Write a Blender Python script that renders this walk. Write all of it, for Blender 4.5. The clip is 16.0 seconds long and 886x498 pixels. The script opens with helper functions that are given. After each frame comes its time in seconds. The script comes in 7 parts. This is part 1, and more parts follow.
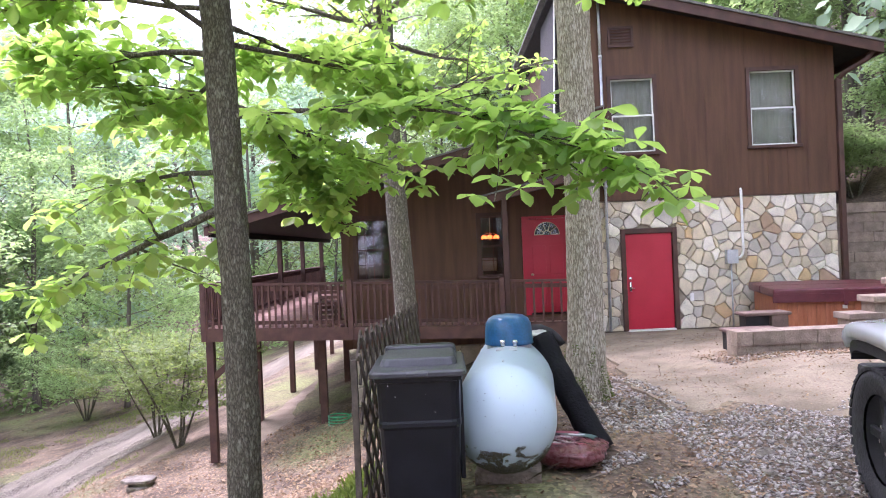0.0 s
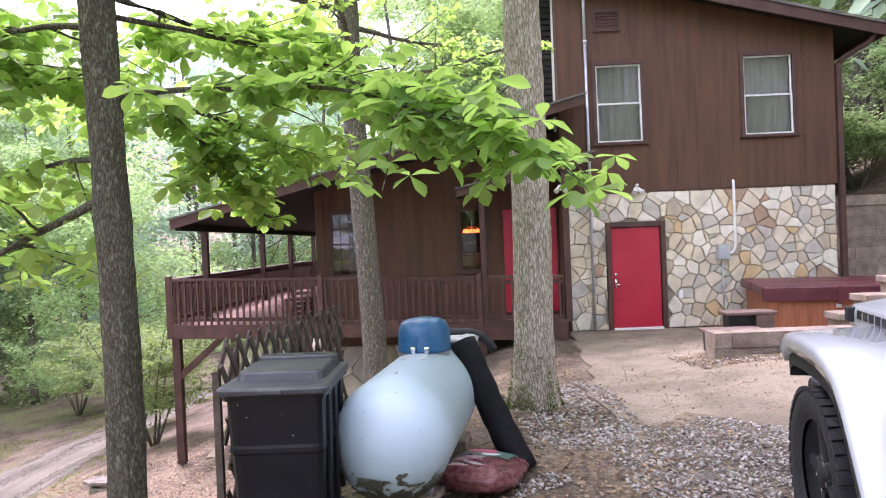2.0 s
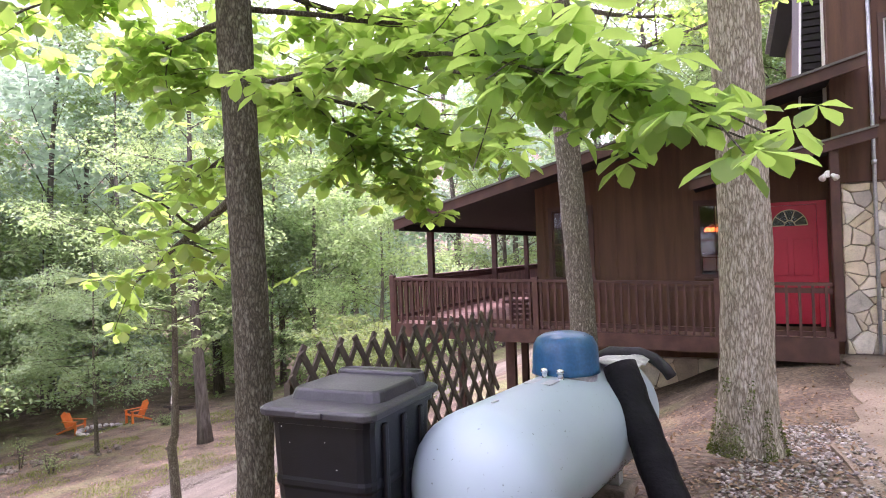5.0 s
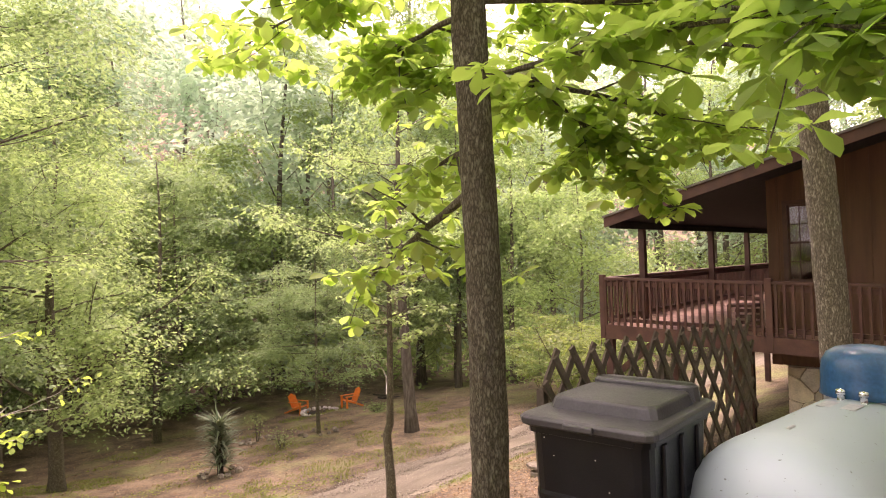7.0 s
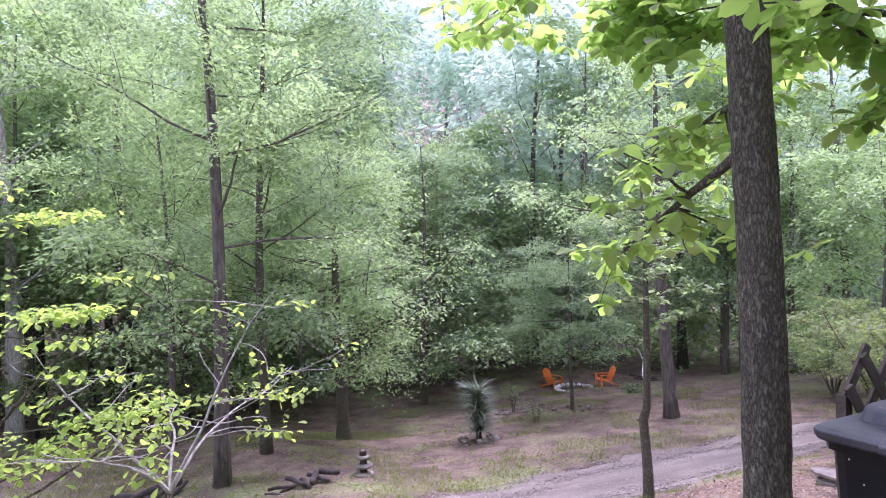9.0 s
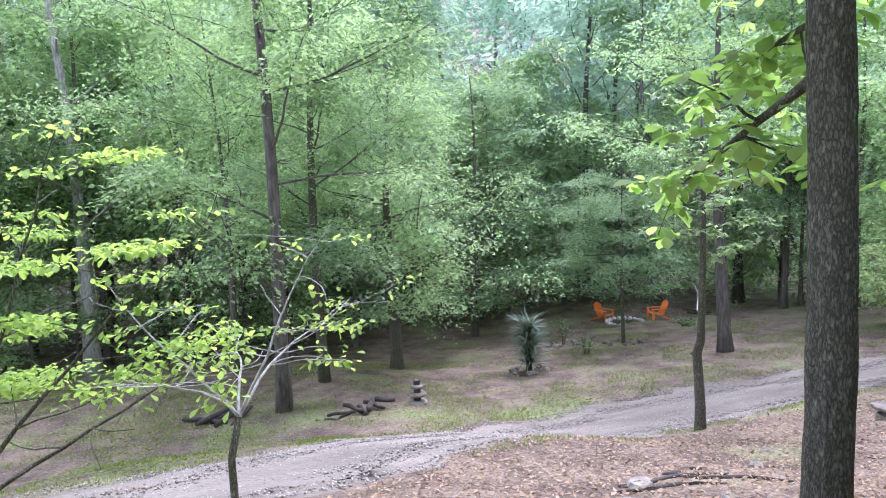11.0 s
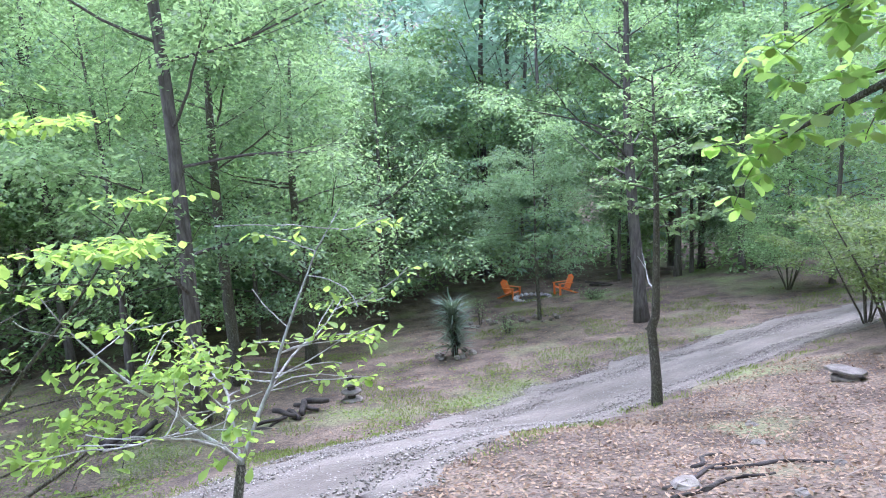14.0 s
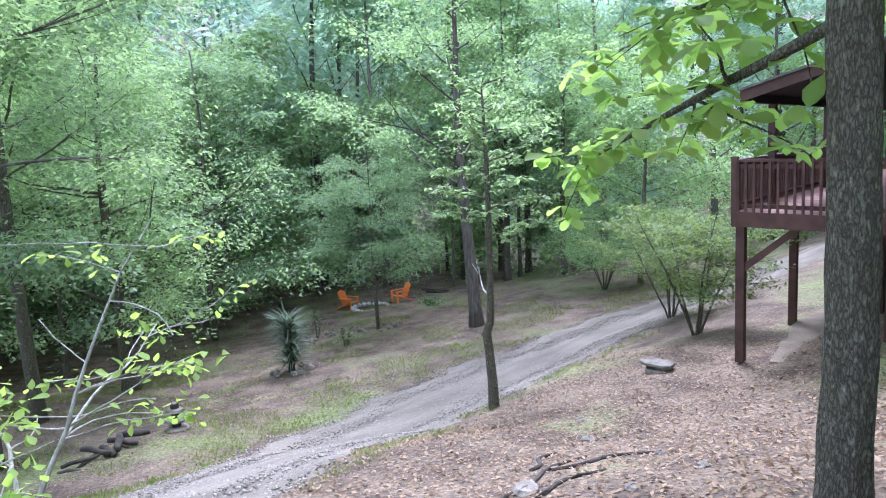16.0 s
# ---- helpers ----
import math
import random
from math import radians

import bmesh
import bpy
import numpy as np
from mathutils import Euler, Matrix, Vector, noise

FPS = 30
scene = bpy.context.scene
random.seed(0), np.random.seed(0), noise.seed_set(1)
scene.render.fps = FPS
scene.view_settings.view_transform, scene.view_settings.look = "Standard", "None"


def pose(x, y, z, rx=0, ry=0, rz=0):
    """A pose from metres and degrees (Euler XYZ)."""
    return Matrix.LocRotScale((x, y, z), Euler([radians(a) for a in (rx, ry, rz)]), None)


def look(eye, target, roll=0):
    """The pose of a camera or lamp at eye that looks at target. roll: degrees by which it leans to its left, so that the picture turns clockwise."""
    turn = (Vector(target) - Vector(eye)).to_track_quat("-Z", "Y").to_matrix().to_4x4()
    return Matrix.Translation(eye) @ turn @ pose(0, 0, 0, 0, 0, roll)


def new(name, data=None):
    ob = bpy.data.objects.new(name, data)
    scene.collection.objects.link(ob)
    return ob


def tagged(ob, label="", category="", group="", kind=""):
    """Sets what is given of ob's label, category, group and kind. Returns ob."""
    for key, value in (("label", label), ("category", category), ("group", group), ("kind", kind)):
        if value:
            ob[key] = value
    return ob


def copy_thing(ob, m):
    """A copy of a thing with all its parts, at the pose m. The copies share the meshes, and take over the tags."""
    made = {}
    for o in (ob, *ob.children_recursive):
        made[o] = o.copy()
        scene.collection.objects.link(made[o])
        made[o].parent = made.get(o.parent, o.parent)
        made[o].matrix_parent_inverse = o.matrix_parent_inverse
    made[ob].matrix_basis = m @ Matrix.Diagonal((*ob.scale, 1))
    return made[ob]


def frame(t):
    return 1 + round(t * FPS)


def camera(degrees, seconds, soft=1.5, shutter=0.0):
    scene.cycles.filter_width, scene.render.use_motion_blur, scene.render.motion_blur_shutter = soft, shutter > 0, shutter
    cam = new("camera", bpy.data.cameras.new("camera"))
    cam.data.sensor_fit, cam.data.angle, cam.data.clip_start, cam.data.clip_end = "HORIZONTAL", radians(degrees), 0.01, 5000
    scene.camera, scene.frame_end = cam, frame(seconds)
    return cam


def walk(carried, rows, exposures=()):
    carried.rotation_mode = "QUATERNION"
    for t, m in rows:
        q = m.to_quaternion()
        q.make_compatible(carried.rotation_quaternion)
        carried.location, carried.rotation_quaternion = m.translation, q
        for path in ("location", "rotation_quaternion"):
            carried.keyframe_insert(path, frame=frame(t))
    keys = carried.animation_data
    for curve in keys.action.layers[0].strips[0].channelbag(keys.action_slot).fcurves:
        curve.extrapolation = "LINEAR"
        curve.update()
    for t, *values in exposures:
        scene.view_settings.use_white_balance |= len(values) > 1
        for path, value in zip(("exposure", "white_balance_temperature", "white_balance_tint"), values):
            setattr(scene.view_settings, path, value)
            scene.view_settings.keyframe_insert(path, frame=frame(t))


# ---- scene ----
cam = camera(68.2, 16.0, 1.0)
METRES, EYE, TILT, LEAN, TURN = 5.0, 1.84, 0.0, 0.0, 0.0
ROWS = [
    (0.0, 0.0, 0.0, 0.0, -0.0, -0.09, 2.46),
    (0.5, 0.0316, 0.0089, -0.0047, 3.27, -0.37, 2.88),
    (1.0, 0.0868, 0.0394, -0.007, 4.31, -0.36, 2.73),
    (1.5, 0.1187, 0.0627, -0.0091, 2.88, -0.46, 2.47),
    (2.0, 0.1493, 0.1077, -0.0034, 1.34, -0.6, 2.37),
    (2.5, 0.1818, 0.1456, -0.0081, 0.88, -0.52, 2.57),
    (3.0, 0.2233, 0.1837, -0.011, 6.68, -0.18, 2.58),
    (3.5, 0.2428, 0.2274, -0.0155, 11.37, -0.11, 2.32),
    (6.0, 0.2843, 0.3084, -0.0162, 32.21, 0.83, 1.77),
    (6.5, 0.2457, 0.3115, -0.013, 35.64, 0.78, 1.53),
    (7.0, 0.2013, 0.3069, -0.0153, 40.88, 0.94, 1.83),
    (7.5, 0.1762, 0.3175, -0.0186, 49.84, 1.32, 2.26),
    (8.0, 0.1668, 0.3323, -0.0187, 57.52, 1.64, 2.26),
    (8.5, 0.1637, 0.3458, -0.0192, 62.81, 1.93, 2.11),
    (9.0, 0.1624, 0.3518, -0.0192, 62.9, -0.39, 2.01),
    (11.5, 0.1545, 0.3413, -0.0213, 68.78, -7.02, 2.47),
    (12.0, 0.1242, 0.33, -0.0263, 70.54, -7.5, 2.03),
    (12.5, 0.0606, 0.2916, -0.023, 71.24, -7.51, 1.78),
    (13.0, -0.0109, 0.2603, -0.0297, 69.32, -7.84, 2.19),
    (13.5, -0.0825, 0.2413, -0.0254, 62.67, -7.93, 2.57),
    (14.0, -0.1416, 0.228, -0.0257, 56.49, -8.13, 3.96),
    (14.5, -0.1738, 0.2325, -0.0239, 50.79, -8.25, 3.32),
    (15.0, -0.185, 0.2523, -0.0242, 52.86, -7.91, 3.72),
    (15.5, -0.1847, 0.2608, -0.0263, 50.0, -7.85, 3.32),
    (16.0, -0.1795, 0.2605, -0.0258, 42.19, -8.29, 3.27),
]
EXPO = [(0.0, 1.43, 5620, 45), (3.5, 1.44, 5850, 45), (6.0, 1.28, 6500, 58), (7.0, 1.10, 7800, 47), (7.5, 0.98, 6700, 48), (8.5, 0.90, 5350, 56), (9.0, 0.92, 5350, 58), (11.5, 1.04, 5050, 33), (14.0, 1.0, 4900, 32), (16.0, 1.02, 4930, 30)]
walk(cam, [(t, pose(0, 0, EYE, TILT, LEAN, TURN) @ pose(METRES * x, METRES * y, METRES * z, 90 + pitch, roll, yaw)) for t, x, y, z, yaw, pitch, roll in ROWS], EXPO)

# ---- light: a bright, thinly overcast sky and a wide soft sun ----
world = bpy.data.worlds.new("world")
scene.world = world
world.use_nodes = True
wn, wl = world.node_tree.nodes, world.node_tree.links
sky = wn.new("ShaderNodeTexSky")
sky.sky_type, sky.sun_disc = "NISHITA", False
sky.sun_elevation, sky.sun_rotation = radians(58), radians(-40)
sky.air_density, sky.dust_density, sky.ozone_density = 1.0, 5.0, 1.0
pale = wn.new("ShaderNodeMixRGB")
pale.inputs[0].default_value = 0.7
pale.inputs[2].default_value = (6.6, 6.8, 6.8, 1)
wl.new(sky.outputs[0], pale.inputs[1])
wl.new(pale.outputs[0], wn["Background"].inputs[0])
wn["Background"].inputs[1].default_value = 0.32
sun_data = bpy.data.lights.new("sun", "SUN")
sun_data.energy, sun_data.angle, sun_data.color = 2.4, radians(14), (1.0, 0.96, 0.88)
sun = new("sun", sun_data)
sun.matrix_world = look((-20, 25, 60), (0, 0, 0))

# ---- materials ----


def rgb(r, g, b):
    return (r, g, b, 1.0)


def mat(name, a, b, scale=8.0, rough=0.8, bump=0.3, stretch=(1, 1, 1), fine=60.0, metal=0.0, vary=0.0, third=None, coords="Object", contrast=(0.35, 0.65), dist=0.02):
    """Two base colours mixed by a coarse noise, a fine grain on top, relief from both; vary: spread between objects."""
    m = bpy.data.materials.new(name)
    m.use_nodes = True
    n, l = m.node_tree.nodes, m.node_tree.links
    p = n["Principled BSDF"]
    tc = n.new("ShaderNodeTexCoord")
    mp = n.new("ShaderNodeMapping")
    mp.inputs["Scale"].default_value = stretch
    l.new(tc.outputs[coords], mp.inputs[0])
    n1, n2 = n.new("ShaderNodeTexNoise"), n.new("ShaderNodeTexNoise")
    n1.inputs["Scale"].default_value, n1.inputs["Detail"].default_value = scale, 5
    n2.inputs["Scale"].default_value, n2.inputs["Detail"].default_value = fine, 4
    l.new(mp.outputs[0], n1.inputs[0]), l.new(mp.outputs[0], n2.inputs[0])
    r1 = n.new("ShaderNodeValToRGB")
    r1.color_ramp.elements[0].position, r1.color_ramp.elements[1].position = contrast
    r1.color_ramp.elements[0].color, r1.color_ramp.elements[1].color = rgb(*a), rgb(*b)
    if third:
        e = r1.color_ramp.elements.new(min(0.98, contrast[1] + 0.1))
        e.color = rgb(*third)
    l.new(n1.outputs[0], r1.inputs[0])
    mul = n.new("ShaderNodeMixRGB")
    mul.blend_type = "OVERLAY"
    mul.inputs[0].default_value = 0.45
    l.new(r1.outputs[0], mul.inputs[1]), l.new(n2.outputs[0], mul.inputs[2])
    out = mul.outputs[0]
    if vary:
        oi, hs, mr = n.new("ShaderNodeObjectInfo"), n.new("ShaderNodeHueSaturation"), n.new("ShaderNodeMapRange")
        mr.inputs["To Min"].default_value, mr.inputs["To Max"].default_value = 1 - vary, 1 + vary
        l.new(oi.outputs["Random"], mr.inputs[0]), l.new(mr.outputs[0], hs.inputs["Value"]), l.new(out, hs.inputs["Color"])
        out = hs.outputs[0]
    l.new(out, p.inputs["Base Color"])
    mr2 = n.new("ShaderNodeMapRange")
    mr2.inputs["To Min"].default_value, mr2.inputs["To Max"].default_value = max(0.03, rough - 0.12), min(1, rough + 0.12)
    l.new(n2.outputs[0], mr2.inputs[0]), l.new(mr2.outputs[0], p.inputs["Roughness"])
    p.inputs["Metallic"].default_value = metal
    if bump:
        add, bp = n.new("ShaderNodeMath"), n.new("ShaderNodeBump")
        add.operation = "ADD"
        l.new(n1.outputs[0], add.inputs[0]), l.new(n2.outputs[0], add.inputs[1])
        bp.inputs["Strength"].default_value, bp.inputs["Distance"].default_value = bump, dist
        l.new(add.outputs[0], bp.inputs["Height"]), l.new(bp.outputs[0], p.inputs["Normal"])
    return m


def leaf_mat(name, dark, light, glow, through_part=0.45, spread=0.25):
    """Leaves: a waxy face and light passing through, each leaf a little different."""
    m = bpy.data.materials.new(name)
    m.use_nodes = True
    n, l = m.node_tree.nodes, m.node_tree.links
    p, out = n["Principled BSDF"], n["Material Output"]
    g = n.new("ShaderNodeNewGeometry")
    oi = n.new("ShaderNodeObjectInfo")
    ramp = n.new("ShaderNodeValToRGB")
    ramp.color_ramp.elements[0].color, ramp.color_ramp.elements[1].color = rgb(*dark), rgb(*light)
    l.new(g.outputs["Random Per Island"], ramp.inputs[0])
    hs, mr = n.new("ShaderNodeHueSaturation"), n.new("ShaderNodeMapRange")
    mr.inputs["To Min"].default_value, mr.inputs["To Max"].default_value = 1 - spread, 1 + spread
    l.new(oi.outputs["Random"], mr.inputs[0]), l.new(mr.outputs[0], hs.inputs["Value"]), l.new(ramp.outputs[0], hs.inputs["Color"])
    l.new(hs.outputs[0], p.inputs["Base Color"])
    p.inputs["Roughness"].default_value = 0.55
    p.inputs["Specular IOR Level"].default_value = 0.22
    t, mx = n.new("ShaderNodeBsdfTranslucent"), n.new("ShaderNodeMixShader")
    t.inputs[0].default_value = rgb(*glow)
    mx.inputs[0].default_value = through_part
    l.new(p.outputs[0], mx.inputs[1]), l.new(t.outputs[0], mx.inputs[2]), l.new(mx.outputs[0], out.inputs[0])
    return m


def plain(name, col, rough=0.5, metal=0.0, emit=0.0):
    m = bpy.data.materials.new(name)
    m.use_nodes = True
    p = m.node_tree.nodes["Principled BSDF"]
    p.inputs["Base Color"].default_value, p.inputs["Roughness"].default_value, p.inputs["Metallic"].default_value = rgb(*col), rough, metal
    if emit:
        p.inputs["Emission Color"].default_value, p.inputs["Emission Strength"].default_value = rgb(*col), emit
    return m


def soft_paint(name, a, b, rough):
    """Old enamel: a faint broad drift of tone, rain streaks and fine specks of dirt."""
    m = plain(name, a, rough)
    n, l = m.node_tree.nodes, m.node_tree.links
    p = n["Principled BSDF"]
    tc, drift, speck, r1, r2, mul = (n.new("ShaderNode" + k) for k in ("TexCoord", "TexNoise", "TexNoise", "ValToRGB", "ValToRGB", "MixRGB"))
    drift.inputs["Scale"].default_value, drift.inputs["Detail"].default_value = 1.6, 3
    speck.inputs["Scale"].default_value, speck.inputs["Detail"].default_value = 55, 3
    l.new(tc.outputs["Object"], drift.inputs[0]), l.new(tc.outputs["Object"], speck.inputs[0])
    r1.color_ramp.elements[0].color, r1.color_ramp.elements[1].color = rgb(*a), rgb(*b)
    r1.color_ramp.elements[0].position, r1.color_ramp.elements[1].position = 0.3, 0.7
    r2.color_ramp.elements[0].color, r2.color_ramp.elements[1].color = rgb(0.45, 0.42, 0.36), rgb(1, 1, 1)
    r2.color_ramp.elements[0].position, r2.color_ramp.elements[1].position = 0.24, 0.31
    l.new(drift.outputs[0], r1.inputs[0]), l.new(speck.outputs[0], r2.inputs[0])
    mul.blend_type, mul.inputs[0].default_value = "MULTIPLY", 1.0
    l.new(r1.outputs[0], mul.inputs[1]), l.new(r2.outputs[0], mul.inputs[2]), l.new(mul.outputs[0], p.inputs["Base Color"])
    return m


SIDING = mat("brown_siding", (0.074, 0.033, 0.016), (0.108, 0.050, 0.024), 2.2, 0.72, 0.25, (4, 4, 0.35), 90)
DECKWOOD = mat("stained_deck_wood", (0.064, 0.028, 0.020), (0.100, 0.045, 0.032), 5, 0.7, 0.3, (1, 1, 1), 70, vary=0.18)
DECKTOP = mat("worn_deck_boards", (0.21, 0.11, 0.08), (0.30, 0.18, 0.14), 4, 0.75, 0.3, (1, 1, 1), 60, vary=0.15)
TRIM = mat("dark_brown_trim", (0.055, 0.025, 0.017), (0.085, 0.038, 0.026), 4, 0.65, 0.2)
# near-black: the shade under the roofs is put into the soffit colour
SOFFIT = mat("shade_dark_soffit", (0.008, 0.007, 0.0065), (0.015, 0.012, 0.0105), 5, 0.8, 0.2)
ROOFING = mat("roof_felt", (0.10, 0.10, 0.09), (0.17, 0.16, 0.14), 6, 0.9, 0.5, third=(0.10, 0.13, 0.07))
RED = mat("red_door_paint", (0.40, 0.012, 0.030), (0.46, 0.020, 0.042), 1.5, 0.42, 0.06, fine=120)
MORTAR = mat("mortar", (0.20, 0.165, 0.12), (0.30, 0.26, 0.20), 9, 0.95, 0.5)
CONCRETE = mat("weathered_concrete", (0.165, 0.132, 0.088), (0.275, 0.226, 0.158), 1.6, 0.97, 1.0, fine=46, third=(0.125, 0.10, 0.066))
BLOCK = mat("retaining_block", (0.19, 0.145, 0.11), (0.29, 0.23, 0.18), 6, 0.95, 0.7, fine=50, vary=0.15)


def bark_mat(name, crack, plate, pale, scale=(30, 30, 10)):
    """Plated bark: long uneven plates, dark cracks between them, pale lichen in patches."""
    m = bpy.data.materials.new(name)
    m.use_nodes = True
    n, l = m.node_tree.nodes, m.node_tree.links
    p = n["Principled BSDF"]
    tc, mp, wob, add, vo, rp = (n.new("ShaderNode" + k) for k in ("TexCoord", "Mapping", "TexNoise", "MixRGB", "TexVoronoi", "ValToRGB"))
    mp.inputs["Scale"].default_value = scale
    l.new(tc.outputs["Object"], mp.inputs[0])
    wob.inputs["Scale"].default_value, wob.inputs["Detail"].default_value = 1.3, 5
    l.new(mp.outputs[0], wob.inputs[0])
    add.blend_type, add.inputs[0].default_value = "ADD", 1.0
    l.new(mp.outputs[0], add.inputs[1]), l.new(wob.outputs["Color"], add.inputs[2])
    vo.feature = "DISTANCE_TO_EDGE"
    vo.inputs["Scale"].default_value = 2.0
    l.new(add.outputs[0], vo.inputs[0])
    rp.color_ramp.elements[0].color, rp.color_ramp.elements[1].color = rgb(*crack), rgb(*plate)
    rp.color_ramp.elements[1].position = 0.27
    l.new(vo.outputs["Distance"], rp.inputs[0])
    li, lr, mx = n.new("ShaderNodeTexNoise"), n.new("ShaderNodeValToRGB"), n.new("ShaderNodeMixRGB")
    li.inputs["Scale"].default_value, li.inputs["Detail"].default_value = 1.7, 8
    l.new(mp.outputs[0], li.inputs[0])
    lr.color_ramp.elements[0].position, lr.color_ramp.elements[1].position = 0.54, 0.76
    l.new(li.outputs[0], lr.inputs[0]), l.new(lr.outputs[0], mx.inputs[0]), l.new(rp.outputs[0], mx.inputs[1])
    mx.inputs[2].default_value = rgb(*pale)
    gr, ov = n.new("ShaderNodeTexNoise"), n.new("ShaderNodeMixRGB")
    gr.inputs["Scale"].default_value, gr.inputs["Detail"].default_value = 9, 5
    l.new(mp.outputs[0], gr.inputs[0])
    ov.blend_type, ov.inputs[0].default_value = "OVERLAY", 0.7
    l.new(mx.outputs[0], ov.inputs[1]), l.new(gr.outputs[0], ov.inputs[2])
    l.new(ov.outputs[0], p.inputs["Base Color"])
    p.inputs["Roughness"].default_value = 0.95
    mn, sm_, bp = n.new("ShaderNodeMath"), n.new("ShaderNodeMath"), n.new("ShaderNodeBump")
    mn.operation, mn.inputs[1].default_value = "MINIMUM", 0.25
    l.new(vo.outputs["Distance"], mn.inputs[0])
    sm_.operation, sm_.inputs[2].default_value = "MULTIPLY_ADD", 0.0
    sm_.inputs[1].default_value = 0.35
    l.new(gr.outputs[0], sm_.inputs[0]), l.new(mn.outputs[0], sm_.inputs[2])
    bp.inputs["Strength"].default_value, bp.inputs["Distance"].default_value = 1.0, 0.028
    l.new(sm_.outputs[0], bp.inputs["Height"]), l.new(bp.outputs[0], p.inputs["Normal"])
    return m


BARK = bark_mat("grey_bark", (0.21, 0.175, 0.12), (0.54, 0.485, 0.375), (0.70, 0.66, 0.56), (25, 25, 5.5))
BARK_DARK = bark_mat("dark_bark", (0.052, 0.045, 0.028), (0.150, 0.136, 0.090), (0.29, 0.285, 0.205))
BARK_MOTTLED = bark_mat("mottled_bark", (0.085, 0.074, 0.056), (0.225, 0.20, 0.155), (0.50, 0.48, 0.40))
BARK_FAR = mat("forest_bark", (0.075, 0.062, 0.048), (0.17, 0.15, 0.12), 7, 0.95, 0.6, (2, 2, 0.4), 40, vary=0.3)
BARK_PALE = mat("lichen_bark", (0.24, 0.22, 0.18), (0.46, 0.45, 0.40), 9, 0.95, 0.7, (2, 2, 0.6), 50)
LEAF_NEAR = leaf_mat("broad_leaf", (0.062, 0.125, 0.042), (0.215, 0.335, 0.115), (0.54, 0.80, 0.15), 0.55)
LEAF_FOREST = leaf_mat("forest_leaf", (0.050, 0.100, 0.045), (0.36, 0.475, 0.230), (0.50, 0.70, 0.25), 0.45, 0.42)
# paler and bluer than the wood's leaves: distance haze put into the colour
LEAF_HAZE = leaf_mat("hazed_leaf", (0.20, 0.31, 0.23), (0.42, 0.55, 0.42), (0.56, 0.74, 0.50), 0.48, 0.3)
LEAF_BRIGHT = leaf_mat("young_leaf", (0.12, 0.21, 0.042), (0.27, 0.375, 0.085), (0.53, 0.73, 0.12), 0.48, 0.12)
LEAF_DARK = leaf_mat("shade_leaf", (0.045, 0.090, 0.050), (0.27, 0.37, 0.20), (0.40, 0.58, 0.22), 0.40, 0.2)
LEAF_OLIVE = leaf_mat("bush_leaf", (0.045, 0.080, 0.030), (0.19, 0.25, 0.095), (0.34, 0.45, 0.10), 0.40, 0.2)
GRASS = leaf_mat("grass_blade", (0.10, 0.16, 0.030), (0.24, 0.29, 0.075), (0.30, 0.38, 0.06), 0.35, 0.1)
STEEL_WHITE = soft_paint("white_tank_paint", (0.355, 0.455, 0.485), (0.405, 0.51, 0.54), 0.42)
BLUE = mat("blue_plastic", (0.012, 0.085, 0.19), (0.018, 0.115, 0.24), 3, 0.33, 0.05)
BLACK_PLASTIC = mat("black_plastic", (0.004, 0.005, 0.007), (0.008, 0.0095, 0.0125), 5, 0.34, 0.08, fine=160)
GREY_PLASTIC = mat("grey_lid_plastic", (0.030, 0.031, 0.034), (0.060, 0.061, 0.065), 4, 0.45, 0.10, fine=120)
RUBBER = mat("rubber", (0.013, 0.013, 0.013), (0.026, 0.026, 0.026), 12, 0.75, 0.3)
FABRIC = mat("black_fabric", (0.003, 0.003, 0.0035), (0.007, 0.007, 0.008), 10, 0.75, 0.3, fine=40)
BLACK_PLASTIC.node_tree.nodes["Principled BSDF"].inputs["Specular IOR Level"].default_value = 0.32
FABRIC.node_tree.nodes["Principled BSDF"].inputs["Specular IOR Level"].default_value = 0.22
STEP_BROWN = mat("brown_step_plastic", (0.11, 0.070, 0.055), (0.16, 0.105, 0.085), 6, 0.6, 0.2)
CHROME = plain("chrome", (0.75, 0.75, 0.76), 0.2, 1.0)
BRASS = plain("dull_brass", (0.45, 0.38, 0.22), 0.4, 1.0)
GALV = mat("galvanised_steel", (0.42, 0.44, 0.46), (0.55, 0.57, 0.58), 8, 0.5, 0.1, metal=0.5)
WHITE = mat("white_paint", (0.72, 0.72, 0.69), (0.80, 0.80, 0.77), 4, 0.5, 0.1)
CAR_WHITE = plain("white_car_paint", (0.43, 0.442, 0.45), 0.2)
CAR_WHITE.node_tree.nodes["Principled BSDF"].inputs["Coat Weight"].default_value = 0.6
CURTAIN = mat("pale_curtain", (0.30, 0.265, 0.235), (0.40, 0.36, 0.32), 6, 0.9, 0.2, (3, 1, 0.3))
DARKROOM = mat("dim_room_wall", (0.05, 0.045, 0.04), (0.08, 0.07, 0.06), 4, 0.9, 0.1)
TUBWOOD = mat("orange_brown_wood", (0.30, 0.095, 0.040), (0.40, 0.14, 0.062), 4, 0.6, 0.25, (5, 5, 0.5), 60)
MAROON = mat("maroon_vinyl", (0.085, 0.016, 0.022), (0.13, 0.028, 0.034), 5, 0.42, 0.2)
ORANGE = mat("orange_plastic", (0.60, 0.15, 0.025), (0.72, 0.20, 0.035), 5, 0.5, 0.1)
LATTICE = mat("weathered_lattice", (0.055, 0.043, 0.030), (0.110, 0.088, 0.062), 9, 0.9, 0.4)
LOG = mat("old_log", (0.032, 0.026, 0.020), (0.068, 0.056, 0.042), 8, 0.95, 0.6)
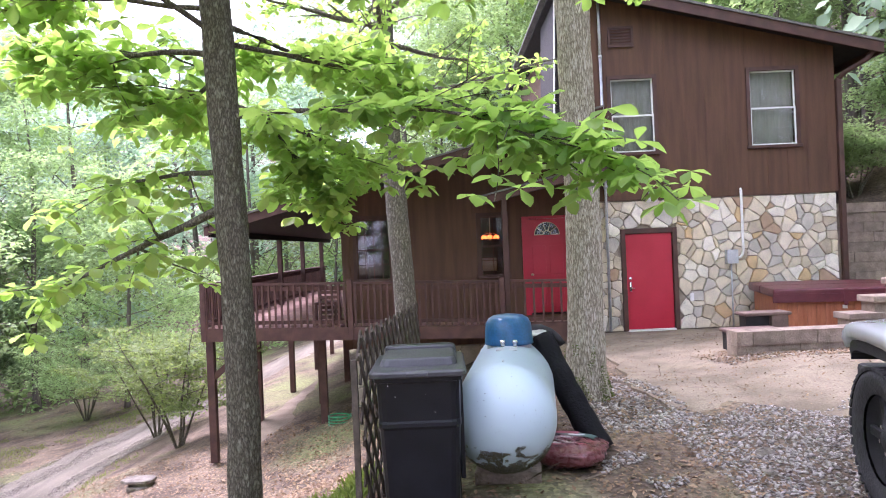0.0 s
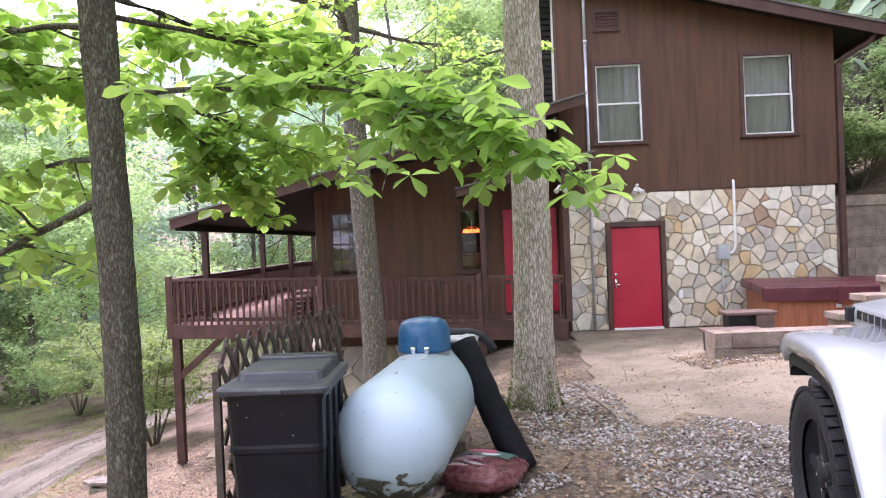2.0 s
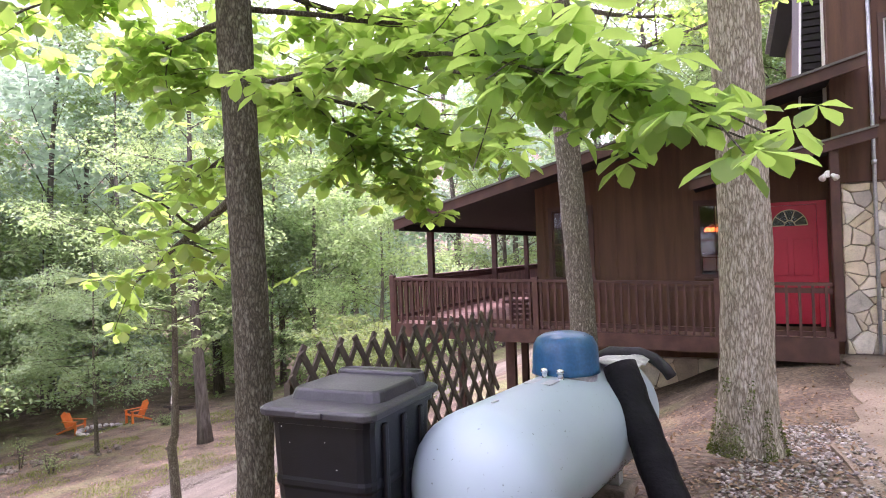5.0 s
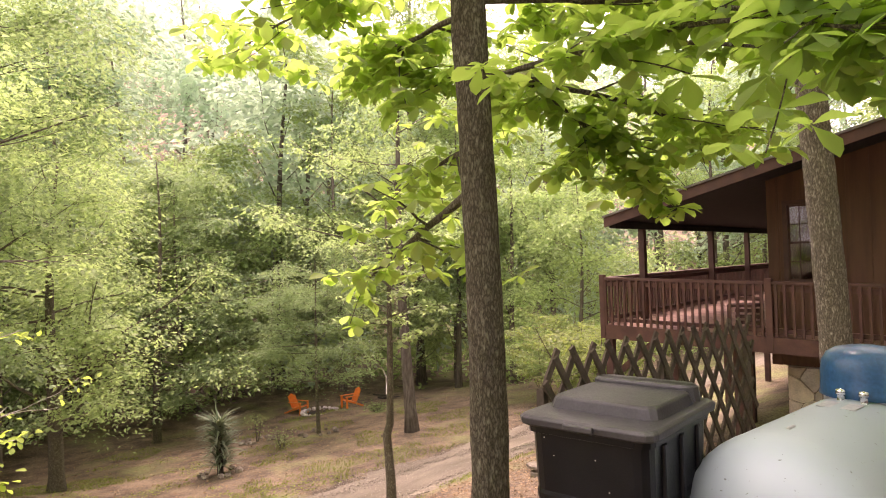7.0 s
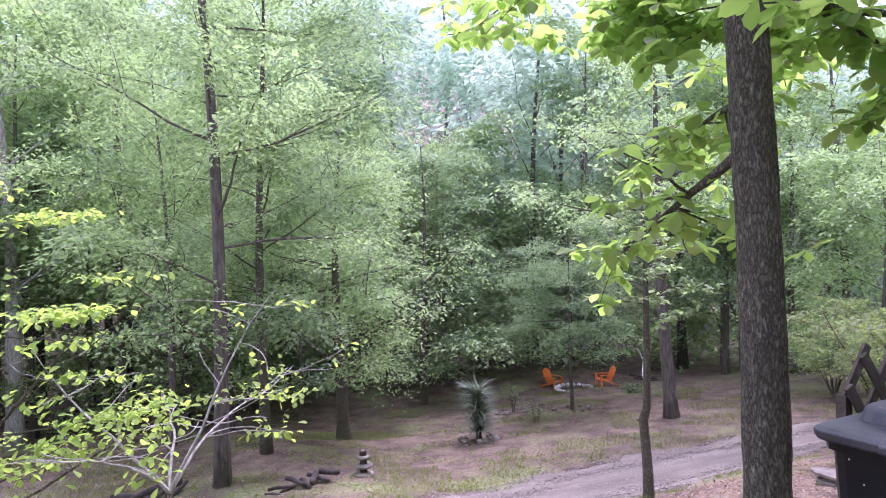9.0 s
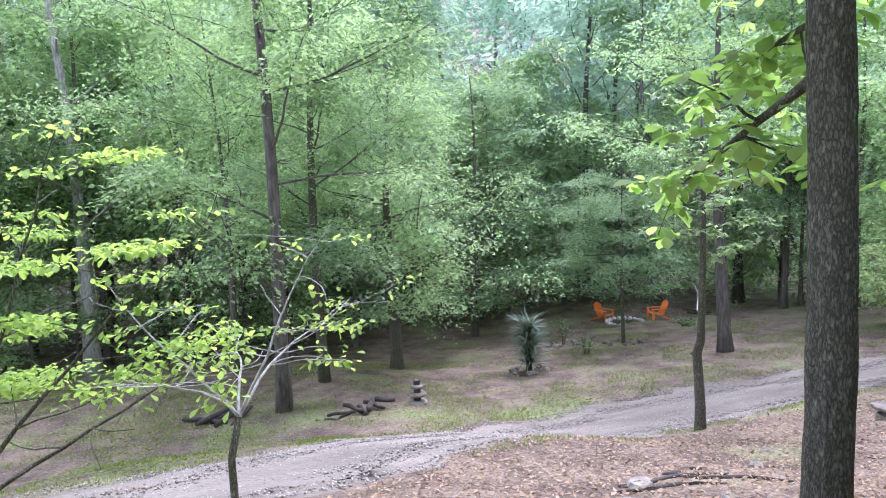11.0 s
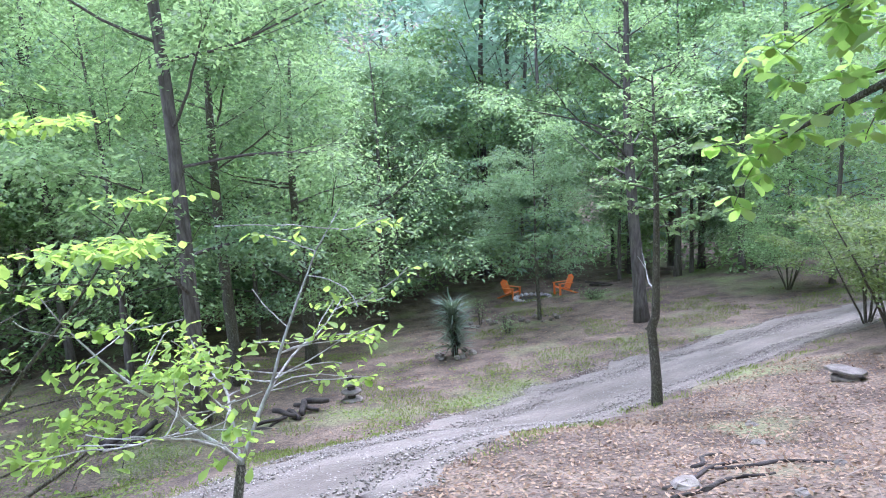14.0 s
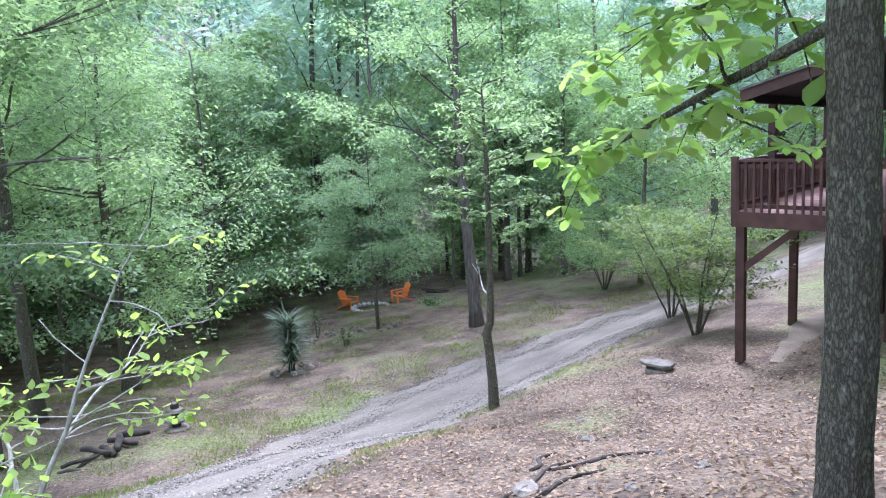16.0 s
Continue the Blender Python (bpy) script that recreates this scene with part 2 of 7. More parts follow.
ROCK = mat("field_stone", (0.13, 0.112, 0.085), (0.27, 0.24, 0.19), 5, 0.92, 0.6, vary=0.3)
GLASS = bpy.data.materials.new("window_glass")
GLASS.use_nodes = True
_g = GLASS.node_tree.nodes["Principled BSDF"]
_g.inputs["Base Color"].default_value, _g.inputs["Roughness"].default_value = rgb(0.85, 0.9, 0.88), 0.03
_g.inputs["Transmission Weight"].default_value, _g.inputs["IOR"].default_value = 1.0, 1.45


def stone_material():
    m = mat("house_stone", (0.5, 0.5, 0.5), (0.72, 0.72, 0.72), 5, 0.9, 0.6, fine=40)
    n, l = m.node_tree.nodes, m.node_tree.links
    p = n["Principled BSDF"]
    src = p.inputs["Base Color"].links[0].from_socket
    oi, ramp, mul = n.new("ShaderNodeObjectInfo"), n.new("ShaderNodeValToRGB"), n.new("ShaderNodeMixRGB")
    cols = [(0.0, (0.72, 0.63, 0.47)), (0.20, (0.56, 0.47, 0.34)), (0.34, (0.80, 0.71, 0.55)), (0.52, (0.66, 0.47, 0.25)), (0.57, (0.58, 0.54, 0.46)), (0.72, (0.76, 0.65, 0.46)), (0.83, (0.88, 0.82, 0.69)), (0.96, (0.46, 0.32, 0.21))]
    ramp.color_ramp.interpolation = "CONSTANT"
    ramp.color_ramp.elements[0].color = rgb(*cols[0][1])
    ramp.color_ramp.elements[1].position, ramp.color_ramp.elements[1].color = cols[1][0], rgb(*cols[1][1])
    for pos, c in cols[2:]:
        ramp.color_ramp.elements.new(pos).color = rgb(*c)
    l.new(oi.outputs["Random"], ramp.inputs[0])
    mul.blend_type, mul.inputs[0].default_value = "MULTIPLY", 1.0
    l.new(ramp.outputs[0], mul.inputs[1]), l.new(src, mul.inputs[2])
    gain = n.new("ShaderNodeMixRGB")
    gain.blend_type, gain.inputs[0].default_value = "ADD", 0.22
    l.new(mul.outputs[0], gain.inputs[1]), l.new(ramp.outputs[0], gain.inputs[2])
    l.new(gain.outputs[0], p.inputs["Base Color"])
    return m


STONE = stone_material()


def ground_material():
    """Leaf litter and bare clay, with moss and thin grass in patches."""
    m = mat("woodland_soil", (0.080, 0.056, 0.035), (0.185, 0.138, 0.090), 1.3, 0.95, 0.9, fine=22, dist=0.05, third=(0.240, 0.180, 0.112))
    n, l = m.node_tree.nodes, m.node_tree.links
    p = n["Principled BSDF"]
    src = p.inputs["Base Color"].links[0].from_socket
    tc, ns, rp, mx, v, mx2 = n.new("ShaderNodeTexCoord"), n.new("ShaderNodeTexNoise"), n.new("ShaderNodeValToRGB"), n.new("ShaderNodeMixRGB"), n.new("ShaderNodeTexVoronoi"), n.new("ShaderNodeMixRGB")
    ns.inputs["Scale"].default_value, ns.inputs["Detail"].default_value = 0.33, 6
    rp.color_ramp.elements[0].position, rp.color_ramp.elements[1].position = 0.52, 0.66
    l.new(tc.outputs["Object"], ns.inputs[0]), l.new(ns.outputs[0], rp.inputs[0])
    l.new(rp.outputs[0], mx.inputs[0]), l.new(src, mx.inputs[1])
    mx.inputs[2].default_value = rgb(0.17, 0.185, 0.070)
    v.inputs["Scale"].default_value = 26
    l.new(tc.outputs["Object"], v.inputs[0])
    mx2.blend_type, mx2.inputs[0].default_value = "OVERLAY", 0.55
    grey = n.new("ShaderNodeRGBToBW")
    l.new(v.outputs["Color"], grey.inputs[0])
    l.new(mx.outputs[0], mx2.inputs[1]), l.new(grey.outputs[0], mx2.inputs[2])
    l.new(mx2.outputs[0], p.inputs["Base Color"])
    return m


SOIL = ground_material()
ROAD = mat("gravel_drive", (0.140, 0.118, 0.086), (0.245, 0.212, 0.162), 1.1, 0.95, 1.0, (1.6, 0.35, 1), 34, dist=0.04, third=(0.205, 0.145, 0.098))
GRAVEL = mat("blue_grey_gravel", (0.22, 0.21, 0.205), (0.46, 0.44, 0.42), 3, 0.9, 0.4, fine=60, vary=0.0)
LITTER = leaf_mat("dry_leaf", (0.115, 0.066, 0.033), (0.37, 0.265, 0.155), (0.2, 0.12, 0.06), 0.15, 0.1)

# ---- mesh tools ----


class Shape:
    """Gathers vertices and faces of one mesh."""

    def __init__(self):
        self.v, self.f = [], []

    def add(self, verts, faces):
        k = len(self.v)
        self.v += [tuple(p) for p in verts]
        self.f += [tuple(i + k for i in f) for f in faces]
        return self

    def box(self, x0, x1, y0, y1, z0, z1, m=None):
        vs = [Vector((x, y, z)) for z in (z0, z1) for y in (y0, y1) for x in (x0, x1)]
        if m is not None:
            vs = [m @ p for p in vs]
        return self.add(vs, [(0, 2, 3, 1), (4, 5, 7, 6), (0, 1, 5, 4), (2, 6, 7, 3), (0, 4, 6, 2), (1, 3, 7, 5)])

    def tube(self, pts, radii, seg=10, caps=True, rough=0.0, freq=6.0):
        """A tapered pipe along pts, with uneven bark if rough."""
        pts = [Vector(p) for p in pts]
        k, ref = len(self.v), Vector((0.31, 0.95, 0.05))
        for i, p in enumerate(pts):
            d = (pts[min(i + 1, len(pts) - 1)] - pts[max(i - 1, 0)]).normalized()
            a = d.cross(ref)
            a = a.normalized() if a.length > 1e-3 else d.orthogonal().normalized()
            b = d.cross(a)
            for j in range(seg):
                t = 2 * math.pi * j / seg
                w = a * math.cos(t) + b * math.sin(t)
                r = radii[i]
                if rough:
                    q = w * freq + Vector((0, 0, p.z * 1.1))
                    r *= 1 + rough * (abs(noise.noise(q * 2.2)) * 1.6 - 0.4 + 0.5 * noise.noise(q * 0.5))
                self.v.append(tuple(p + w * r))
        for i in range(len(pts) - 1):
            for j in range(seg):
                a0, a1 = k + i * seg + j, k + i * seg + (j + 1) % seg
                self.f.append((a0, a1, a1 + seg, a0 + seg))
        if caps:
            self.f.append(tuple(k + j for j in range(seg))[::-1])
            self.f.append(tuple(k + (len(pts) - 1) * seg + j for j in range(seg)))
        return self

    def lathe(self, prof, seg=32, m=None):
        """Turns (radius, height) pairs round z."""
        k = len(self.v)
        for r, z in prof:
            for j in range(seg):
                t = 2 * math.pi * j / seg
                p = Vector((r * math.cos(t), r * math.sin(t), z))
                self.v.append(tuple(m @ p if m is not None else p))
        for i in range(len(prof) - 1):
            for j in range(seg):
                a0, a1 = k + i * seg + j, k + i * seg + (j + 1) % seg
                self.f.append((a0, a1, a1 + seg, a0 + seg))
        return self

    def prism(self, poly, y0, y1, m=None):
        """A polygon in x and z, pushed from y0 to y1."""
        n = len(poly)
        vs = [Vector((x, y, z)) for y in (y0, y1) for x, z in poly]
        if m is not None:
            vs = [m @ p for p in vs]
        return self.add(vs, [tuple(range(n)), tuple(range(n, 2 * n))[::-1]] + [(i, i + n, (i + 1) % n + n, (i + 1) % n) for i in range(n)])

    def mesh(self, name, smooth=False):
        me = bpy.data.meshes.new(name)
        me.from_pydata(self.v, [], self.f)
        bm = bmesh.new()
        bm.from_mesh(me)
        bmesh.ops.recalc_face_normals(bm, faces=bm.faces)
        bm.to_mesh(me)
        bm.free()
        if smooth:
            me.polygons.foreach_set("use_smooth", [True] * len(me.polygons))
        return me


def part(name, shape, material, parent=None, label="", smooth=False, bevel=0.0):
    """ONE mesh object from a Shape or a mesh, under its thing."""
    me = shape.mesh(name, smooth) if isinstance(shape, Shape) else shape
    if not me.materials:
        me.materials.append(material)
    ob = new(name, me)
    if parent is not None:
        ob.parent = parent
    if label:
        ob["label"] = label
    if bevel:
        b = ob.modifiers.new("bevel", "BEVEL")
        b.width, b.segments, b.limit_method = bevel, 2, "ANGLE"
    return ob


def thing(name, at, label, category, group="", kind="", rz=0.0):
    ob = new(name)
    ob.matrix_basis = pose(at[0], at[1], at[2], 0, 0, rz)
    ob.empty_display_size = 0.1
    return tagged(ob, label, category, group, kind)


def single(name, shape, material, label, category, group="", kind="", smooth=False, bevel=0.0):
    return tagged(part(name, shape, material, None, "", smooth, bevel), label, category, group, kind)


# ---- ground ----


def step_up(a, b, x):
    t = min(1.0, max(0.0, (x - a) / (b - a)))
    return t * t * (3 - 2 * t)


CREST_Y, CREST_X = (-30, 0, 4, 6.5, 9, 12, 40), (-2.2, -1.0, -0.3, 0.8, 1.8, 1.9, 1.9)
BANK_U = (-300, -120, -60, -40, -27, -23.4, -18.7, -13.8, -11.5, -9.9, -7.5, -6.2, -3, -1.5, -0.5, 0.4)
BANK_Z = (90, 34, 1, -5.7, -5.5, -4.95, -4.35, -3.8, -3.5, -2.95, -2.2, -2.0, -1.15, -0.55, -0.12, 0)


def ground_z(x, y):
    u = x - float(np.interp(y, CREST_Y, CREST_X))
    z = 0.28 - 0.33 * step_up(6, 10, y) + float(np.interp(u, BANK_U, BANK_Z))
    z += 0.05 * noise.noise((x * 0.5, y * 0.5, 0)) * step_up(0.2, -1.5, u)
    z += 0.02 * noise.noise((x * 2.1, y * 2.1, 3))
    z += 2.45 * step_up(13.7, 14.0, y) * step_up(8.0, 8.1, x) + 0.5 * max(0.0, min(x - 8.1, 60)) * step_up(13.8, 16, y) * step_up(8.0, 12, x)
    z += 0.30 * max(0.0, y - 26) * step_up(-6, 14, x) * step_up(26, 40, y)
    z += 0.16 * max(0.0, y - 45)
    return z


def ground_sheet():
    xs = np.concatenate([np.linspace(-400, -60, 24), np.linspace(-57, -20, 36), np.linspace(-19.6, -7, 40), np.linspace(-6.8, 9, 100), np.linspace(9.4, 40, 40), np.linspace(50, 400, 12)])
    ys = np.concatenate([np.linspace(-300, -12, 16), np.linspace(-10, -1, 20), np.linspace(-0.8, 15, 100), np.linspace(15.4, 40, 50), np.linspace(42, 80, 18), np.linspace(100, 400, 12)])
    s = Shape()
    s.v = [(float(x), float(y), ground_z(float(x), float(y))) for y in ys for x in xs]
    nx = len(xs)
    s.f = [(j * nx + i, j * nx + i + 1, (j + 1) * nx + i + 1, (j + 1) * nx + i) for j in range(len(ys) - 1) for i in range(nx - 1)]
    return single("ground", s, SOIL, "brown leaf-littered woodland soil with thin grass, sloping down", "ground", "", "structure", True)


ground_sheet()

ROAD_Y, ROAD_X = (-40, -10, 0, 2.6, 5, 7, 10, 13, 16, 20, 28, 45), (-9, -6.6, -6.75, -7.0, -8.3, -9.4, -10.5, -10.4, -9.9, -9.3, -6.8, 0)


def road_x(y):
    return float(np.interp(y, ROAD_Y, ROAD_X))


def ribbon(name, material, label):
    s = Shape()
    ys = np.linspace(-40, 45, 420)
    n = 14
    for y in ys:
        c = sum(road_x(y + d) for d in (-2, -1, 0, 1, 2)) / 5
        for i in range(n):
            e = i / (n - 1) * 2 - 1
            x = c + e * (1.38 + 0.37 * step_up(0, 5, float(y)) + 0.40 * noise.noise((y * 0.6, e * 3, 1)) + 0.28 * noise.noise((y * 1.9, e * 3, 1)) + 0.15 * noise.noise((y * 4.5, e * 3, 1)))
            rut = -0.025 * math.exp(-((abs(e) - 0.5) / 0.18) ** 2)
            s.v.append((x, float(y), ground_z(x, float(y)) + (0.045 + rut if 0 < i < n - 1 else -0.03)))
    s.f = [(j * n + i, j * n + i + 1, (j + 1) * n + i + 1, (j + 1) * n + i) for j in range(len(ys) - 1) for i in range(n - 1)]
    return single(name, s, material, label, "road", "", "structure", True)


ribbon("road", ROAD, "pale grey gravel driveway winding past the wooded slope")


def slab(name, outline, top, thick, material, label, category):
    """A cast slab: its top a fine fan of triangles that follows the fall, with sides."""
    bm = bmesh.new()
    vs = [bm.verts.new((x, y, 0)) for x, y in outline]
    bm.faces.new(vs)
    for axis in (0, 1):
        lo, hi = min(p[axis] for p in outline), max(p[axis] for p in outline)
        c = lo + 0.5
        while c < hi:
            co = (c, 0, 0) if axis == 0 else (0, c, 0)
            no = (1, 0, 0) if axis == 0 else (0, 1, 0)
            bmesh.ops.bisect_plane(bm, geom=bm.verts[:] + bm.edges[:] + bm.faces[:], plane_co=co, plane_no=no)
            c += 0.5
    ret = bmesh.ops.extrude_face_region(bm, geom=bm.faces[:])
    low = {v for v in ret["geom"] if isinstance(v, bmesh.types.BMVert)}
    for v in bm.verts:
        v.co.z = top(v.co.x, v.co.y) + 0.006 * noise.noise((v.co.x * 1.7, v.co.y * 1.7, 4)) - (thick if v in low else 0)
    bmesh.ops.recalc_face_normals(bm, faces=bm.faces)
    me = bpy.data.meshes.new(name)
    bm.to_mesh(me)
    bm.free()
    return single(name, me, material, label, category, "", "structure")


def slab_edge(pts, wobble=0.05, step=0.35):
    out = []
    for i, p in enumerate(pts):
        a, b = Vector(p), Vector(pts[(i + 1) % len(pts)])
        k = max(1, int((b - a).length / step))
        for j in range(k):
            q = a.lerp(b, j / k)
            w = wobble if 0 < j else 0
            out.append((q.x + w * noise.noise((q.x * 3, q.y * 3, 0)), q.y + w * noise.noise((q.x * 3, q.y * 3, 9))))
    return out


def pad_z(x, y):
    """The pad falls towards the door and rises a little towards the garden wall."""
    return 0.315 - 0.33 * step_up(6, 10, y) + 0.17 * step_up(2.8, 4.5, x) * (1 - step_up(10, 13, y)) - 0.055 * (1 - step_up(5.5, 6.7, y))


slab("pavement", slab_edge([(2.85, 13.3), (2.38, 8.7), (1.95, 7.0), (2.0, 5.7), (3.3, 5.45), (7.5, 5.3), (9.5, 9.5), (9.5, 13.3)], 0.12), pad_z, 0.35, CONCRETE, "weathered tan concrete pad littered with twigs", "pavement")
slab("patio", slab_edge([(-4.0, 12.3), (-1.5, 12.8), (-0.8, 16), (-1.2, 19.5), (-3.9, 19.2), (-4.3, 15)], 0.1), lambda x, y: -1.93 + 0.06 * (x + 4.2), 0.5, CONCRETE, "pale concrete patio slab under the raised deck", "patio")

# ---- house ----
WY = 13.25   # stone and upper front wall
LY = 13.70   # lower wing's front wall
house = thing("house", (2.8, WY, 0), "two-storey brown-sided house with fieldstone ground floor and low side wing", "house", "", "structure")
HM = Matrix.Translation((-2.8, -WY, 0))


def hpart(name, s, material, label="", parent=None, bevel=0.0, smooth=False):
    """A part given in world coordinates, hung under the house."""
    ob = part(name, s, material, parent or house, label, smooth, bevel)
    if parent is None:
        ob.matrix_basis = HM
    return ob


def clip_poly(poly, nx, nz, d):
    """Keeps the side where nx*x + nz*z <= d."""
    out = []
    for i, (x, z) in enumerate(poly):
        x2, z2 = poly[(i + 1) % len(poly)]
        a, b = nx * x + nz * z - d, nx * x2 + nz * z2 - d
        if a <= 0:
            out.append((x, z))
        if a * b < 0:
            t = a / (a - b)
            out.append((x + (x2 - x) * t, z + (z2 - z) * t))
    return out


def stones(rect, hole, seeds, rnd):
    """Random-rubble cells in a rectangle, none over the hole."""
    x0, x1, z0, z1 = rect
    cells = []
    heft = [rnd.uniform(0, 0.022) for _ in seeds]
    for i, (cx, cz) in enumerate(seeds):
        poly = [(x0, z0), (x1, z0), (x1, z1), (x0, z1)]
        for j, (dx, dz) in enumerate(seeds):
            if i != j and abs(dx - cx) < 1.3 and abs(dz - cz) < 1.3:
                nx, nz = dx - cx, dz - cz
                poly = clip_poly(poly, nx, nz, nx * (cx + dx) / 2 + nz * (cz + dz) / 2 + (heft[i] - heft[j]) / 2)
                if len(poly) < 3:
                    break
        if len(poly) < 3:
            continue
        if hole:
            hx0, hx1, hz1 = hole
            if hx0 < cx < hx1 and cz < hz1:
                continue
            lo, hi = min(p[0] for p in poly), max(p[0] for p in poly)
            if cz < hz1 and cx <= hx0 and hi > hx0:
                poly = clip_poly(poly, 1, 0, hx0)
            elif cz < hz1 and cx >= hx1 and lo < hx1:
                poly = clip_poly(poly, -1, 0, -hx1)
            elif cz >= hz1 and hi > hx0 and lo < hx1:
                poly = clip_poly(poly, 0, -1, -hz1)
        if len(poly) >= 3:
            cells.append(poly)
    return cells


def stone_piece(poly, rnd, gap=0.0035, depth=0.042):
    """One flat fieldstone: shrunk cell, rounded shoulder, uneven face. Faces -y from y=0."""
    cx, cz = sum(p[0] for p in poly) / len(poly), sum(p[1] for p in poly) / len(poly)
    ring = []
    for i, (x, z) in enumerate(poly):
        x2, z2 = poly[(i + 1) % len(poly)]
        ln = math.hypot(x2 - x, z2 - z)
        if ln < 0.02:
            continue
        ring.append((x * 0.93 + x2 * 0.07, z * 0.93 + z2 * 0.07))
        if ln > 0.12:
            ring.append(((x + x2) / 2 + rnd.uniform(-0.008, 0.008), (z + z2) / 2 + rnd.uniform(-0.008, 0.008)))
        ring.append((x * 0.07 + x2 * 0.93, z * 0.07 + z2 * 0.93))
    if len(ring) < 4:
        return None

    def inset(g):
        out = []
        for x, z in ring:
            r = math.hypot(x - cx, z - cz) or 1e-6
            k = max(0.3, (r - g) / r)
            out.append((cx + (x - cx) * k, cz + (z - cz) * k))
        return out
    s, n = Shape(), len(ring)
    a, b, c = inset(gap), inset(gap + 0.003), inset(gap + 0.013)
    tx, tz = rnd.uniform(-0.06, 0.06), rnd.uniform(-0.06, 0.06)
    s.v = [(x, 0.01, z) for x, z in a] + [(x, -depth * 0.6, z) for x, z in b] + [(x, -depth - tx * (x - cx) - tz * (z - cz) + rnd.uniform(-0.003, 0.003), z) for x, z in c] + [(cx, -depth - 0.006, cz)]
    for i in range(n):
        j = (i + 1) % n
        s.f += [(i, j, j + n, i + n), (i + n, j + n, j + 2 * n, i + 2 * n), (i + 2 * n, j + 2 * n, 3 * n)]
    return s


def jitter_seeds(x0, x1, z0, z1, dx, dz, rnd):
    out, z, k = [], z0 + dz / 2, 0
    while z < z1:
        x = x0 + dx * (0.25 + 0.5 * (k % 2))
        while x < x1:
            if rnd.random() > 0.20:
                out.append((x + rnd.uniform(-0.7, 0.7) * dx, z + rnd.uniform(-0.7, 0.7) * dz))
            x += dx * rnd.uniform(0.75, 1.25)
        z, k = z + dz, k + 1
    return out


DX0, DX1, DZ1 = 3.59, 4.72, 2.06
# ground-floor wall core with the door opening, and its upper storey
s = Shape()
s.box(2.88, DX0, WY, WY + 0.25, -0.3, 2.64).box(DX1, 7.98, WY, WY + 0.25, -0.3, 2.64).box(DX0, DX1, WY, WY + 0.25, DZ1, 2.64)
s.box(7.73, 7.98, WY + 0.25, 21.5, -0.3, 2.64)
stone_wall = hpart("stone_wall", s, MORTAR, "rubble wall of cream, tan and grey fieldstone")
rnd = random.Random(4)
for poly in stones((2.88, 7.98, 0.0, 2.62), (DX0, DX1, DZ1), jitter_seeds(2.88, 7.98, 0, 2.62, 0.225, 0.150, rnd), rnd):
    sp = stone_piece(poly, rnd)
    if sp:
        o = part("stone", sp, STONE, stone_wall)
        o.location = (0, WY, 0)
# roof line of the upper part falls to the side


def up_roof(x):
    return 6.98 - 0.245 * (x - 2.8)


def low_roof(x):
    return 2.47 + 0.255 * (x + 4.46)


W1, W2 = (3.50, 4.36, 3.60, 5.08), (6.30, 7.22, 3.63, 5.13)


def wall_with_holes(x0, x1, z0, top, holes, y0, y1):
    """A front wall as strips round its window openings."""
    s, cuts = Shape(), sorted({x0, x1} | {h[0] for h in holes} | {h[1] for h in holes})
    for a, b in zip(cuts, cuts[1:]):
        h = [h for h in holes if h[0] < (a + b) / 2 < h[1]]
        zs = [z0] + [v for hh in h for v in (hh[2], hh[3])]
        for i in range(0, len(zs), 2):
            if i + 1 < len(zs):
                s.prism([(a, zs[i]), (b, zs[i]), (b, zs[i + 1]), (a, zs[i + 1])], y0, y1)
            else:
                s.prism([(a, zs[i]), (b, zs[i]), (b, top(b)), (a, top(a))], y0, y1)
    return s


upper = hpart("upper_wall", wall_with_holes(2.77, 8.02, 2.64, lambda x: up_roof(x) - 0.02, [W1, W2], WY - 0.06, WY + 0.1), SIDING, "dark red-brown vertical plywood siding")
s = Shape().box(2.77, 2.87, WY + 0.1, 21.5, 2.64, up_roof(2.8) - 0.05).box(7.92, 8.02, WY + 0.1, 21.5, 2.64, up_roof(8.02) - 0.05).box(2.77, 8.02, 21.4, 21.5, -1, 5.6)
hpart("side_wall", s, SIDING)
x = 2.98
while x < 8.0:
    spans = [(2.65, up_roof(x) - 0.06)]
    for w in (W1, W2):
        if w[0] - 0.09 < x < w[1] + 0.09:
            spans = [(2.65, w[2] - 0.1), (w[3] + 0.1, up_roof(x) - 0.06)]
    for a, b in spans:
        part("batten", Shape().box(x - 0.011, x + 0.011, WY - 0.067, WY - 0.058, a, b), SIDING, upper)
    x += 0.405


def roof_slab(x0, x1, zf, y0, y1, thick):
    return Shape().prism([(x0, zf(x0) - thick), (x1, zf(x1) - thick), (x1, zf(x1)), (x0, zf(x0))], y0, y1)


hpart("upper_roof", roof_slab(2.3, 8.75, up_roof, WY - 0.55, 22.0, 0.05), ROOFING, "dark shingle roof")
hpart("upper_fascia", roof_slab(2.35, 8.74, lambda x: up_roof(x) - 0.052, WY - 0.52, WY - 0.48, 0.2), TRIM)
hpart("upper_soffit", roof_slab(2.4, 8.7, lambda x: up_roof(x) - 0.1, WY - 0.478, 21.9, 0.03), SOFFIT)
hpart("eave_fascia", Shape().box(8.70, 8.74, WY - 0.478, 22, up_roof(8.7) - 0.27, up_roof(8.7) - 0.07), TRIM)
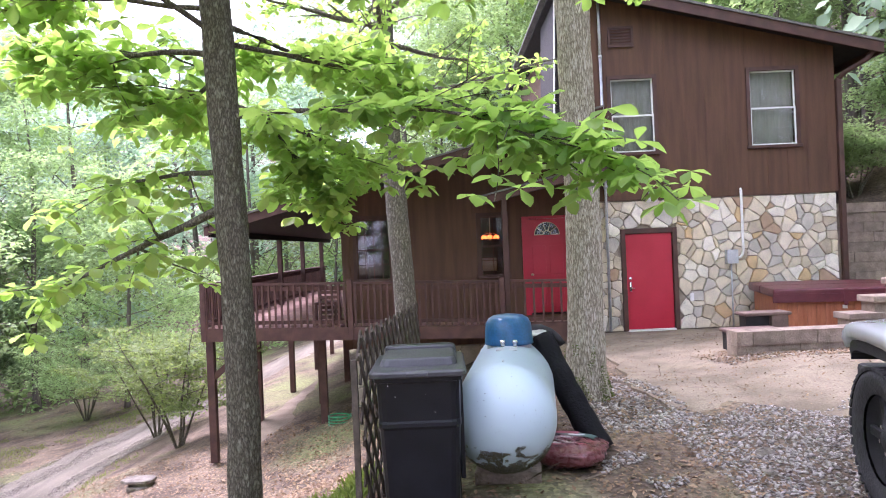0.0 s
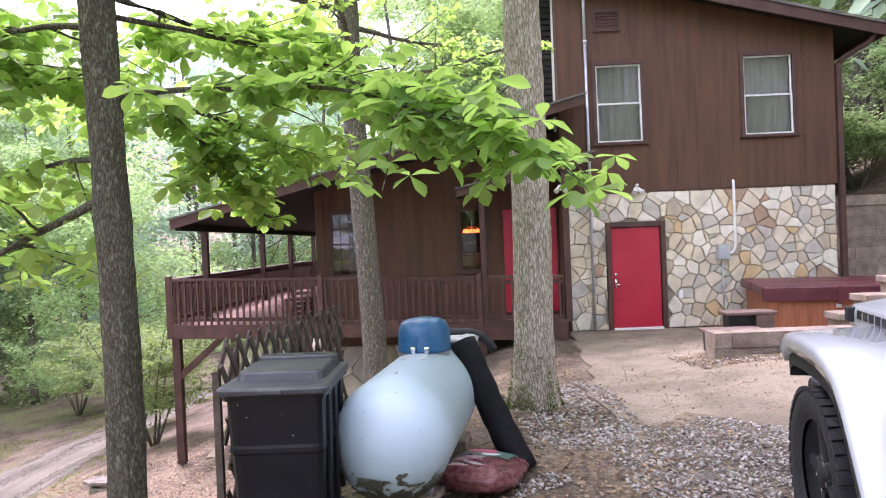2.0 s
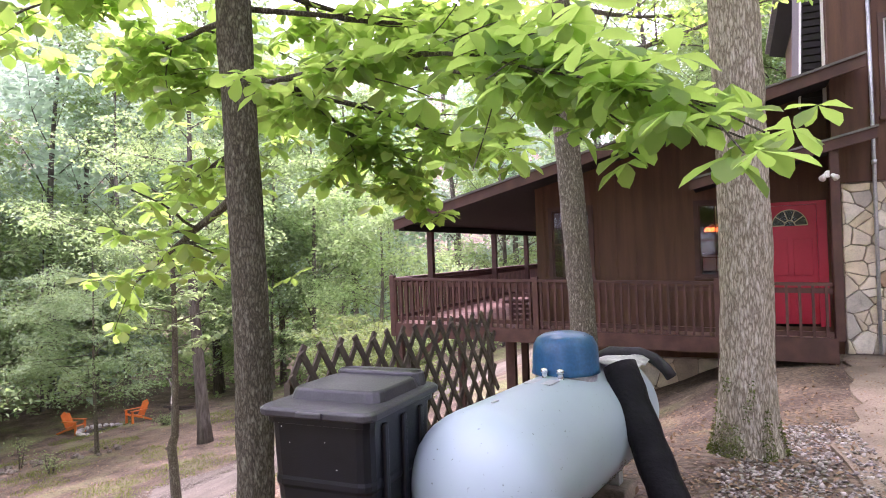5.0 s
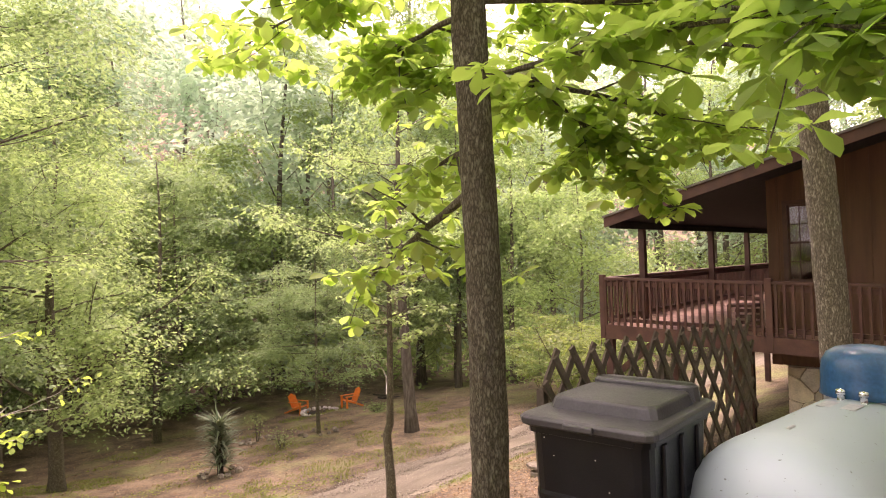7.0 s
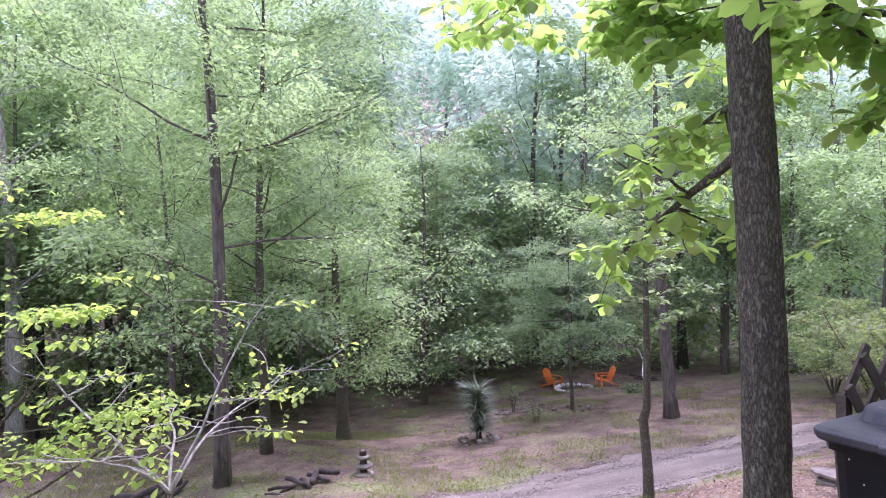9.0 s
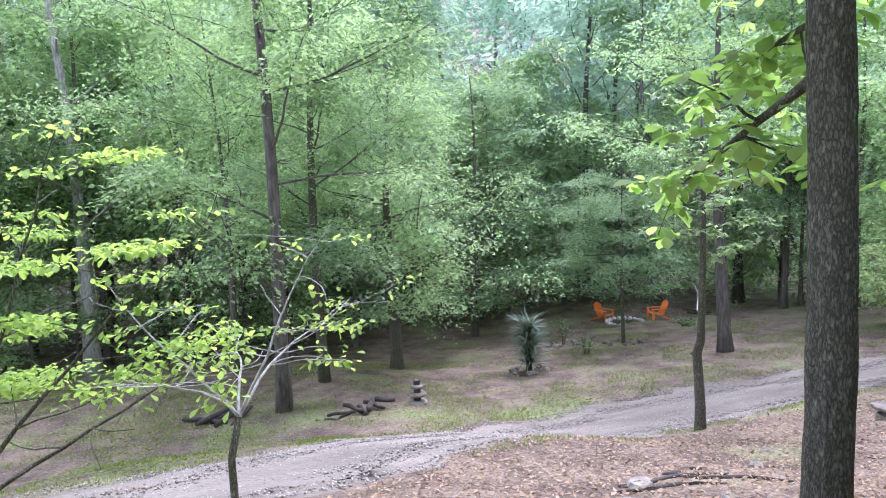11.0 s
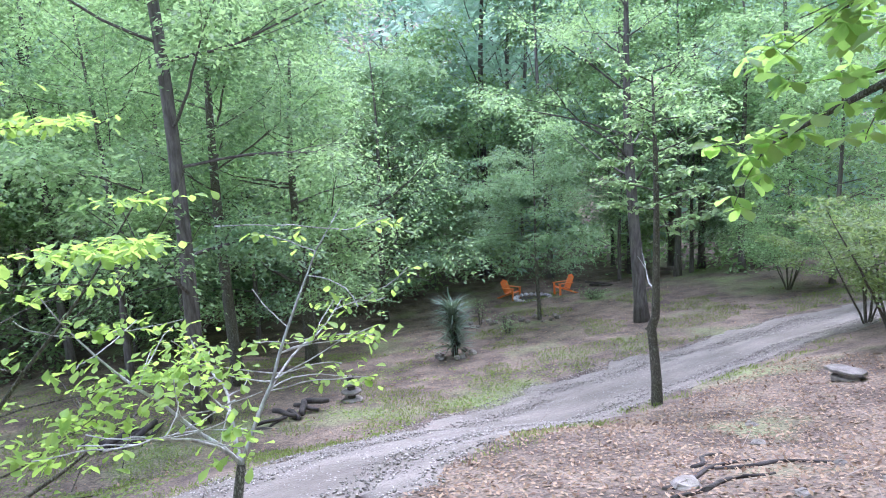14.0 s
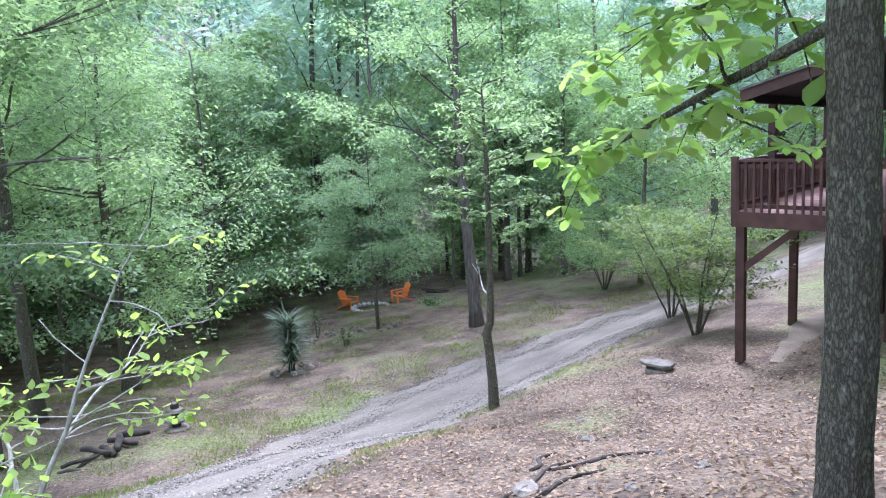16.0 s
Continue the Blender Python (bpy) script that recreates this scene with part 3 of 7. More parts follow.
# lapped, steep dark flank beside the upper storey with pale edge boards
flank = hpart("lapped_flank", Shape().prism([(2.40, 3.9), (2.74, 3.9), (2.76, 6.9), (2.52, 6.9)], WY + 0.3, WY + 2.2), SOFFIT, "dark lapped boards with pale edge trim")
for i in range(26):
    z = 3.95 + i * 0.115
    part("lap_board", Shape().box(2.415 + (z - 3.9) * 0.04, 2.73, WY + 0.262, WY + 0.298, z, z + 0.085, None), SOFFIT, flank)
part("edge_board", Shape().prism([(2.715, 3.9), (2.768, 3.9), (2.768, 6.9), (2.74, 6.9)], WY + 0.22, WY + 0.262), WHITE, flank)
part("edge_board", Shape().prism([(2.37, 3.9), (2.40, 3.9), (2.52, 6.9), (2.49, 6.9)], WY + 0.22, WY + 0.262), WHITE, flank)


def sash_window(name, w, y, frame_mat, parent_label, bars=(0, 0), curtain=None, casing=TRIM):
    """A two-sash window in its opening: casing, sill, sashes, muntins, panes."""
    x0, x1, z0, z1 = w
    win = hpart(name, Shape().box(x0 - 0.07, x1 + 0.07, y - 0.035, y - 0.003, z1, z1 + 0.075).box(x0 - 0.07, x0, y - 0.035, y - 0.003, z0, z1).box(x1, x1 + 0.07, y - 0.035, y - 0.003, z0, z1), casing, parent_label)
    part("window_sill", Shape().box(x0 - 0.09, x1 + 0.09, y - 0.06, y + 0.03, z0 - 0.06, z0), casing, win, "", False, 0.006)
    zm = (z0 + z1) / 2
    for a, b, d in ((z0, zm + 0.015, 0.0), (zm - 0.015, z1, 0.022)):
        f = 0.032
        sash = part("sash", Shape().box(x0, x1, y + d, y + d + 0.02, a, a + f).box(x0, x1, y + d, y + d + 0.02, b - f, b).box(x0, x0 + f, y + d, y + d + 0.02, a + f, b - f).box(x1 - f, x1, y + d, y + d + 0.02, a + f, b - f), frame_mat, win)
        m = Shape()
        for i in range(bars[0]):
            xx = x0 + (x1 - x0) * (i + 1) / (bars[0] + 1)
            m.box(xx - 0.008, xx + 0.008, y + d + 0.004, y + d + 0.016, a + f, b - f)
        for i in range(bars[1]):
            zz = a + (b - a) * (i + 1) / (bars[1] + 1)
            m.box(x0 + f, x1 - f, y + d + 0.005, y + d + 0.015, zz - 0.008, zz + 0.008)
        if m.v:
            part("muntins", m, frame_mat, win)
        part("pane", Shape().box(x0 + f, x1 - f, y + d + 0.009, y + d + 0.011, a + f, b - f), GLASS, win)
    if curtain:
        c, n = Shape(), 40
        for i in range(n + 1):
            xx = x0 + (x1 - x0) * i / n
            yy = y + 0.14 + 0.009 * math.sin(i * 0.85) + 0.004 * math.sin(i * 2.3)
            c.v += [(xx, yy, z0 - 0.05), (xx, yy, z1 + 0.05)]
        c.f = [(2 * i, 2 * i + 2, 2 * i + 3, 2 * i + 1) for i in range(n)]
        part("curtain", c, curtain, win, "pale closed curtain", True)
    return win


sash_window("window_1", W1, WY - 0.06, WHITE, "white two-sash window with a pale curtain", (0, 0), CURTAIN)
sash_window("window_2", W2, WY - 0.06, WHITE, "white two-sash window with a pale curtain", (0, 0), CURTAIN)
hpart("inner_wall", Shape().box(2.9, 7.9, WY + 0.45, WY + 0.5, 2.7, 5.9).box(2.9, 7.9, WY + 0.2, 21, 2.66, 2.7), DARKROOM)


def louvre_vent(x0, x1, z0, z1, y):
    v = hpart("gable_vent", Shape().box(x0, x1, y - 0.03, y, z1 - 0.04, z1).box(x0, x1, y - 0.04, y, z0, z0 + 0.04).box(x0, x0 + 0.04, y - 0.03, y, z0 + 0.04, z1 - 0.04).box(x1 - 0.04, x1, y - 0.03, y, z0 + 0.04, z1 - 0.04), TRIM, "brown louvred gable vent")
    z = z0 + 0.05
    while z < z1 - 0.06:
        part("slat", Shape().add([(x0 + 0.04, y - 0.028, z), (x1 - 0.04, y - 0.028, z), (x1 - 0.04, y - 0.003, z + 0.04), (x0 + 0.04, y - 0.003, z + 0.04), (x0 + 0.04, y - 0.028, z + 0.012), (x1 - 0.04, y - 0.028, z + 0.012), (x1 - 0.04, y - 0.003, z + 0.052), (x0 + 0.04, y - 0.003, z + 0.052)], [(0, 1, 2, 3), (4, 7, 6, 5), (0, 4, 5, 1), (2, 6, 7, 3), (0, 3, 7, 4), (1, 5, 6, 2)]), TRIM, v)
        z += 0.06


louvre_vent(3.49, 4.0, 5.72, 6.14, WY - 0.062)

# plain red side door in the stone wall
door = hpart("door_1", Shape().box(3.69, 4.62, WY - 0.02, WY + 0.03, 0.03, 1.955), RED, "flat bright red painted door with a keypad lock", None, 0.004)
part("door_frame", Shape().box(DX0, 3.68, WY - 0.07, WY + 0.1, 0, DZ1 + 0.0).box(4.63, DX1, WY - 0.07, WY + 0.1, 0, DZ1).box(3.68, 4.63, WY - 0.07, WY + 0.1, 1.965, DZ1), TRIM, door, "dark brown door frame", False, 0.006)
part("threshold", Shape().box(3.68, 4.63, WY - 0.08, WY + 0.03, -0.01, 0.026), WHITE, door)
part("deadbolt", Shape().lathe([(0, 0.03), (0.026, 0.028), (0.03, 0.0)], 16, pose(3.755, WY - 0.021, 1.06, 90)), CHROME, door, "chrome deadbolt")
part("door_handle", Shape().box(3.733, 3.777, WY - 0.034, WY - 0.021, 0.80, 0.99).tube([(3.755, WY - 0.034, 0.87), (3.755, WY - 0.075, 0.87), (3.83, WY - 0.08, 0.865)], [0.012, 0.012, 0.009], 10), CHROME, door, "chrome lever handle", True)

# wall fittings: floodlight, conduit, meter box, outlet, downpipes
fl = hpart("floodlight", Shape().lathe([(0.0, 0.03), (0.055, 0.03), (0.06, 0.0)], 16, pose(4.2, WY - 0.07, 2.68, 90)), WHITE, "white twin-head motion floodlight")
for dx in (-0.07, 0.07):
    part("lamp_head", Shape().lathe([(0.0, 0.0), (0.03, 0.0), (0.035, 0.05), (0.055, 0.12), (0.05, 0.125), (0.0, 0.11)], 16, pose(4.2 + dx * 0.4, WY - 0.12, 2.68, 125, 0, dx * 400)), WHITE, fl, "", True)
part("sensor", Shape().lathe([(0, -0.03), (0.03, -0.02), (0.035, 0.01), (0.0, 0.03)], 12, pose(4.2, WY - 0.12, 2.76)), WHITE, fl, "", True)
hpart("meter_box", Shape().box(5.67, 5.90, WY - 0.17, WY - 0.05, 1.28, 1.56), GALV, "grey electrical disconnect box", None, 0.008)
hpart("conduit", Shape().tube([(6.04, WY - 0.03, 2.80), (6.04, WY - 0.075, 2.74), (6.04, WY - 0.075, 1.55), (6.02, WY - 0.075, 1.45), (5.97, WY - 0.08, 1.40), (5.90, WY - 0.1, 1.39)], [0.026] * 6, 10), WHITE, "white plastic conduit", None, 0.0, True)
hpart("conduit_low", Shape().tube([(5.78, WY - 0.09, 1.28), (5.78, WY - 0.08, 0.02)], [0.016] * 2, 8), GALV, "", None, 0.0, True)
hpart("outlet", Shape().box(4.93, 5.01, WY - 0.085, WY - 0.045, 0.56, 0.72), WHITE, "", None, 0.006)
hpart("downpipe", Shape().tube([(3.31, WY - 0.12, 6.75), (3.31, WY - 0.12, 5.55)], [0.028] * 2, 10).tube([(3.31, WY - 0.12, 5.56), (3.31, WY - 0.12, 5.50)], [0.038] * 2, 10).tube([(3.31, WY - 0.12, 5.5), (3.31, WY - 0.12, 3.3), (3.30, WY - 0.11, 0.02)], [0.028] * 3, 10).tube([(3.31, WY - 0.12, 2.95), (3.31, WY - 0.12, 2.88)], [0.038] * 2, 10), GALV, "grey vent pipe running up the wall", None, 0.0, True)
hpart("gutter_pipe", Shape().box(8.03, 8.13, WY - 0.12, WY - 0.02, 0.2, 4.9), TRIM, "dark brown rain downpipe", None, 0.01)
hpart("gutter_elbow", Shape().tube([(8.62, WY - 0.42, up_roof(8.7) - 0.15), (8.5, WY - 0.35, 5.2), (8.2, WY - 0.1, 5.02), (8.08, WY - 0.07, 4.88)], [0.05] * 4, 10), TRIM, "", None, 0.0, True)

# ---- low wing with its gable, windows and the entry ----
WL, WM, DR = (-1.81, -1.10, 1.22, 2.50), (0.78, 1.32, 1.22, 2.46), (1.72, 2.66, 0.36, 2.42)
wing = hpart("wing_wall", wall_with_holes(-2.07, 2.88, -0.2, lambda x: low_roof(x) - 0.12, [WL, WM, DR], LY, LY + 0.12), SIDING, "dark brown board-and-batten gable wall")
hpart("wing_side", Shape().box(-2.07, -1.95, LY + 0.12, 25.3, -0.2, low_roof(-2.0) - 0.12).box(-2.07, 2.8, 21.9, 22, -0.2, 3).box(2.76, 2.88, WY + 0.25, 22, -0.3, 2.64), SIDING)
hpart("wing_plinth", Shape().box(-1.9, 2.7, LY + 0.02, LY + 0.25, -2.2, -0.21), MORTAR, "stone foundation in shade under the deck")
rnd = random.Random(9)
plinth = house.children[-1]
for poly in stones((-1.9, 2.7, -1.6, -0.22), None, jitter_seeds(-1.9, 2.7, -1.6, -0.22, 0.36, 0.28, rnd), rnd):
    sp = stone_piece(poly, rnd)
    if sp:
        part("stone", sp, STONE, plinth).location = (0, LY + 0.02, 0)
x = -1.95
while x < 2.85:
    spans = [(0.2, low_roof(x) - 0.15)]
    for w in (WL, WM, DR):
        if w[0] - 0.1 < x < w[1] + 0.1:
            spans = [(0.2, w[2] - 0.09), (w[3] + 0.1, low_roof(x) - 0.15)] if w is not DR else [(w[3] + 0.12, low_roof(x) - 0.15)]
    for a, b in spans:
        part("batten", Shape().box(x - 0.016, x + 0.016, LY - 0.011, LY - 0.001, a, b), SIDING, wing)
    x += 0.33
hpart("corner_board", Shape().box(-2.12, -1.96, LY - 0.03, LY - 0.001, -0.2, low_roof(-2.05) - 0.14), SIDING)
sash_window("window_3", WL, LY, TRIM, "dark two-sash window with small panes", (3, 1))
sash_window("window_4", WM, LY, TRIM, "dark two-sash window with a lit lamp inside", (1, 1))
hpart("room_back", Shape().box(-1.9, 2.7, LY + 2.6, LY + 2.65, -0.1, 3.2).box(-1.9, 2.7, LY + 0.15, LY + 2.6, 0.2, 0.28).box(-1.9, 2.7, LY + 0.15, LY + 2.6, 2.75, 2.8).box(1.5, 1.55, LY + 0.15, LY + 2.6, 0.28, 2.75), DARKROOM, "dim room behind the windows")
louvre_vent(1.62, 2.12, 3.35, 3.72, LY - 0.002)
# stained-glass pendant glowing behind the small window
lamp = thing("pendant_lamp", (1.05, LY + 0.75, 2.03), "lit amber stained-glass chandelier with a ring of small shades", "lamp")
AMBER = plain("amber_glass", (1.0, 0.13, 0.015), 0.4, 0, 2.2)
for k in range(6):
    a = k * math.pi / 3 + 0.3
    cx, cy = 0.155 * math.cos(a), 0.155 * math.sin(a)
    part("shade", Shape().lathe([(0.012, 0.045), (0.03, 0.04), (0.05, 0.005), (0.056, -0.03)], 10, pose(cx, cy, 0)), AMBER, lamp, "amber glass shade")
    part("arm", Shape().tube([(0, 0, 0.06), (cx * 0.5, cy * 0.5, 0.10), (cx, cy, 0.05)], [0.006] * 3, 6), BRASS, lamp)
part("stem", Shape().tube([(0, 0, -0.08), (0, 0, 0.0), (0, 0, 0.06), (0, 0, 0.72)], [0.012, 0.03, 0.012, 0.008], 8), BRASS, lamp)
wall_pic = thing("notice_board", (1.02, LY + 2.59, 1.38), "pale framed papers on the room's back wall", "picture")
part("frame", Shape().box(-0.3, 0.3, -0.015, 0.0, -0.16, 0.16), WHITE, wall_pic)

# red entry door with fan light
d2 = hpart("door_2", Shape().box(1.80, 2.58, LY + 0.02, LY + 0.06, 0.40, 1.98).box(1.80, 1.92, LY + 0.02, LY + 0.06, 1.98, 2.36).box(2.46, 2.58, LY + 0.02, LY + 0.06, 1.98, 2.36).box(1.92, 2.46, LY + 0.02, LY + 0.06, 2.29, 2.36), RED, "red entry door with a half-round fanlight")
fan = Shape()
pts = [(2.19 + 0.27 * math.cos(math.pi * i / 16), 2.02 + 0.27 * math.sin(math.pi * i / 16)) for i in range(17)]
spand = Shape()
for i in range(16):
    (xa, za), (xb, zb) = pts[i], pts[i + 1]
    spand.prism([(xa, za), (xa, 2.2899), (xb, 2.2899), (xb, zb)], LY + 0.0205, LY + 0.0595)
spand.box(1.92, 2.46, LY + 0.0205, LY + 0.0595, 1.9801, 2.02)
part("fan_panel", spand, RED, d2)
part("fanlight", Shape().prism([(2.46, 2.02)] + pts[1:-1] + [(1.92, 2.02)], LY + 0.036, LY + 0.044), GLASS, d2)
m = Shape()
for a in (0, 36, 72, 108, 144, 180):
    c, q = math.cos(radians(a)), math.sin(radians(a))
    m.tube([(2.19 + 0.08 * c, LY + 0.028, 2.03 + 0.08 * q), (2.19 + 0.265 * c, LY + 0.028, 2.03 + 0.265 * q)], [0.008, 0.008], 6)
for r in (0.08, 0.262):
    m.tube([(2.19 + r * math.cos(math.pi * i / 14), LY + 0.026, 2.03 + r * math.sin(math.pi * i / 14)) for i in range(15)], [0.009] * 15, 6)
part("fan_bars", m, BRASS, d2)
for px, pz, pw, ph in ((1.87, 0.5, 0.28, 0.55), (2.23, 0.5, 0.28, 0.55), (1.87, 1.2, 0.28, 0.6), (2.23, 1.2, 0.28, 0.6)):
    part("panel", Shape().box(px, px + pw, LY + 0.006, LY + 0.019, pz, pz + ph), RED, d2, "", False, 0.006)
part("door_handle", Shape().lathe([(0, 0.07), (0.025, 0.065), (0.03, 0.045), (0.012, 0.03), (0.028, 0.0)], 14, pose(1.85, LY + 0.019, 1.2, 90)), BRASS, d2, "brass knob", True)
part("door_frame", Shape().box(1.66, 1.80, LY - 0.03, LY + 0.1, 0.36, 2.42).box(2.58, 2.72, LY - 0.03, LY + 0.1, 0.36, 2.42).box(1.80, 2.58, LY - 0.03, LY + 0.1, 2.365, 2.42), RED, d2)

# wing roof and entry canopy
hpart("wing_roof", roof_slab(-4.52, 3.15, low_roof, 12.32, 25.6, 0.035), ROOFING, "dark felt roof of the low wing")
hpart("wing_fascia", roof_slab(-4.5, 3.13, lambda x: low_roof(x) - 0.037, 12.35, 12.40, 0.17), TRIM)
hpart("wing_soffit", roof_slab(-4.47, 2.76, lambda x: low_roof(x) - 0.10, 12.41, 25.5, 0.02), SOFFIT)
hpart("wing_eave", Shape().box(-4.5, -4.46, 12.41, 25.5, low_roof(-4.46) - 0.2, low_roof(-4.46) - 0.04), TRIM)


def canopy(x):
    return 2.80 + 0.225 * (x - 0.75)


hpart("canopy_roof", roof_slab(0.72, 3.25, canopy, 12.30, LY - 0.004, 0.03), ROOFING, "narrow sloping canopy over the entry")
hpart("canopy_fascia", roof_slab(0.74, 3.23, lambda x: canopy(x) - 0.032, 12.33, 12.37, 0.15), TRIM)
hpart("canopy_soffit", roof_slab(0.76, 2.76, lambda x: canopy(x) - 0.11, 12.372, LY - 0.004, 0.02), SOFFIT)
hpart("canopy_post", Shape().box(2.64, 2.76, 12.38, 12.50, 0.3, canopy(2.7) - 0.13), TRIM, "", None, 0.006)
hpart("canopy_post", Shape().box(1.14, 1.24, 12.40, 12.50, 0.3, canopy(1.2) - 0.13), TRIM, "", None, 0.006)
pl = hpart("porch_light", Shape().lathe([(0.0, 0.03), (0.05, 0.03), (0.055, 0.0)], 14, pose(2.62, 12.42, 2.72, 90)), WHITE, "white twin floodlight under the canopy")
for dx in (-0.05, 0.05):
    part("lamp_head", Shape().lathe([(0, 0), (0.028, 0), (0.035, 0.05), (0.05, 0.1), (0, 0.09)], 14, pose(2.62 + dx, 12.36, 2.70, 120, 0, dx * 500)), WHITE, pl, "", True)

# ---- deck ----
def dz(x):
    """The old deck sags towards the stone wall."""
    return 0.50 - 0.029 * (x + 4.6)


deck = thing("deck", (-4.6, 12.35, 0), "raised brown-stained wooden deck with slatted railing round the wing", "deck", "", "structure")
DM = Matrix.Translation((4.6, -12.35, 0))


def dpart(name, s, material=DECKWOOD, parent=None, label="", bevel=0.0):
    ob = part(name, s, material, parent or deck, label, False, bevel)
    if parent is None:
        ob.matrix_basis = DM
    return ob


def beam(x0, x1, y0, y1, a, b):
    """A board that follows the deck's sag, from a to b above its floor."""
    s = Shape()
    return s.add([(x, y, dz(x) + h) for h in (a, b) for y in (y0, y1) for x in (x0, x1)], [(0, 2, 3, 1), (4, 5, 7, 6), (0, 1, 5, 4), (2, 6, 7, 3), (0, 4, 6, 2), (1, 3, 7, 5)])


y = 12.40
while y < 13.6:
    dpart("floor_board", beam(-4.58, 2.62, y, y + 0.132, -0.032, 0.0), DECKTOP)
    y += 0.138
while y < 25.2:
    dpart("floor_board", beam(-4.58, -2.13, y, y + 0.132, -0.032, 0.0), DECKTOP)
    y += 0.138
dpart("fascia", beam(-4.62, 2.66, 12.34, 12.38, -0.24, 0.005))
dpart("fascia", beam(-4.62, -4.58, 12.385, 25.3, -0.24, 0.005))
dpart("skirt_board", beam(1.16, 2.66, 12.30, 12.335, -0.30, 0.06))
for y0 in (12.9, 13.5, 15.5, 17.5, 19.5, 21.5, 23.5, 25.1):
    dpart("joist", beam(-4.55, 2.6 if y0 < 13.6 else -2.15, y0, y0 + 0.045, -0.23, -0.034))


def rail_run(p0, p1, gap=0.118):
    """Top and bottom rails and square balusters between two points."""
    (x0, y0), (x1, y1) = p0, p1
    along_x = abs(x1 - x0) > abs(y1 - y0)
    for a, b, w in ((0.81, 0.855, 0.06), (0.70, 0.775, 0.02), (0.07, 0.135, 0.02)):
        if along_x:
            dpart("rail", beam(x0, x1, y0 - w, y0 + w, a, b))
        else:
            dpart("rail", beam(x0 - w, x0 + w, y0, y1, a, b))
    n = int(math.hypot(x1 - x0, y1 - y0) / gap)
    for i in range(n):
        t = (i + 0.5) / n
        x, y = x0 + (x1 - x0) * t, y0 + (y1 - y0) * t
        off = -0.04 if along_x else 0.0
        offx = 0.0 if along_x else -0.04
        dpart("baluster", Shape().box(x + offx - 0.018, x + offx + 0.018, y + off - 0.018, y + off + 0.018, dz(x) - 0.20 if not along_x or x < -1.8 else dz(x) + 0.02, dz(x) + 0.808))


rail_run((-4.58, 12.40), (-1.84, 12.40))
rail_run((-1.76, 12.40), (1.03, 12.40))
rail_run((1.25, 12.40), (2.62, 12.40), 0.17)
rail_run((-4.56, 12.48), (-4.56, 25.2))
for x, y in ((-4.58, 12.40), (-1.80, 12.40), (1.08, 12.40)):
    dpart("rail_post", Shape().box(x - 0.048, x + 0.048, y - 0.07, y + 0.03, dz(x) - 0.24, dz(x) + 0.90), bevel=0.006)
for y in (13.76, 17.66, 20.51, 23.7):
    dpart("roof_post", Shape().box(-4.47, -4.35, y - 0.06, y + 0.06, dz(-4.4), low_roof(-4.4) - 0.25), TRIM, bevel=0.006)
# the beam takes the soffit's near-black, porch shade in its colour
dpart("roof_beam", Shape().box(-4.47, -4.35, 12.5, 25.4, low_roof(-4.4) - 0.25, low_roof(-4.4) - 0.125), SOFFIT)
for x, y in ((-4.5, 12.46), (-4.4, 15.2), (-4.4, 18.5), (-4.4, 22.0), (-4.4, 25.0), (-2.5, 13.1), (-3.0, 15.5), (-2.7, 17.5), (1.12, 12.50), (2.6, 12.50)):
    b = -1.75 if x < 0 else ground_z(x, y) - 0.1
    dpart("support_post", Shape().box(x - 0.07, x + 0.07, y - 0.07, y + 0.07, b - 0.3, dz(x) - 0.242), bevel=0.008)
dpart("brace", Shape().add([(-4.44, 12.42, -0.35), (-4.44, 12.50, -0.35), (-4.44, 12.42, -0.50), (-4.44, 12.50, -0.50), (-3.75, 12.42, dz(-3.8) - 0.25), (-3.75, 12.50, dz(-3.8) - 0.25), (-3.60, 12.42, dz(-3.8) - 0.25), (-3.60, 12.50, dz(-3.8) - 0.25)], [(0, 1, 3, 2), (4, 6, 7, 5), (0, 4, 5, 1), (2, 3, 7, 6), (0, 2, 6, 4), (1, 5, 7, 3)]))
# slatted bench and stair screen on the deck
bench = thing("bench", (-2.35, 13.2, dz(-2.35)), "stacked brown slatted bench on the deck against the corner", "bench")
for i in range(7):
    part("slat", Shape().box(-0.2, 0.22, -0.02, 0.02, 0.08 + i * 0.10, 0.14 + i * 0.10), DECKWOOD, bench)
for xx in (-0.2, 0.18):
    part("leg", Shape().box(xx, xx + 0.05, 0.021, 0.06, 0.0, 0.80), DECKWOOD, bench)
part("seat", Shape().box(-0.2, 0.23, -0.45, -0.021, 0.40, 0.44), DECKWOOD, bench)
for xx in (-0.2, 0.18):
    part("leg", Shape().box(xx, xx + 0.05, -0.44, -0.39, 0.0, 0.399), DECKWOOD, bench)

# ---- trees ----
LEAF4 = (np.array([(0, 0, 0), (-0.27, 0.45, 0.07), (0, 1, -0.04), (0.27, 0.45, 0.07)], float), [(0, 1, 2), (0, 2, 3)])
_o = [(0, 0), (0.07, 0.14), (0.20, 0.40), (0.29, 0.66), (0.20, 0.87), (0, 1.0)]
LEAF_BIG = (np.array([(x, y, 0.30 * abs(x) - 0.16 * y * y + 0.02 * math.sin(9 * y)) for x, y in _o] + [(-x, y, 0.30 * abs(x) - 0.16 * y * y - 0.02 * math.sin(8 * y)) for x, y in _o[1:-1]] + [(0, 0.45, -0.04)], float), [(0, 1, 10), (1, 2, 10), (2, 3, 10), (3, 4, 10), (4, 5, 10), (5, 9, 10), (9, 8, 10), (8, 7, 10), (7, 6, 10), (6, 0, 10)])


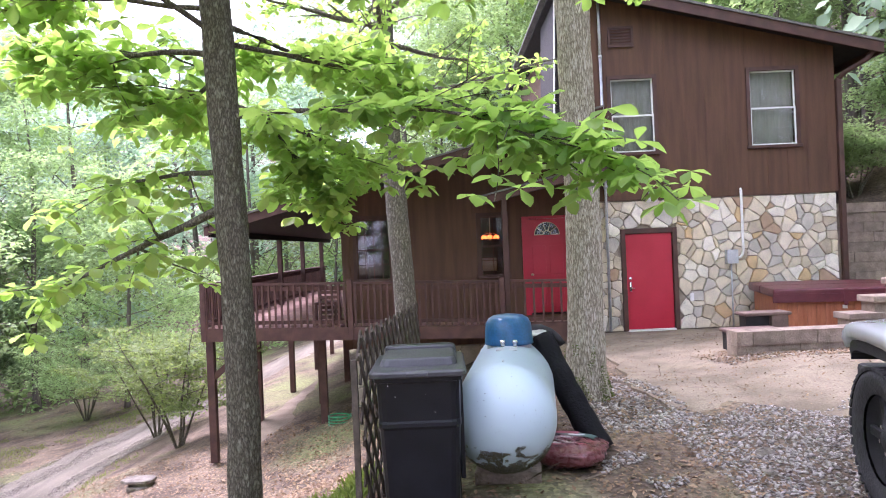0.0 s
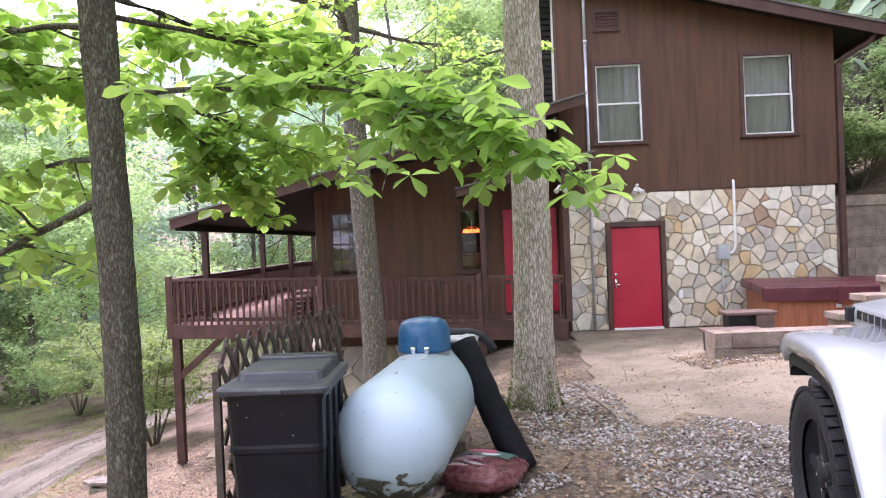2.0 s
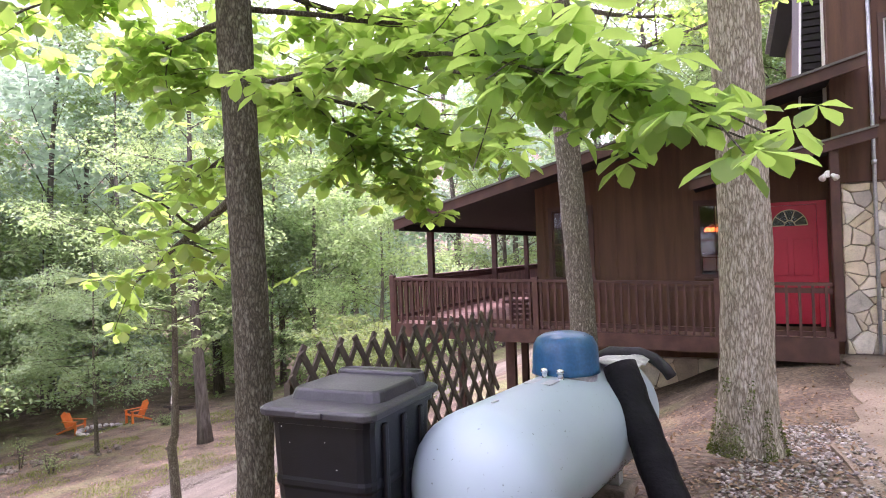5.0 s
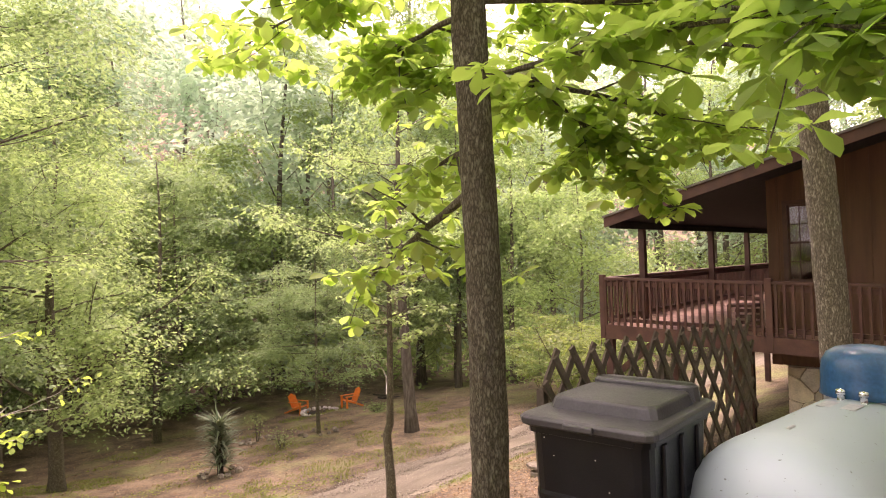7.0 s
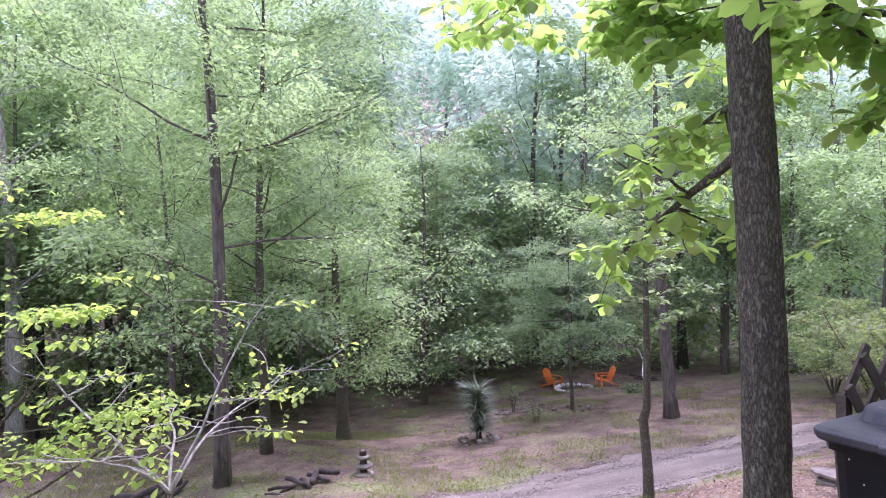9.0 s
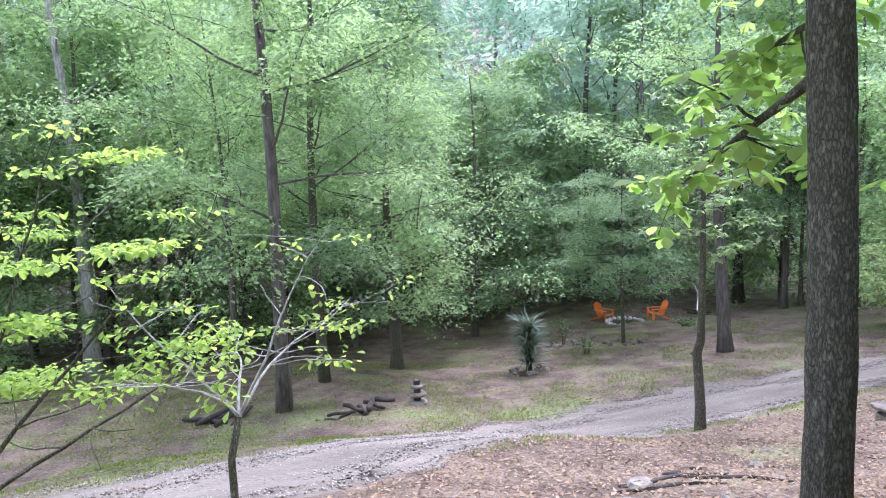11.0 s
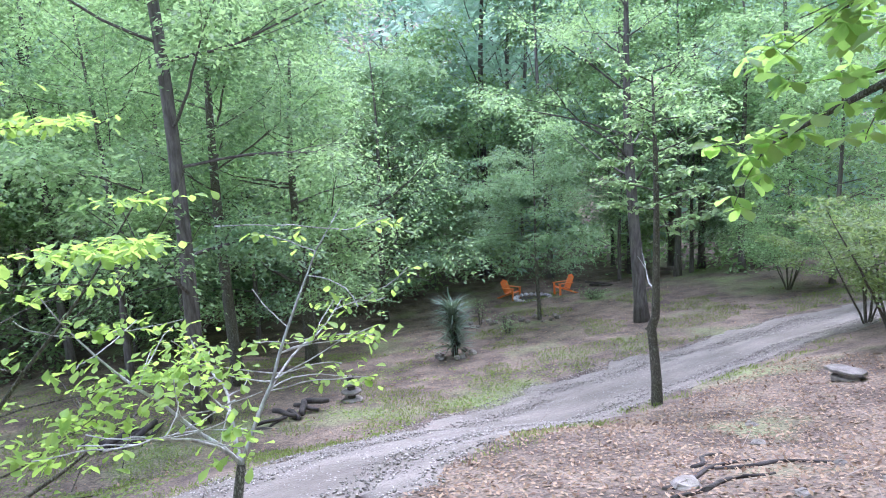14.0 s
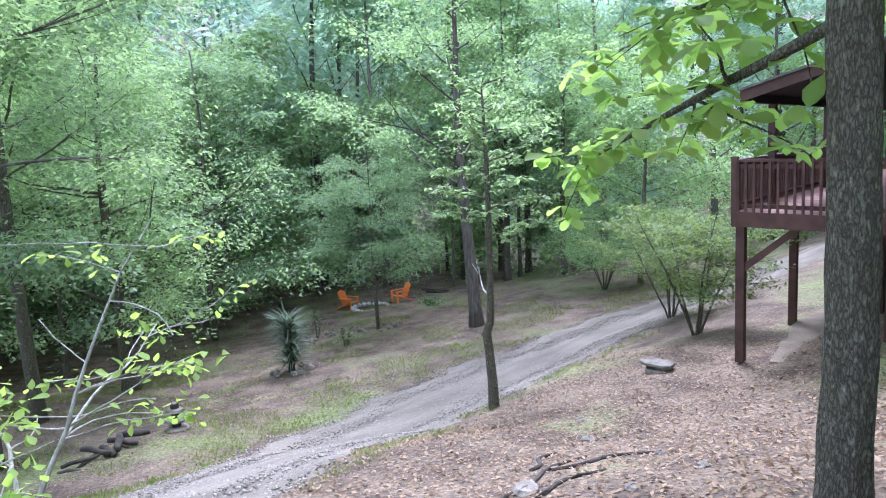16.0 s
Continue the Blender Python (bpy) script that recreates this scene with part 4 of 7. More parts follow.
def leaf_mesh(name, points, sizes, template, rng, droop=0.35, level=0.75, heading=None, turn=0.8):
    """One mesh of many leaves: each leaf the template, turned at random, mostly lying level."""
    tv, tf = template
    n = len(points)
    pts = np.asarray(points, float)
    az = rng.uniform(0, 2 * np.pi, n) if heading is None else np.asarray(heading) + rng.normal(0, turn, n)
    pitch = rng.normal(-droop, 0.35, n)
    roll = rng.normal(0, level, n)
    ca, sa, cp, sp_, cr, sr = np.cos(az), np.sin(az), np.cos(pitch), np.sin(pitch), np.cos(roll), np.sin(roll)
    fwd = np.stack([ca * cp, sa * cp, sp_], 1)
    side0 = np.stack([-sa, ca, np.zeros(n)], 1)
    up0 = np.cross(fwd, side0)
    side = side0 * cr[:, None] + up0 * sr[:, None]
    up = np.cross(fwd, side)
    v = pts[:, None, :] + np.asarray(sizes, float)[:, None, None] * (tv[None, :, 0, None] * side[:, None, :] + tv[None, :, 1, None] * fwd[:, None, :] + tv[None, :, 2, None] * up[:, None, :])
    v = v.reshape(-1, 3)
    k, nf = len(tv), len(tf)
    f = (np.arange(n)[:, None, None] * k + np.array(tf)[None]).reshape(-1)
    me = bpy.data.meshes.new(name)
    me.vertices.add(len(v))
    me.vertices.foreach_set("co", v.ravel())
    me.loops.add(len(f))
    me.loops.foreach_set("vertex_index", f.astype(np.int32))
    me.polygons.add(n * nf)
    me.polygons.foreach_set("loop_start", np.arange(0, len(f), 3, dtype=np.int32))
    me.update(calc_edges=True)
    return me


def grow(start, way, length, radius, rnd, wander=0.25, lift=0.05, n=8):
    """Points and radii of one bending limb."""
    p, d, pts, rad = Vector(start), Vector(way).normalized(), [], []
    for i in range(n + 1):
        pts.append(p.copy())
        rad.append(max(0.004, radius * (1 - 0.82 * i / n)))
        d = (d + Vector((rnd.uniform(-1, 1), rnd.uniform(-1, 1), rnd.uniform(-1, 1) + lift * 4)) * wander * 0.5).normalized()
        p += d * length / n
    return pts, rad


def spray_leaves(tips, sprays, nleaf, clump, flat, rng):
    """Leaf places in level, drooping-edged sprays about chosen twig ends; also which way each leaf points."""
    base = np.array([tuple(p) for p in tips])
    centre = base[rng.integers(0, len(base), sprays)]
    wide = clump * rng.uniform(0.45, 1.5, sprays)
    which = rng.choice(sprays, nleaf, p=wide ** 1.6 / (wide ** 1.6).sum())
    az, u = rng.uniform(0, 2 * np.pi, nleaf), rng.uniform(0, 1, nleaf) ** 0.6
    w = wide[which]
    tilt, way = rng.normal(0, 0.35, sprays)[which], rng.uniform(0, 2 * np.pi, sprays)[which]
    r = w * u * (1 + 0.35 * np.sin(3 * az + way))
    off = np.stack([r * np.cos(az), r * np.sin(az), -0.38 * r * u + r * tilt * np.cos(az - way) + rng.normal(0, 1, nleaf) * flat * w * 0.5 * (1.15 - u)], 1)
    return centre[which] + off, az


def forest_tree(name, at, height, spread, low, radius, nleaf, size, leaf, bark, seed, label, lean=0.03, limbs=16, flat=0.35, clump=0.7, seg=8, group="", rise=(0.15, 0.8), sprays=150, twigs=4):
    """Trunk with limbs, twigs and a crown of leaves hung in level sprays along the twigs."""
    rnd, rng = random.Random(seed), np.random.default_rng(seed)
    tree = thing(name, at, label, "tree", group)
    s = Shape()
    tp, tr = [], []
    for i in range(13):
        t = i / 12
        tp.append(Vector((lean * height * t + 0.02 * height * t * math.sin(t * 5 + seed), 0.02 * height * t * math.sin(t * 4 + seed * 2), -0.3 + (height + 0.3) * t)))
        tr.append(radius * (1.0 - 0.85 * t) * (1.35 if i == 0 else 1))
    s.tube(tp, tr, seg)
    tips = []
    for k in range(limbs):
        c = ((k + rnd.random()) / limbs) ** 0.9
        t = low / height + (0.97 - low / height) * c
        i = min(11, int(t * 12))
        base = tp[i].lerp(tp[i + 1], t * 12 - i)
        az = k * 2.4 + rnd.uniform(-0.9, 0.9)
        reach = spread * (0.38 + 0.66 * math.sin(math.pi * (0.22 + 0.70 * c))) * rnd.uniform(0.5, 1.15)
        lp, lr = grow(base, (math.cos(az), math.sin(az), rnd.uniform(*rise)), reach, tr[i] * 0.30, rnd, 0.26, 0.03)
        s.tube(lp, lr, 4, False)
        for q in range(twigs):
            j = rnd.randint(2, 7)
            d = (lp[j + 1] - lp[j]).normalized() + Vector((rnd.uniform(-1, 1), rnd.uniform(-1, 1), rnd.uniform(-0.3, 0.4)))
            bp, br = grow(lp[j], d, reach * rnd.uniform(0.25, 0.55), lr[j] * 0.6, rnd, 0.3, 0.02, 4)
            s.tube(bp, br, 3, False)
            tips += bp[2:]
        tips += lp[4:]
    part("trunk", s, bark, tree, "", True)
    pts, heading = spray_leaves(tips, sprays, nleaf, clump, flat, rng)
    part("crown", leaf_mesh("crown", pts, size * rng.uniform(0.6, 1.25, nleaf), LEAF4, rng, 0.3, 0.5, heading, 0.7), leaf, tree)
    return tree


kinds = []
for i, (h, sp, lo, r, up) in enumerate([(17, 5.2, 3.0, 0.19, (0.5, 1.4)), (15, 5.0, 1.6, 0.15, (0.2, 1.0)), (21, 5.6, 4.5, 0.24, (0.5, 1.4)), (11, 4.6, 0.9, 0.11, (0.2, 0.9))]):
    kinds.append(forest_tree("forest_tree", (0, 0, 0), h, sp, lo, r, 10500, 0.23, LEAF_FOREST, BARK_FAR, 20 + i, "tall green broadleaf tree in the dense summer wood", group="trees of the wood", rise=up, sprays=110, clump=1.05, flat=0.7, limbs=15))
# far trees, their leaf colour paled to stand for haze
far_kinds = []
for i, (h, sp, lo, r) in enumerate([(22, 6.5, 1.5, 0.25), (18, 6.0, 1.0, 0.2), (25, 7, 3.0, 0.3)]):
    far_kinds.append(forest_tree("hillside_tree", (0, 0, 0), h, sp, lo, r, 3800, 0.56, LEAF_HAZE, BARK_FAR, 40 + i, "broadleaf tree with distance haze put into its pale leaf colour", clump=1.7, limbs=13, seg=5, group="trees of the hillside", rise=(0.3, 1.2), sprays=80, twigs=2, flat=0.8))


def clear_of(x, y):
    """No wood on the drive, the yard, the house, the camp-fire glade or the way walked."""
    if abs(x - road_x(y)) < 3.3:
        return False
    if -8 < x < 9.5 and -8 < y < 24:
        return False
    if x > -7 and y < 30 and x < 12 and y > -8:
        return False
    if -27.4 < x < -9 and -12 < y < 3:
        return False
    if -17 < x < -5 and 20 < y < 37:
        return False
    if -31 < x < -9 and 2.5 < y < 28 and y < 28 + (x + 9) * 0.1:
        return False
    return True


rnd = random.Random(77)
used, first = [], {}


def plant(src, x, y, scale=1.0):
    z = ground_z(x, y) - 0.15
    m = pose(x, y, z, 0, 0, rnd.uniform(0, 360)) @ Matrix.Diagonal((scale, scale, scale * rnd.uniform(0.9, 1.12), 1))
    if src.name not in first:
        first[src.name] = 1
        src.matrix_basis = m
        return src
    ob = copy_thing(src, Matrix.Identity(4))
    ob.matrix_basis = m
    return ob


spots = []
tries = 0
while len(spots) < 76 and tries < 6000:
    tries += 1
    a, r = rnd.uniform(radians(-24), radians(116)), rnd.uniform(13, 40)
    x, y = -math.sin(a) * r, math.cos(a) * r
    if clear_of(x, y) and all((x - p) ** 2 + (y - q) ** 2 > 7.5 for p, q in spots):
        spots.append((x, y))
        plant(kinds[rnd.randrange(4)], x, y, rnd.uniform(0.8, 1.15))
tries, far_spots = 0, []
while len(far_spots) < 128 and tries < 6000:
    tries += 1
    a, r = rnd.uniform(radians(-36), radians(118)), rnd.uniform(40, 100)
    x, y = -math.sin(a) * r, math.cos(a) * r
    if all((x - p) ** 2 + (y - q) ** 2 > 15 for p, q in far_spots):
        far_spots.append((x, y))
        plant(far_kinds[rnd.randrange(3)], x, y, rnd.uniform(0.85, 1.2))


# unseen trees added behind the way walked, to cut the frontal sky light
tries, back = 0, []
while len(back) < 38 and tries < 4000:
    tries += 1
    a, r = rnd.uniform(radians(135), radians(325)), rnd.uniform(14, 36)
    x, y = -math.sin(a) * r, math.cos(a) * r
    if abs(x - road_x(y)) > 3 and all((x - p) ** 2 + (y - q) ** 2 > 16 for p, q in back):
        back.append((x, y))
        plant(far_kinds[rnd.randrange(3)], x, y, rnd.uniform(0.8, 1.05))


def near_trunk(name, at, lean, r0, r1, height, bark, label, flare=0.35, base_drop=0.3, rough=0.10):
    """A large trunk close by, with ridged bark and a flared foot."""
    tree = thing(name, at, label, "tree")
    s, pts, rad, n = Shape(), [], [], 90
    for i in range(n + 1):
        t = i / n
        z = -base_drop + (height + base_drop) * t
        pts.append((lean[0] * z + 0.03 * math.sin(z * 0.9), lean[1] * z + 0.03 * math.cos(z * 0.7), z))
        rad.append((r0 + (r1 - r0) * t) * (1 + flare * math.exp(-max(0, z) / 0.22)))
    s.tube(pts, rad, 44, True, rough, 4.0)
    tr = part("trunk", s, bark, tree, "", True)
    return tree, lambda z: Vector((lean[0] * z + 0.03 * math.sin(z * 0.9), lean[1] * z + 0.03 * math.cos(z * 0.7), z))


def leafy_branch(shape, start, way, length, radius, rnd, bag, twigs=7, lift=0.0, wander=0.22, leaves=9, spread=0.35, n=9):
    """A limb with side twigs; adds leaf places to the bag."""
    lp, lr = grow(start, way, length, radius, rnd, wander, lift, n)
    shape.tube(lp, lr, 7, False)
    for k in range(twigs):
        j = rnd.randint(2, n - 1)
        side = Vector((rnd.uniform(-1, 1), rnd.uniform(-1, 1), rnd.uniform(-0.35, 0.3)))
        d = (lp[j] - lp[j - 1]).normalized() * 0.8 + side
        tp, tr = grow(lp[j], d, length * rnd.uniform(0.22, 0.42), lr[j] * 0.5, rnd, 0.3, 0.0, 5)
        shape.tube(tp, tr, 4, False)
        for q in tp[1:]:
            for _ in range(max(1, round(leaves / 10))):
                bag.append(q + Vector((rnd.gauss(0, spread * 0.16), rnd.gauss(0, spread * 0.16), rnd.gauss(0, spread * 0.07))))
    for q in lp[n // 2:]:
        bag.append(q + Vector((rnd.gauss(0, spread * 0.16), rnd.gauss(0, spread * 0.16), rnd.gauss(0, spread * 0.07))))
    return lp


def hang_leaves(tree, bag, size, material, seed, template=LEAF_BIG, droop=0.28, level=0.30, whorl=5):
    """Rosettes of leaves, each spreading level from one twig end."""
    rng = np.random.default_rng(seed)
    pts = np.repeat(np.array([tuple(p) for p in bag]), whorl, axis=0)
    n = len(pts)
    heading = np.repeat(rng.uniform(0, 2 * np.pi, len(bag)), whorl) + np.tile(np.arange(whorl) * 2 * np.pi / whorl, len(bag))
    return part("crown", leaf_mesh("crown", pts, size * rng.uniform(0.55, 1.2, n), template, rng, droop, level, heading, 0.25), material, tree)


# the dark oak by the bank, with the long lichened limb and spreading branches of large leaves
T1 = (-1.55, 4.83, ground_z(-1.6, 4.85))
t1, at1 = near_trunk("oak_tree", T1, (-0.016, 0.024), 0.117, 0.101, 9.5, BARK_DARK, "dark ridged tree trunk with spreading leafy limbs on the bank", 0.3, 0.4, 0.12)
rnd = random.Random(5)
bag, s = [], Shape()
h = -T1[2]
leafy_branch(s, at1(2.24 + h), (-0.88, 0.25, -0.36), 2.1, 0.036, rnd, bag, 8, -0.02, 0.08, 10, 0.5)
leafy_branch(s, at1(2.48 + h), (-0.95, 0.50, 0.14), 2.2, 0.024, rnd, bag, 9, 0.0, 0.2, 10, 0.7)
# the crooked fork that hangs behind the trunk, and the long bough that reaches out over the tank
fork = leafy_branch(s, at1(2.98 + h), (0.55, 0.70, -0.10), 0.6, 0.036, rnd, bag, 0, -0.02, 0.2, 0, 0.4)
leafy_branch(s, fork[4], (0.20, 0.80, -0.30), 1.5, 0.020, rnd, bag, 12, -0.02, 0.2, 16, 0.6)
leafy_branch(s, fork[6], (0.45, 0.90, -0.12), 2.3, 0.024, rnd, bag, 13, -0.02, 0.2, 20, 0.7)
reach = leafy_branch(s, at1(2.88 + h), (0.92, -0.10, 0.06), 1.7, 0.026, rnd, bag, 9, -0.01, 0.12, 10, 0.5)
leafy_branch(s, reach[7], (0.86, -0.42, -0.14), 1.7, 0.014, rnd, bag, 12, -0.03, 0.16, 14, 0.5)
leafy_branch(s, reach[9], (0.84, -0.25, -0.42), 1.45, 0.012, rnd, bag, 10, -0.03, 0.16, 14, 0.5)
leafy_branch(s, reach[6], (0.80, 0.45, 0.0), 1.5, 0.014, rnd, bag, 9, -0.02, 0.2, 14, 0.5)
leafy_branch(s, at1(3.35 + h), (-0.9, 0.5, 0.20), 2.6, 0.026, rnd, bag, 12, -0.02, 0.2, 26, 0.8)
leafy_branch(s, at1(3.6 + h), (0.3, 0.95, 0.15), 2.6, 0.026, rnd, bag, 12, -0.02, 0.2, 26, 0.8)
leafy_branch(s, at1(3.5 + h), (-0.5, -0.5, 0.35), 2.4, 0.024, rnd, bag, 12, -0.02, 0.2, 26, 0.8)
leafy_branch(s, at1(4.0 + h), (0.90, 0.30, 0.30), 2.3, 0.022, rnd, bag, 13, -0.01, 0.2, 24, 0.8)
leafy_branch(s, at1(3.2 + h), (-0.6, 0.95, 0.05), 2.6, 0.022, rnd, bag, 13, -0.01, 0.2, 24, 0.8)
leafy_branch(s, at1(3.45 + h), (0.75, 0.80, 0.05), 2.8, 0.022, rnd, bag, 13, -0.01, 0.2, 24, 0.8)
leafy_branch(s, at1(3.7 + h), (-0.98, -0.1, 0.10), 2.8, 0.022, rnd, bag, 13, -0.01, 0.2, 24, 0.8)
for k in range(16):
    a = k * 2.4
    leafy_branch(s, at1(4.3 + 0.3 * k + h), (math.cos(a), math.sin(a), 0.25), rnd.uniform(2.2, 3.6), 0.028, rnd, bag, 11, 0.0, 0.2, 20, 0.9)
part("limb", s, BARK_DARK, t1, "", True)
hang_leaves(t1, bag, 0.165, LEAF_NEAR, 3)

# the lichened tree in front of the deck
T2 = (-0.62, 10.72, ground_z(-0.72, 10.72))
t2, at2 = near_trunk("maple_tree", T2, (-0.030, 0.0), 0.19, 0.14, 11, BARK_MOTTLED, "grey lichened tree trunk standing before the deck", 0.25, 0.4, 0.10)
bag, s = [], Shape()
rnd = random.Random(6)
for k in range(20):
    a = k * 2.4
    leafy_branch(s, at2(5.4 + 0.28 * k), (math.cos(a), math.sin(a), 0.12), rnd.uniform(2.0, 3.2), 0.05, rnd, bag, 10, 0.0, 0.2, 12, 0.9)
part("limb", s, BARK_MOTTLED, t2, "", True)
hang_leaves(t2, bag, 0.14, LEAF_NEAR, 8)

MOSS_GREEN = leaf_mat("green_moss", (0.06, 0.08, 0.02), (0.16, 0.19, 0.045), (0.2, 0.25, 0.05), 0.1)


def foot_moss(tree, radius, flare, n, top, seed):
    """Moss tufts on the flared foot of a trunk."""
    rg_ = np.random.default_rng(seed)
    pts = []
    while len(pts) < n:
        a, z = rg_.uniform(0, 6.283), top * rg_.uniform(0, 1) ** 1.7
        if noise.noise((math.cos(a) * 2, math.sin(a) * 2, z * 4)) > -0.15 + 0.5 * z / top:
            r = radius * (1 + flare * math.exp(-z / 0.22)) * 1.03
            pts.append((r * math.cos(a), r * math.sin(a), z))
    tagged(part("moss", leaf_mesh("moss", pts, rg_.uniform(0.012, 0.03, n), LEAF4, rg_, 0.3, 1.4), MOSS_GREEN, tree, "green moss"), kind="stuff")


# the thick pale trunk beside the pad, a low bough of large leaves before it
T3 = (1.40, 6.65, 0.27)
t3, at3 = near_trunk("hickory_tree", T3, (0.004, 0.0), 0.180, 0.150, 10, BARK, "thick pale shaggy tree trunk with mossy foot beside the pad", 0.42, 0.3, 0.11)
bag, s = [], Shape()
rnd = random.Random(11)
for k in range(18):
    a = k * 2.4
    leafy_branch(s, at3(4.9 + 0.28 * k), (math.cos(a), math.sin(a), 0.25), rnd.uniform(2.0, 3.4), 0.045, rnd, bag, 11, 0.0, 0.2, 18, 0.9)
leafy_branch(s, at3(4.75), (0.80, 0.58, 0.02), 2.3, 0.028, rnd, bag, 12, -0.01, 0.12, 14, 0.6)
part("limb", s, BARK, t3, "", True)
hang_leaves(t3, bag, 0.13, LEAF_NEAR, 9)
foot_moss(t3, 0.180, 0.42, 2200, 0.55, 4)

# ---- trees and shrubs of the slope ----
def special_tree(name, x, y, label, **k):
    return forest_tree(name, (x, y, ground_z(x, y) - 0.1), label=label, **k)


special_tree("tulip_tree", -14.9, 3.9, "tall straight grey-trunked tree at the edge of the wood", height=19, spread=3.9, low=2.6, radius=0.18, nleaf=22000, size=0.13, leaf=LEAF_FOREST, bark=BARK_FAR, seed=101, lean=0.004, limbs=24, rise=(-0.05, 0.7), sprays=200, clump=0.85, flat=0.5)
special_tree("beech_tree", -20.9, 8.75, "dark-trunked tree with drooping leafy boughs over the clearing", height=10, spread=5.0, low=1.9, radius=0.24, nleaf=30000, size=0.135, leaf=LEAF_FOREST, bark=BARK_DARK, seed=102, limbs=26, rise=(-0.05, 0.8), sprays=240, clump=0.95, flat=0.6)
special_tree("ash_tree", -14.9, 18.0, "grey tree with a slanting trunk beside the drive", height=13, spread=4.6, low=4.2, radius=0.24, nleaf=14000, size=0.13, leaf=LEAF_FOREST, bark=BARK_FAR, seed=103, lean=-0.05, limbs=20, rise=(0.1, 0.8), sprays=200)
special_tree("sycamore_tree", -27.6, -1.5, "pale mottled trunk lit inside the shady wood", height=18, spread=4.5, low=5, radius=0.34, nleaf=9000, size=0.20, leaf=LEAF_FOREST, bark=BARK_PALE, seed=104)
special_tree("hemlock_tree", -19.2, 17.3, "small dark hemlock with level tiers of fine foliage", height=6.8, spread=3.3, low=1.75, radius=0.09, nleaf=20000, size=0.095, leaf=LEAF_DARK, bark=BARK_DARK, seed=105, lean=0.0, limbs=28, flat=0.35, clump=0.6, rise=(-0.05, 0.4), sprays=260)
special_tree("cedar_tree", -26.5, 14.5, "dark green conifer-like tree behind the camp-fire glade", height=12, spread=4.6, low=1.5, radius=0.17, nleaf=20000, size=0.16, leaf=LEAF_DARK, bark=BARK_DARK, seed=106, limbs=28, flat=0.2, rise=(-0.1, 0.3), sprays=240, clump=0.8)
special_tree("birch_tree", -22.0, 3.4, "leafy tree hanging over the edge of the clearing", height=12, spread=4.2, low=4.6, radius=0.13, nleaf=15000, size=0.125, leaf=LEAF_FOREST, bark=BARK_FAR, seed=107, rise=(0.1, 0.8), sprays=170, clump=0.9, flat=0.6)
special_tree("poplar_tree", -24.5, 5.6, "young tree with bright foliage at the wood's edge", height=12, spread=4.2, low=1.2, radius=0.14, nleaf=15000, size=0.135, leaf=LEAF_FOREST, bark=BARK_FAR, seed=108, rise=(0.1, 0.8), sprays=170, clump=0.9, flat=0.6)
special_tree("chestnut_tree", -18.2, 5.6, "broad leafy tree shading the slope", height=14, spread=5.0, low=4.0, radius=0.17, nleaf=26000, size=0.14, leaf=LEAF_DARK, bark=BARK_DARK, seed=109, limbs=22, rise=(0.0, 0.6), sprays=220, clump=0.95, flat=0.6)
for i, (x, y, h) in enumerate(((-30.5, 26, 10), (-28, 31, 11), (-21, 29, 9), (-33, 19, 10), (-32, 10.5, 10), (-12.8, 26, 9), (-27.5, 9.0, 9), (-29, 4.5, 10))):
    special_tree("edge_tree", x, y, "leafy young tree closing the edge of the glade", height=h, spread=4.0, low=1.2, radius=0.12, nleaf=14000, size=0.18, leaf=LEAF_FOREST if i % 2 else LEAF_DARK, bark=BARK_FAR, seed=120 + i, group="trees round the glade", rise=(0.1, 0.8), sprays=130, clump=1.0, flat=0.6)


def shrub(name, x, y, label, height, stems, leaf, bark, seed, spread, nleaf, size, template=LEAF4, radius=0.03, tiers=0.18, low=0.4, group=""):
    """Several leaning stems from one foot, forked, with leaves in flat sprays."""
    rnd, rng = random.Random(seed), np.random.default_rng(seed)
    ob = thing(name, (x, y, ground_z(x, y) - 0.05), label, "shrub", group)
    tips = []
    for k in range(stems):
        s = Shape()
        a = k * 2.4 + rnd.random()
        lp, lr = grow((0.05 * math.cos(a), 0.05 * math.sin(a), 0), (spread / height * math.cos(a) * 0.55, spread / height * math.sin(a) * 0.55, 1), height * rnd.uniform(0.75, 1.05), radius * rnd.uniform(0.7, 1.2), rnd, 0.2, 0.04, 9)
        s.tube(lp, lr, 7, False)
        for q in range(7):
            j = rnd.randint(3, 8)
            b = rnd.uniform(0, 6.28)
            bp, br = grow(lp[j], (math.cos(b), math.sin(b), rnd.uniform(0.0, 0.5)), spread * rnd.uniform(0.35, 0.75), lr[j] * 0.55, rnd, 0.35, 0.02, 6)
            s.tube(bp, br, 5, False)
            for w in range(3):
                jj = rnd.randint(2, 5)
                c = rnd.uniform(0, 6.28)
                cp, cr = grow(bp[jj], (math.cos(c), math.sin(c), rnd.uniform(-0.1, 0.4)), spread * rnd.uniform(0.15, 0.35), br[jj] * 0.6, rnd, 0.4, 0.02, 4)
                s.tube(cp, cr, 4, False)
                tips += [p for p in cp[1:] if p.z > low * height]
            tips += [p for p in bp[3:] if p.z > low * height]
        part("stem", s, bark, ob, "", True)
    base = np.array([tuple(p) for p in tips])
    pick = base[rng.integers(0, len(base), nleaf)]
    pts = pick + rng.normal(0, 1, (nleaf, 3)) * np.array([tiers, tiers, tiers * 0.3])
    part("crown", leaf_mesh("crown", pts, size * rng.uniform(0.6, 1.25, nleaf), template, rng, 0.3, 0.4), leaf, ob)
    return ob


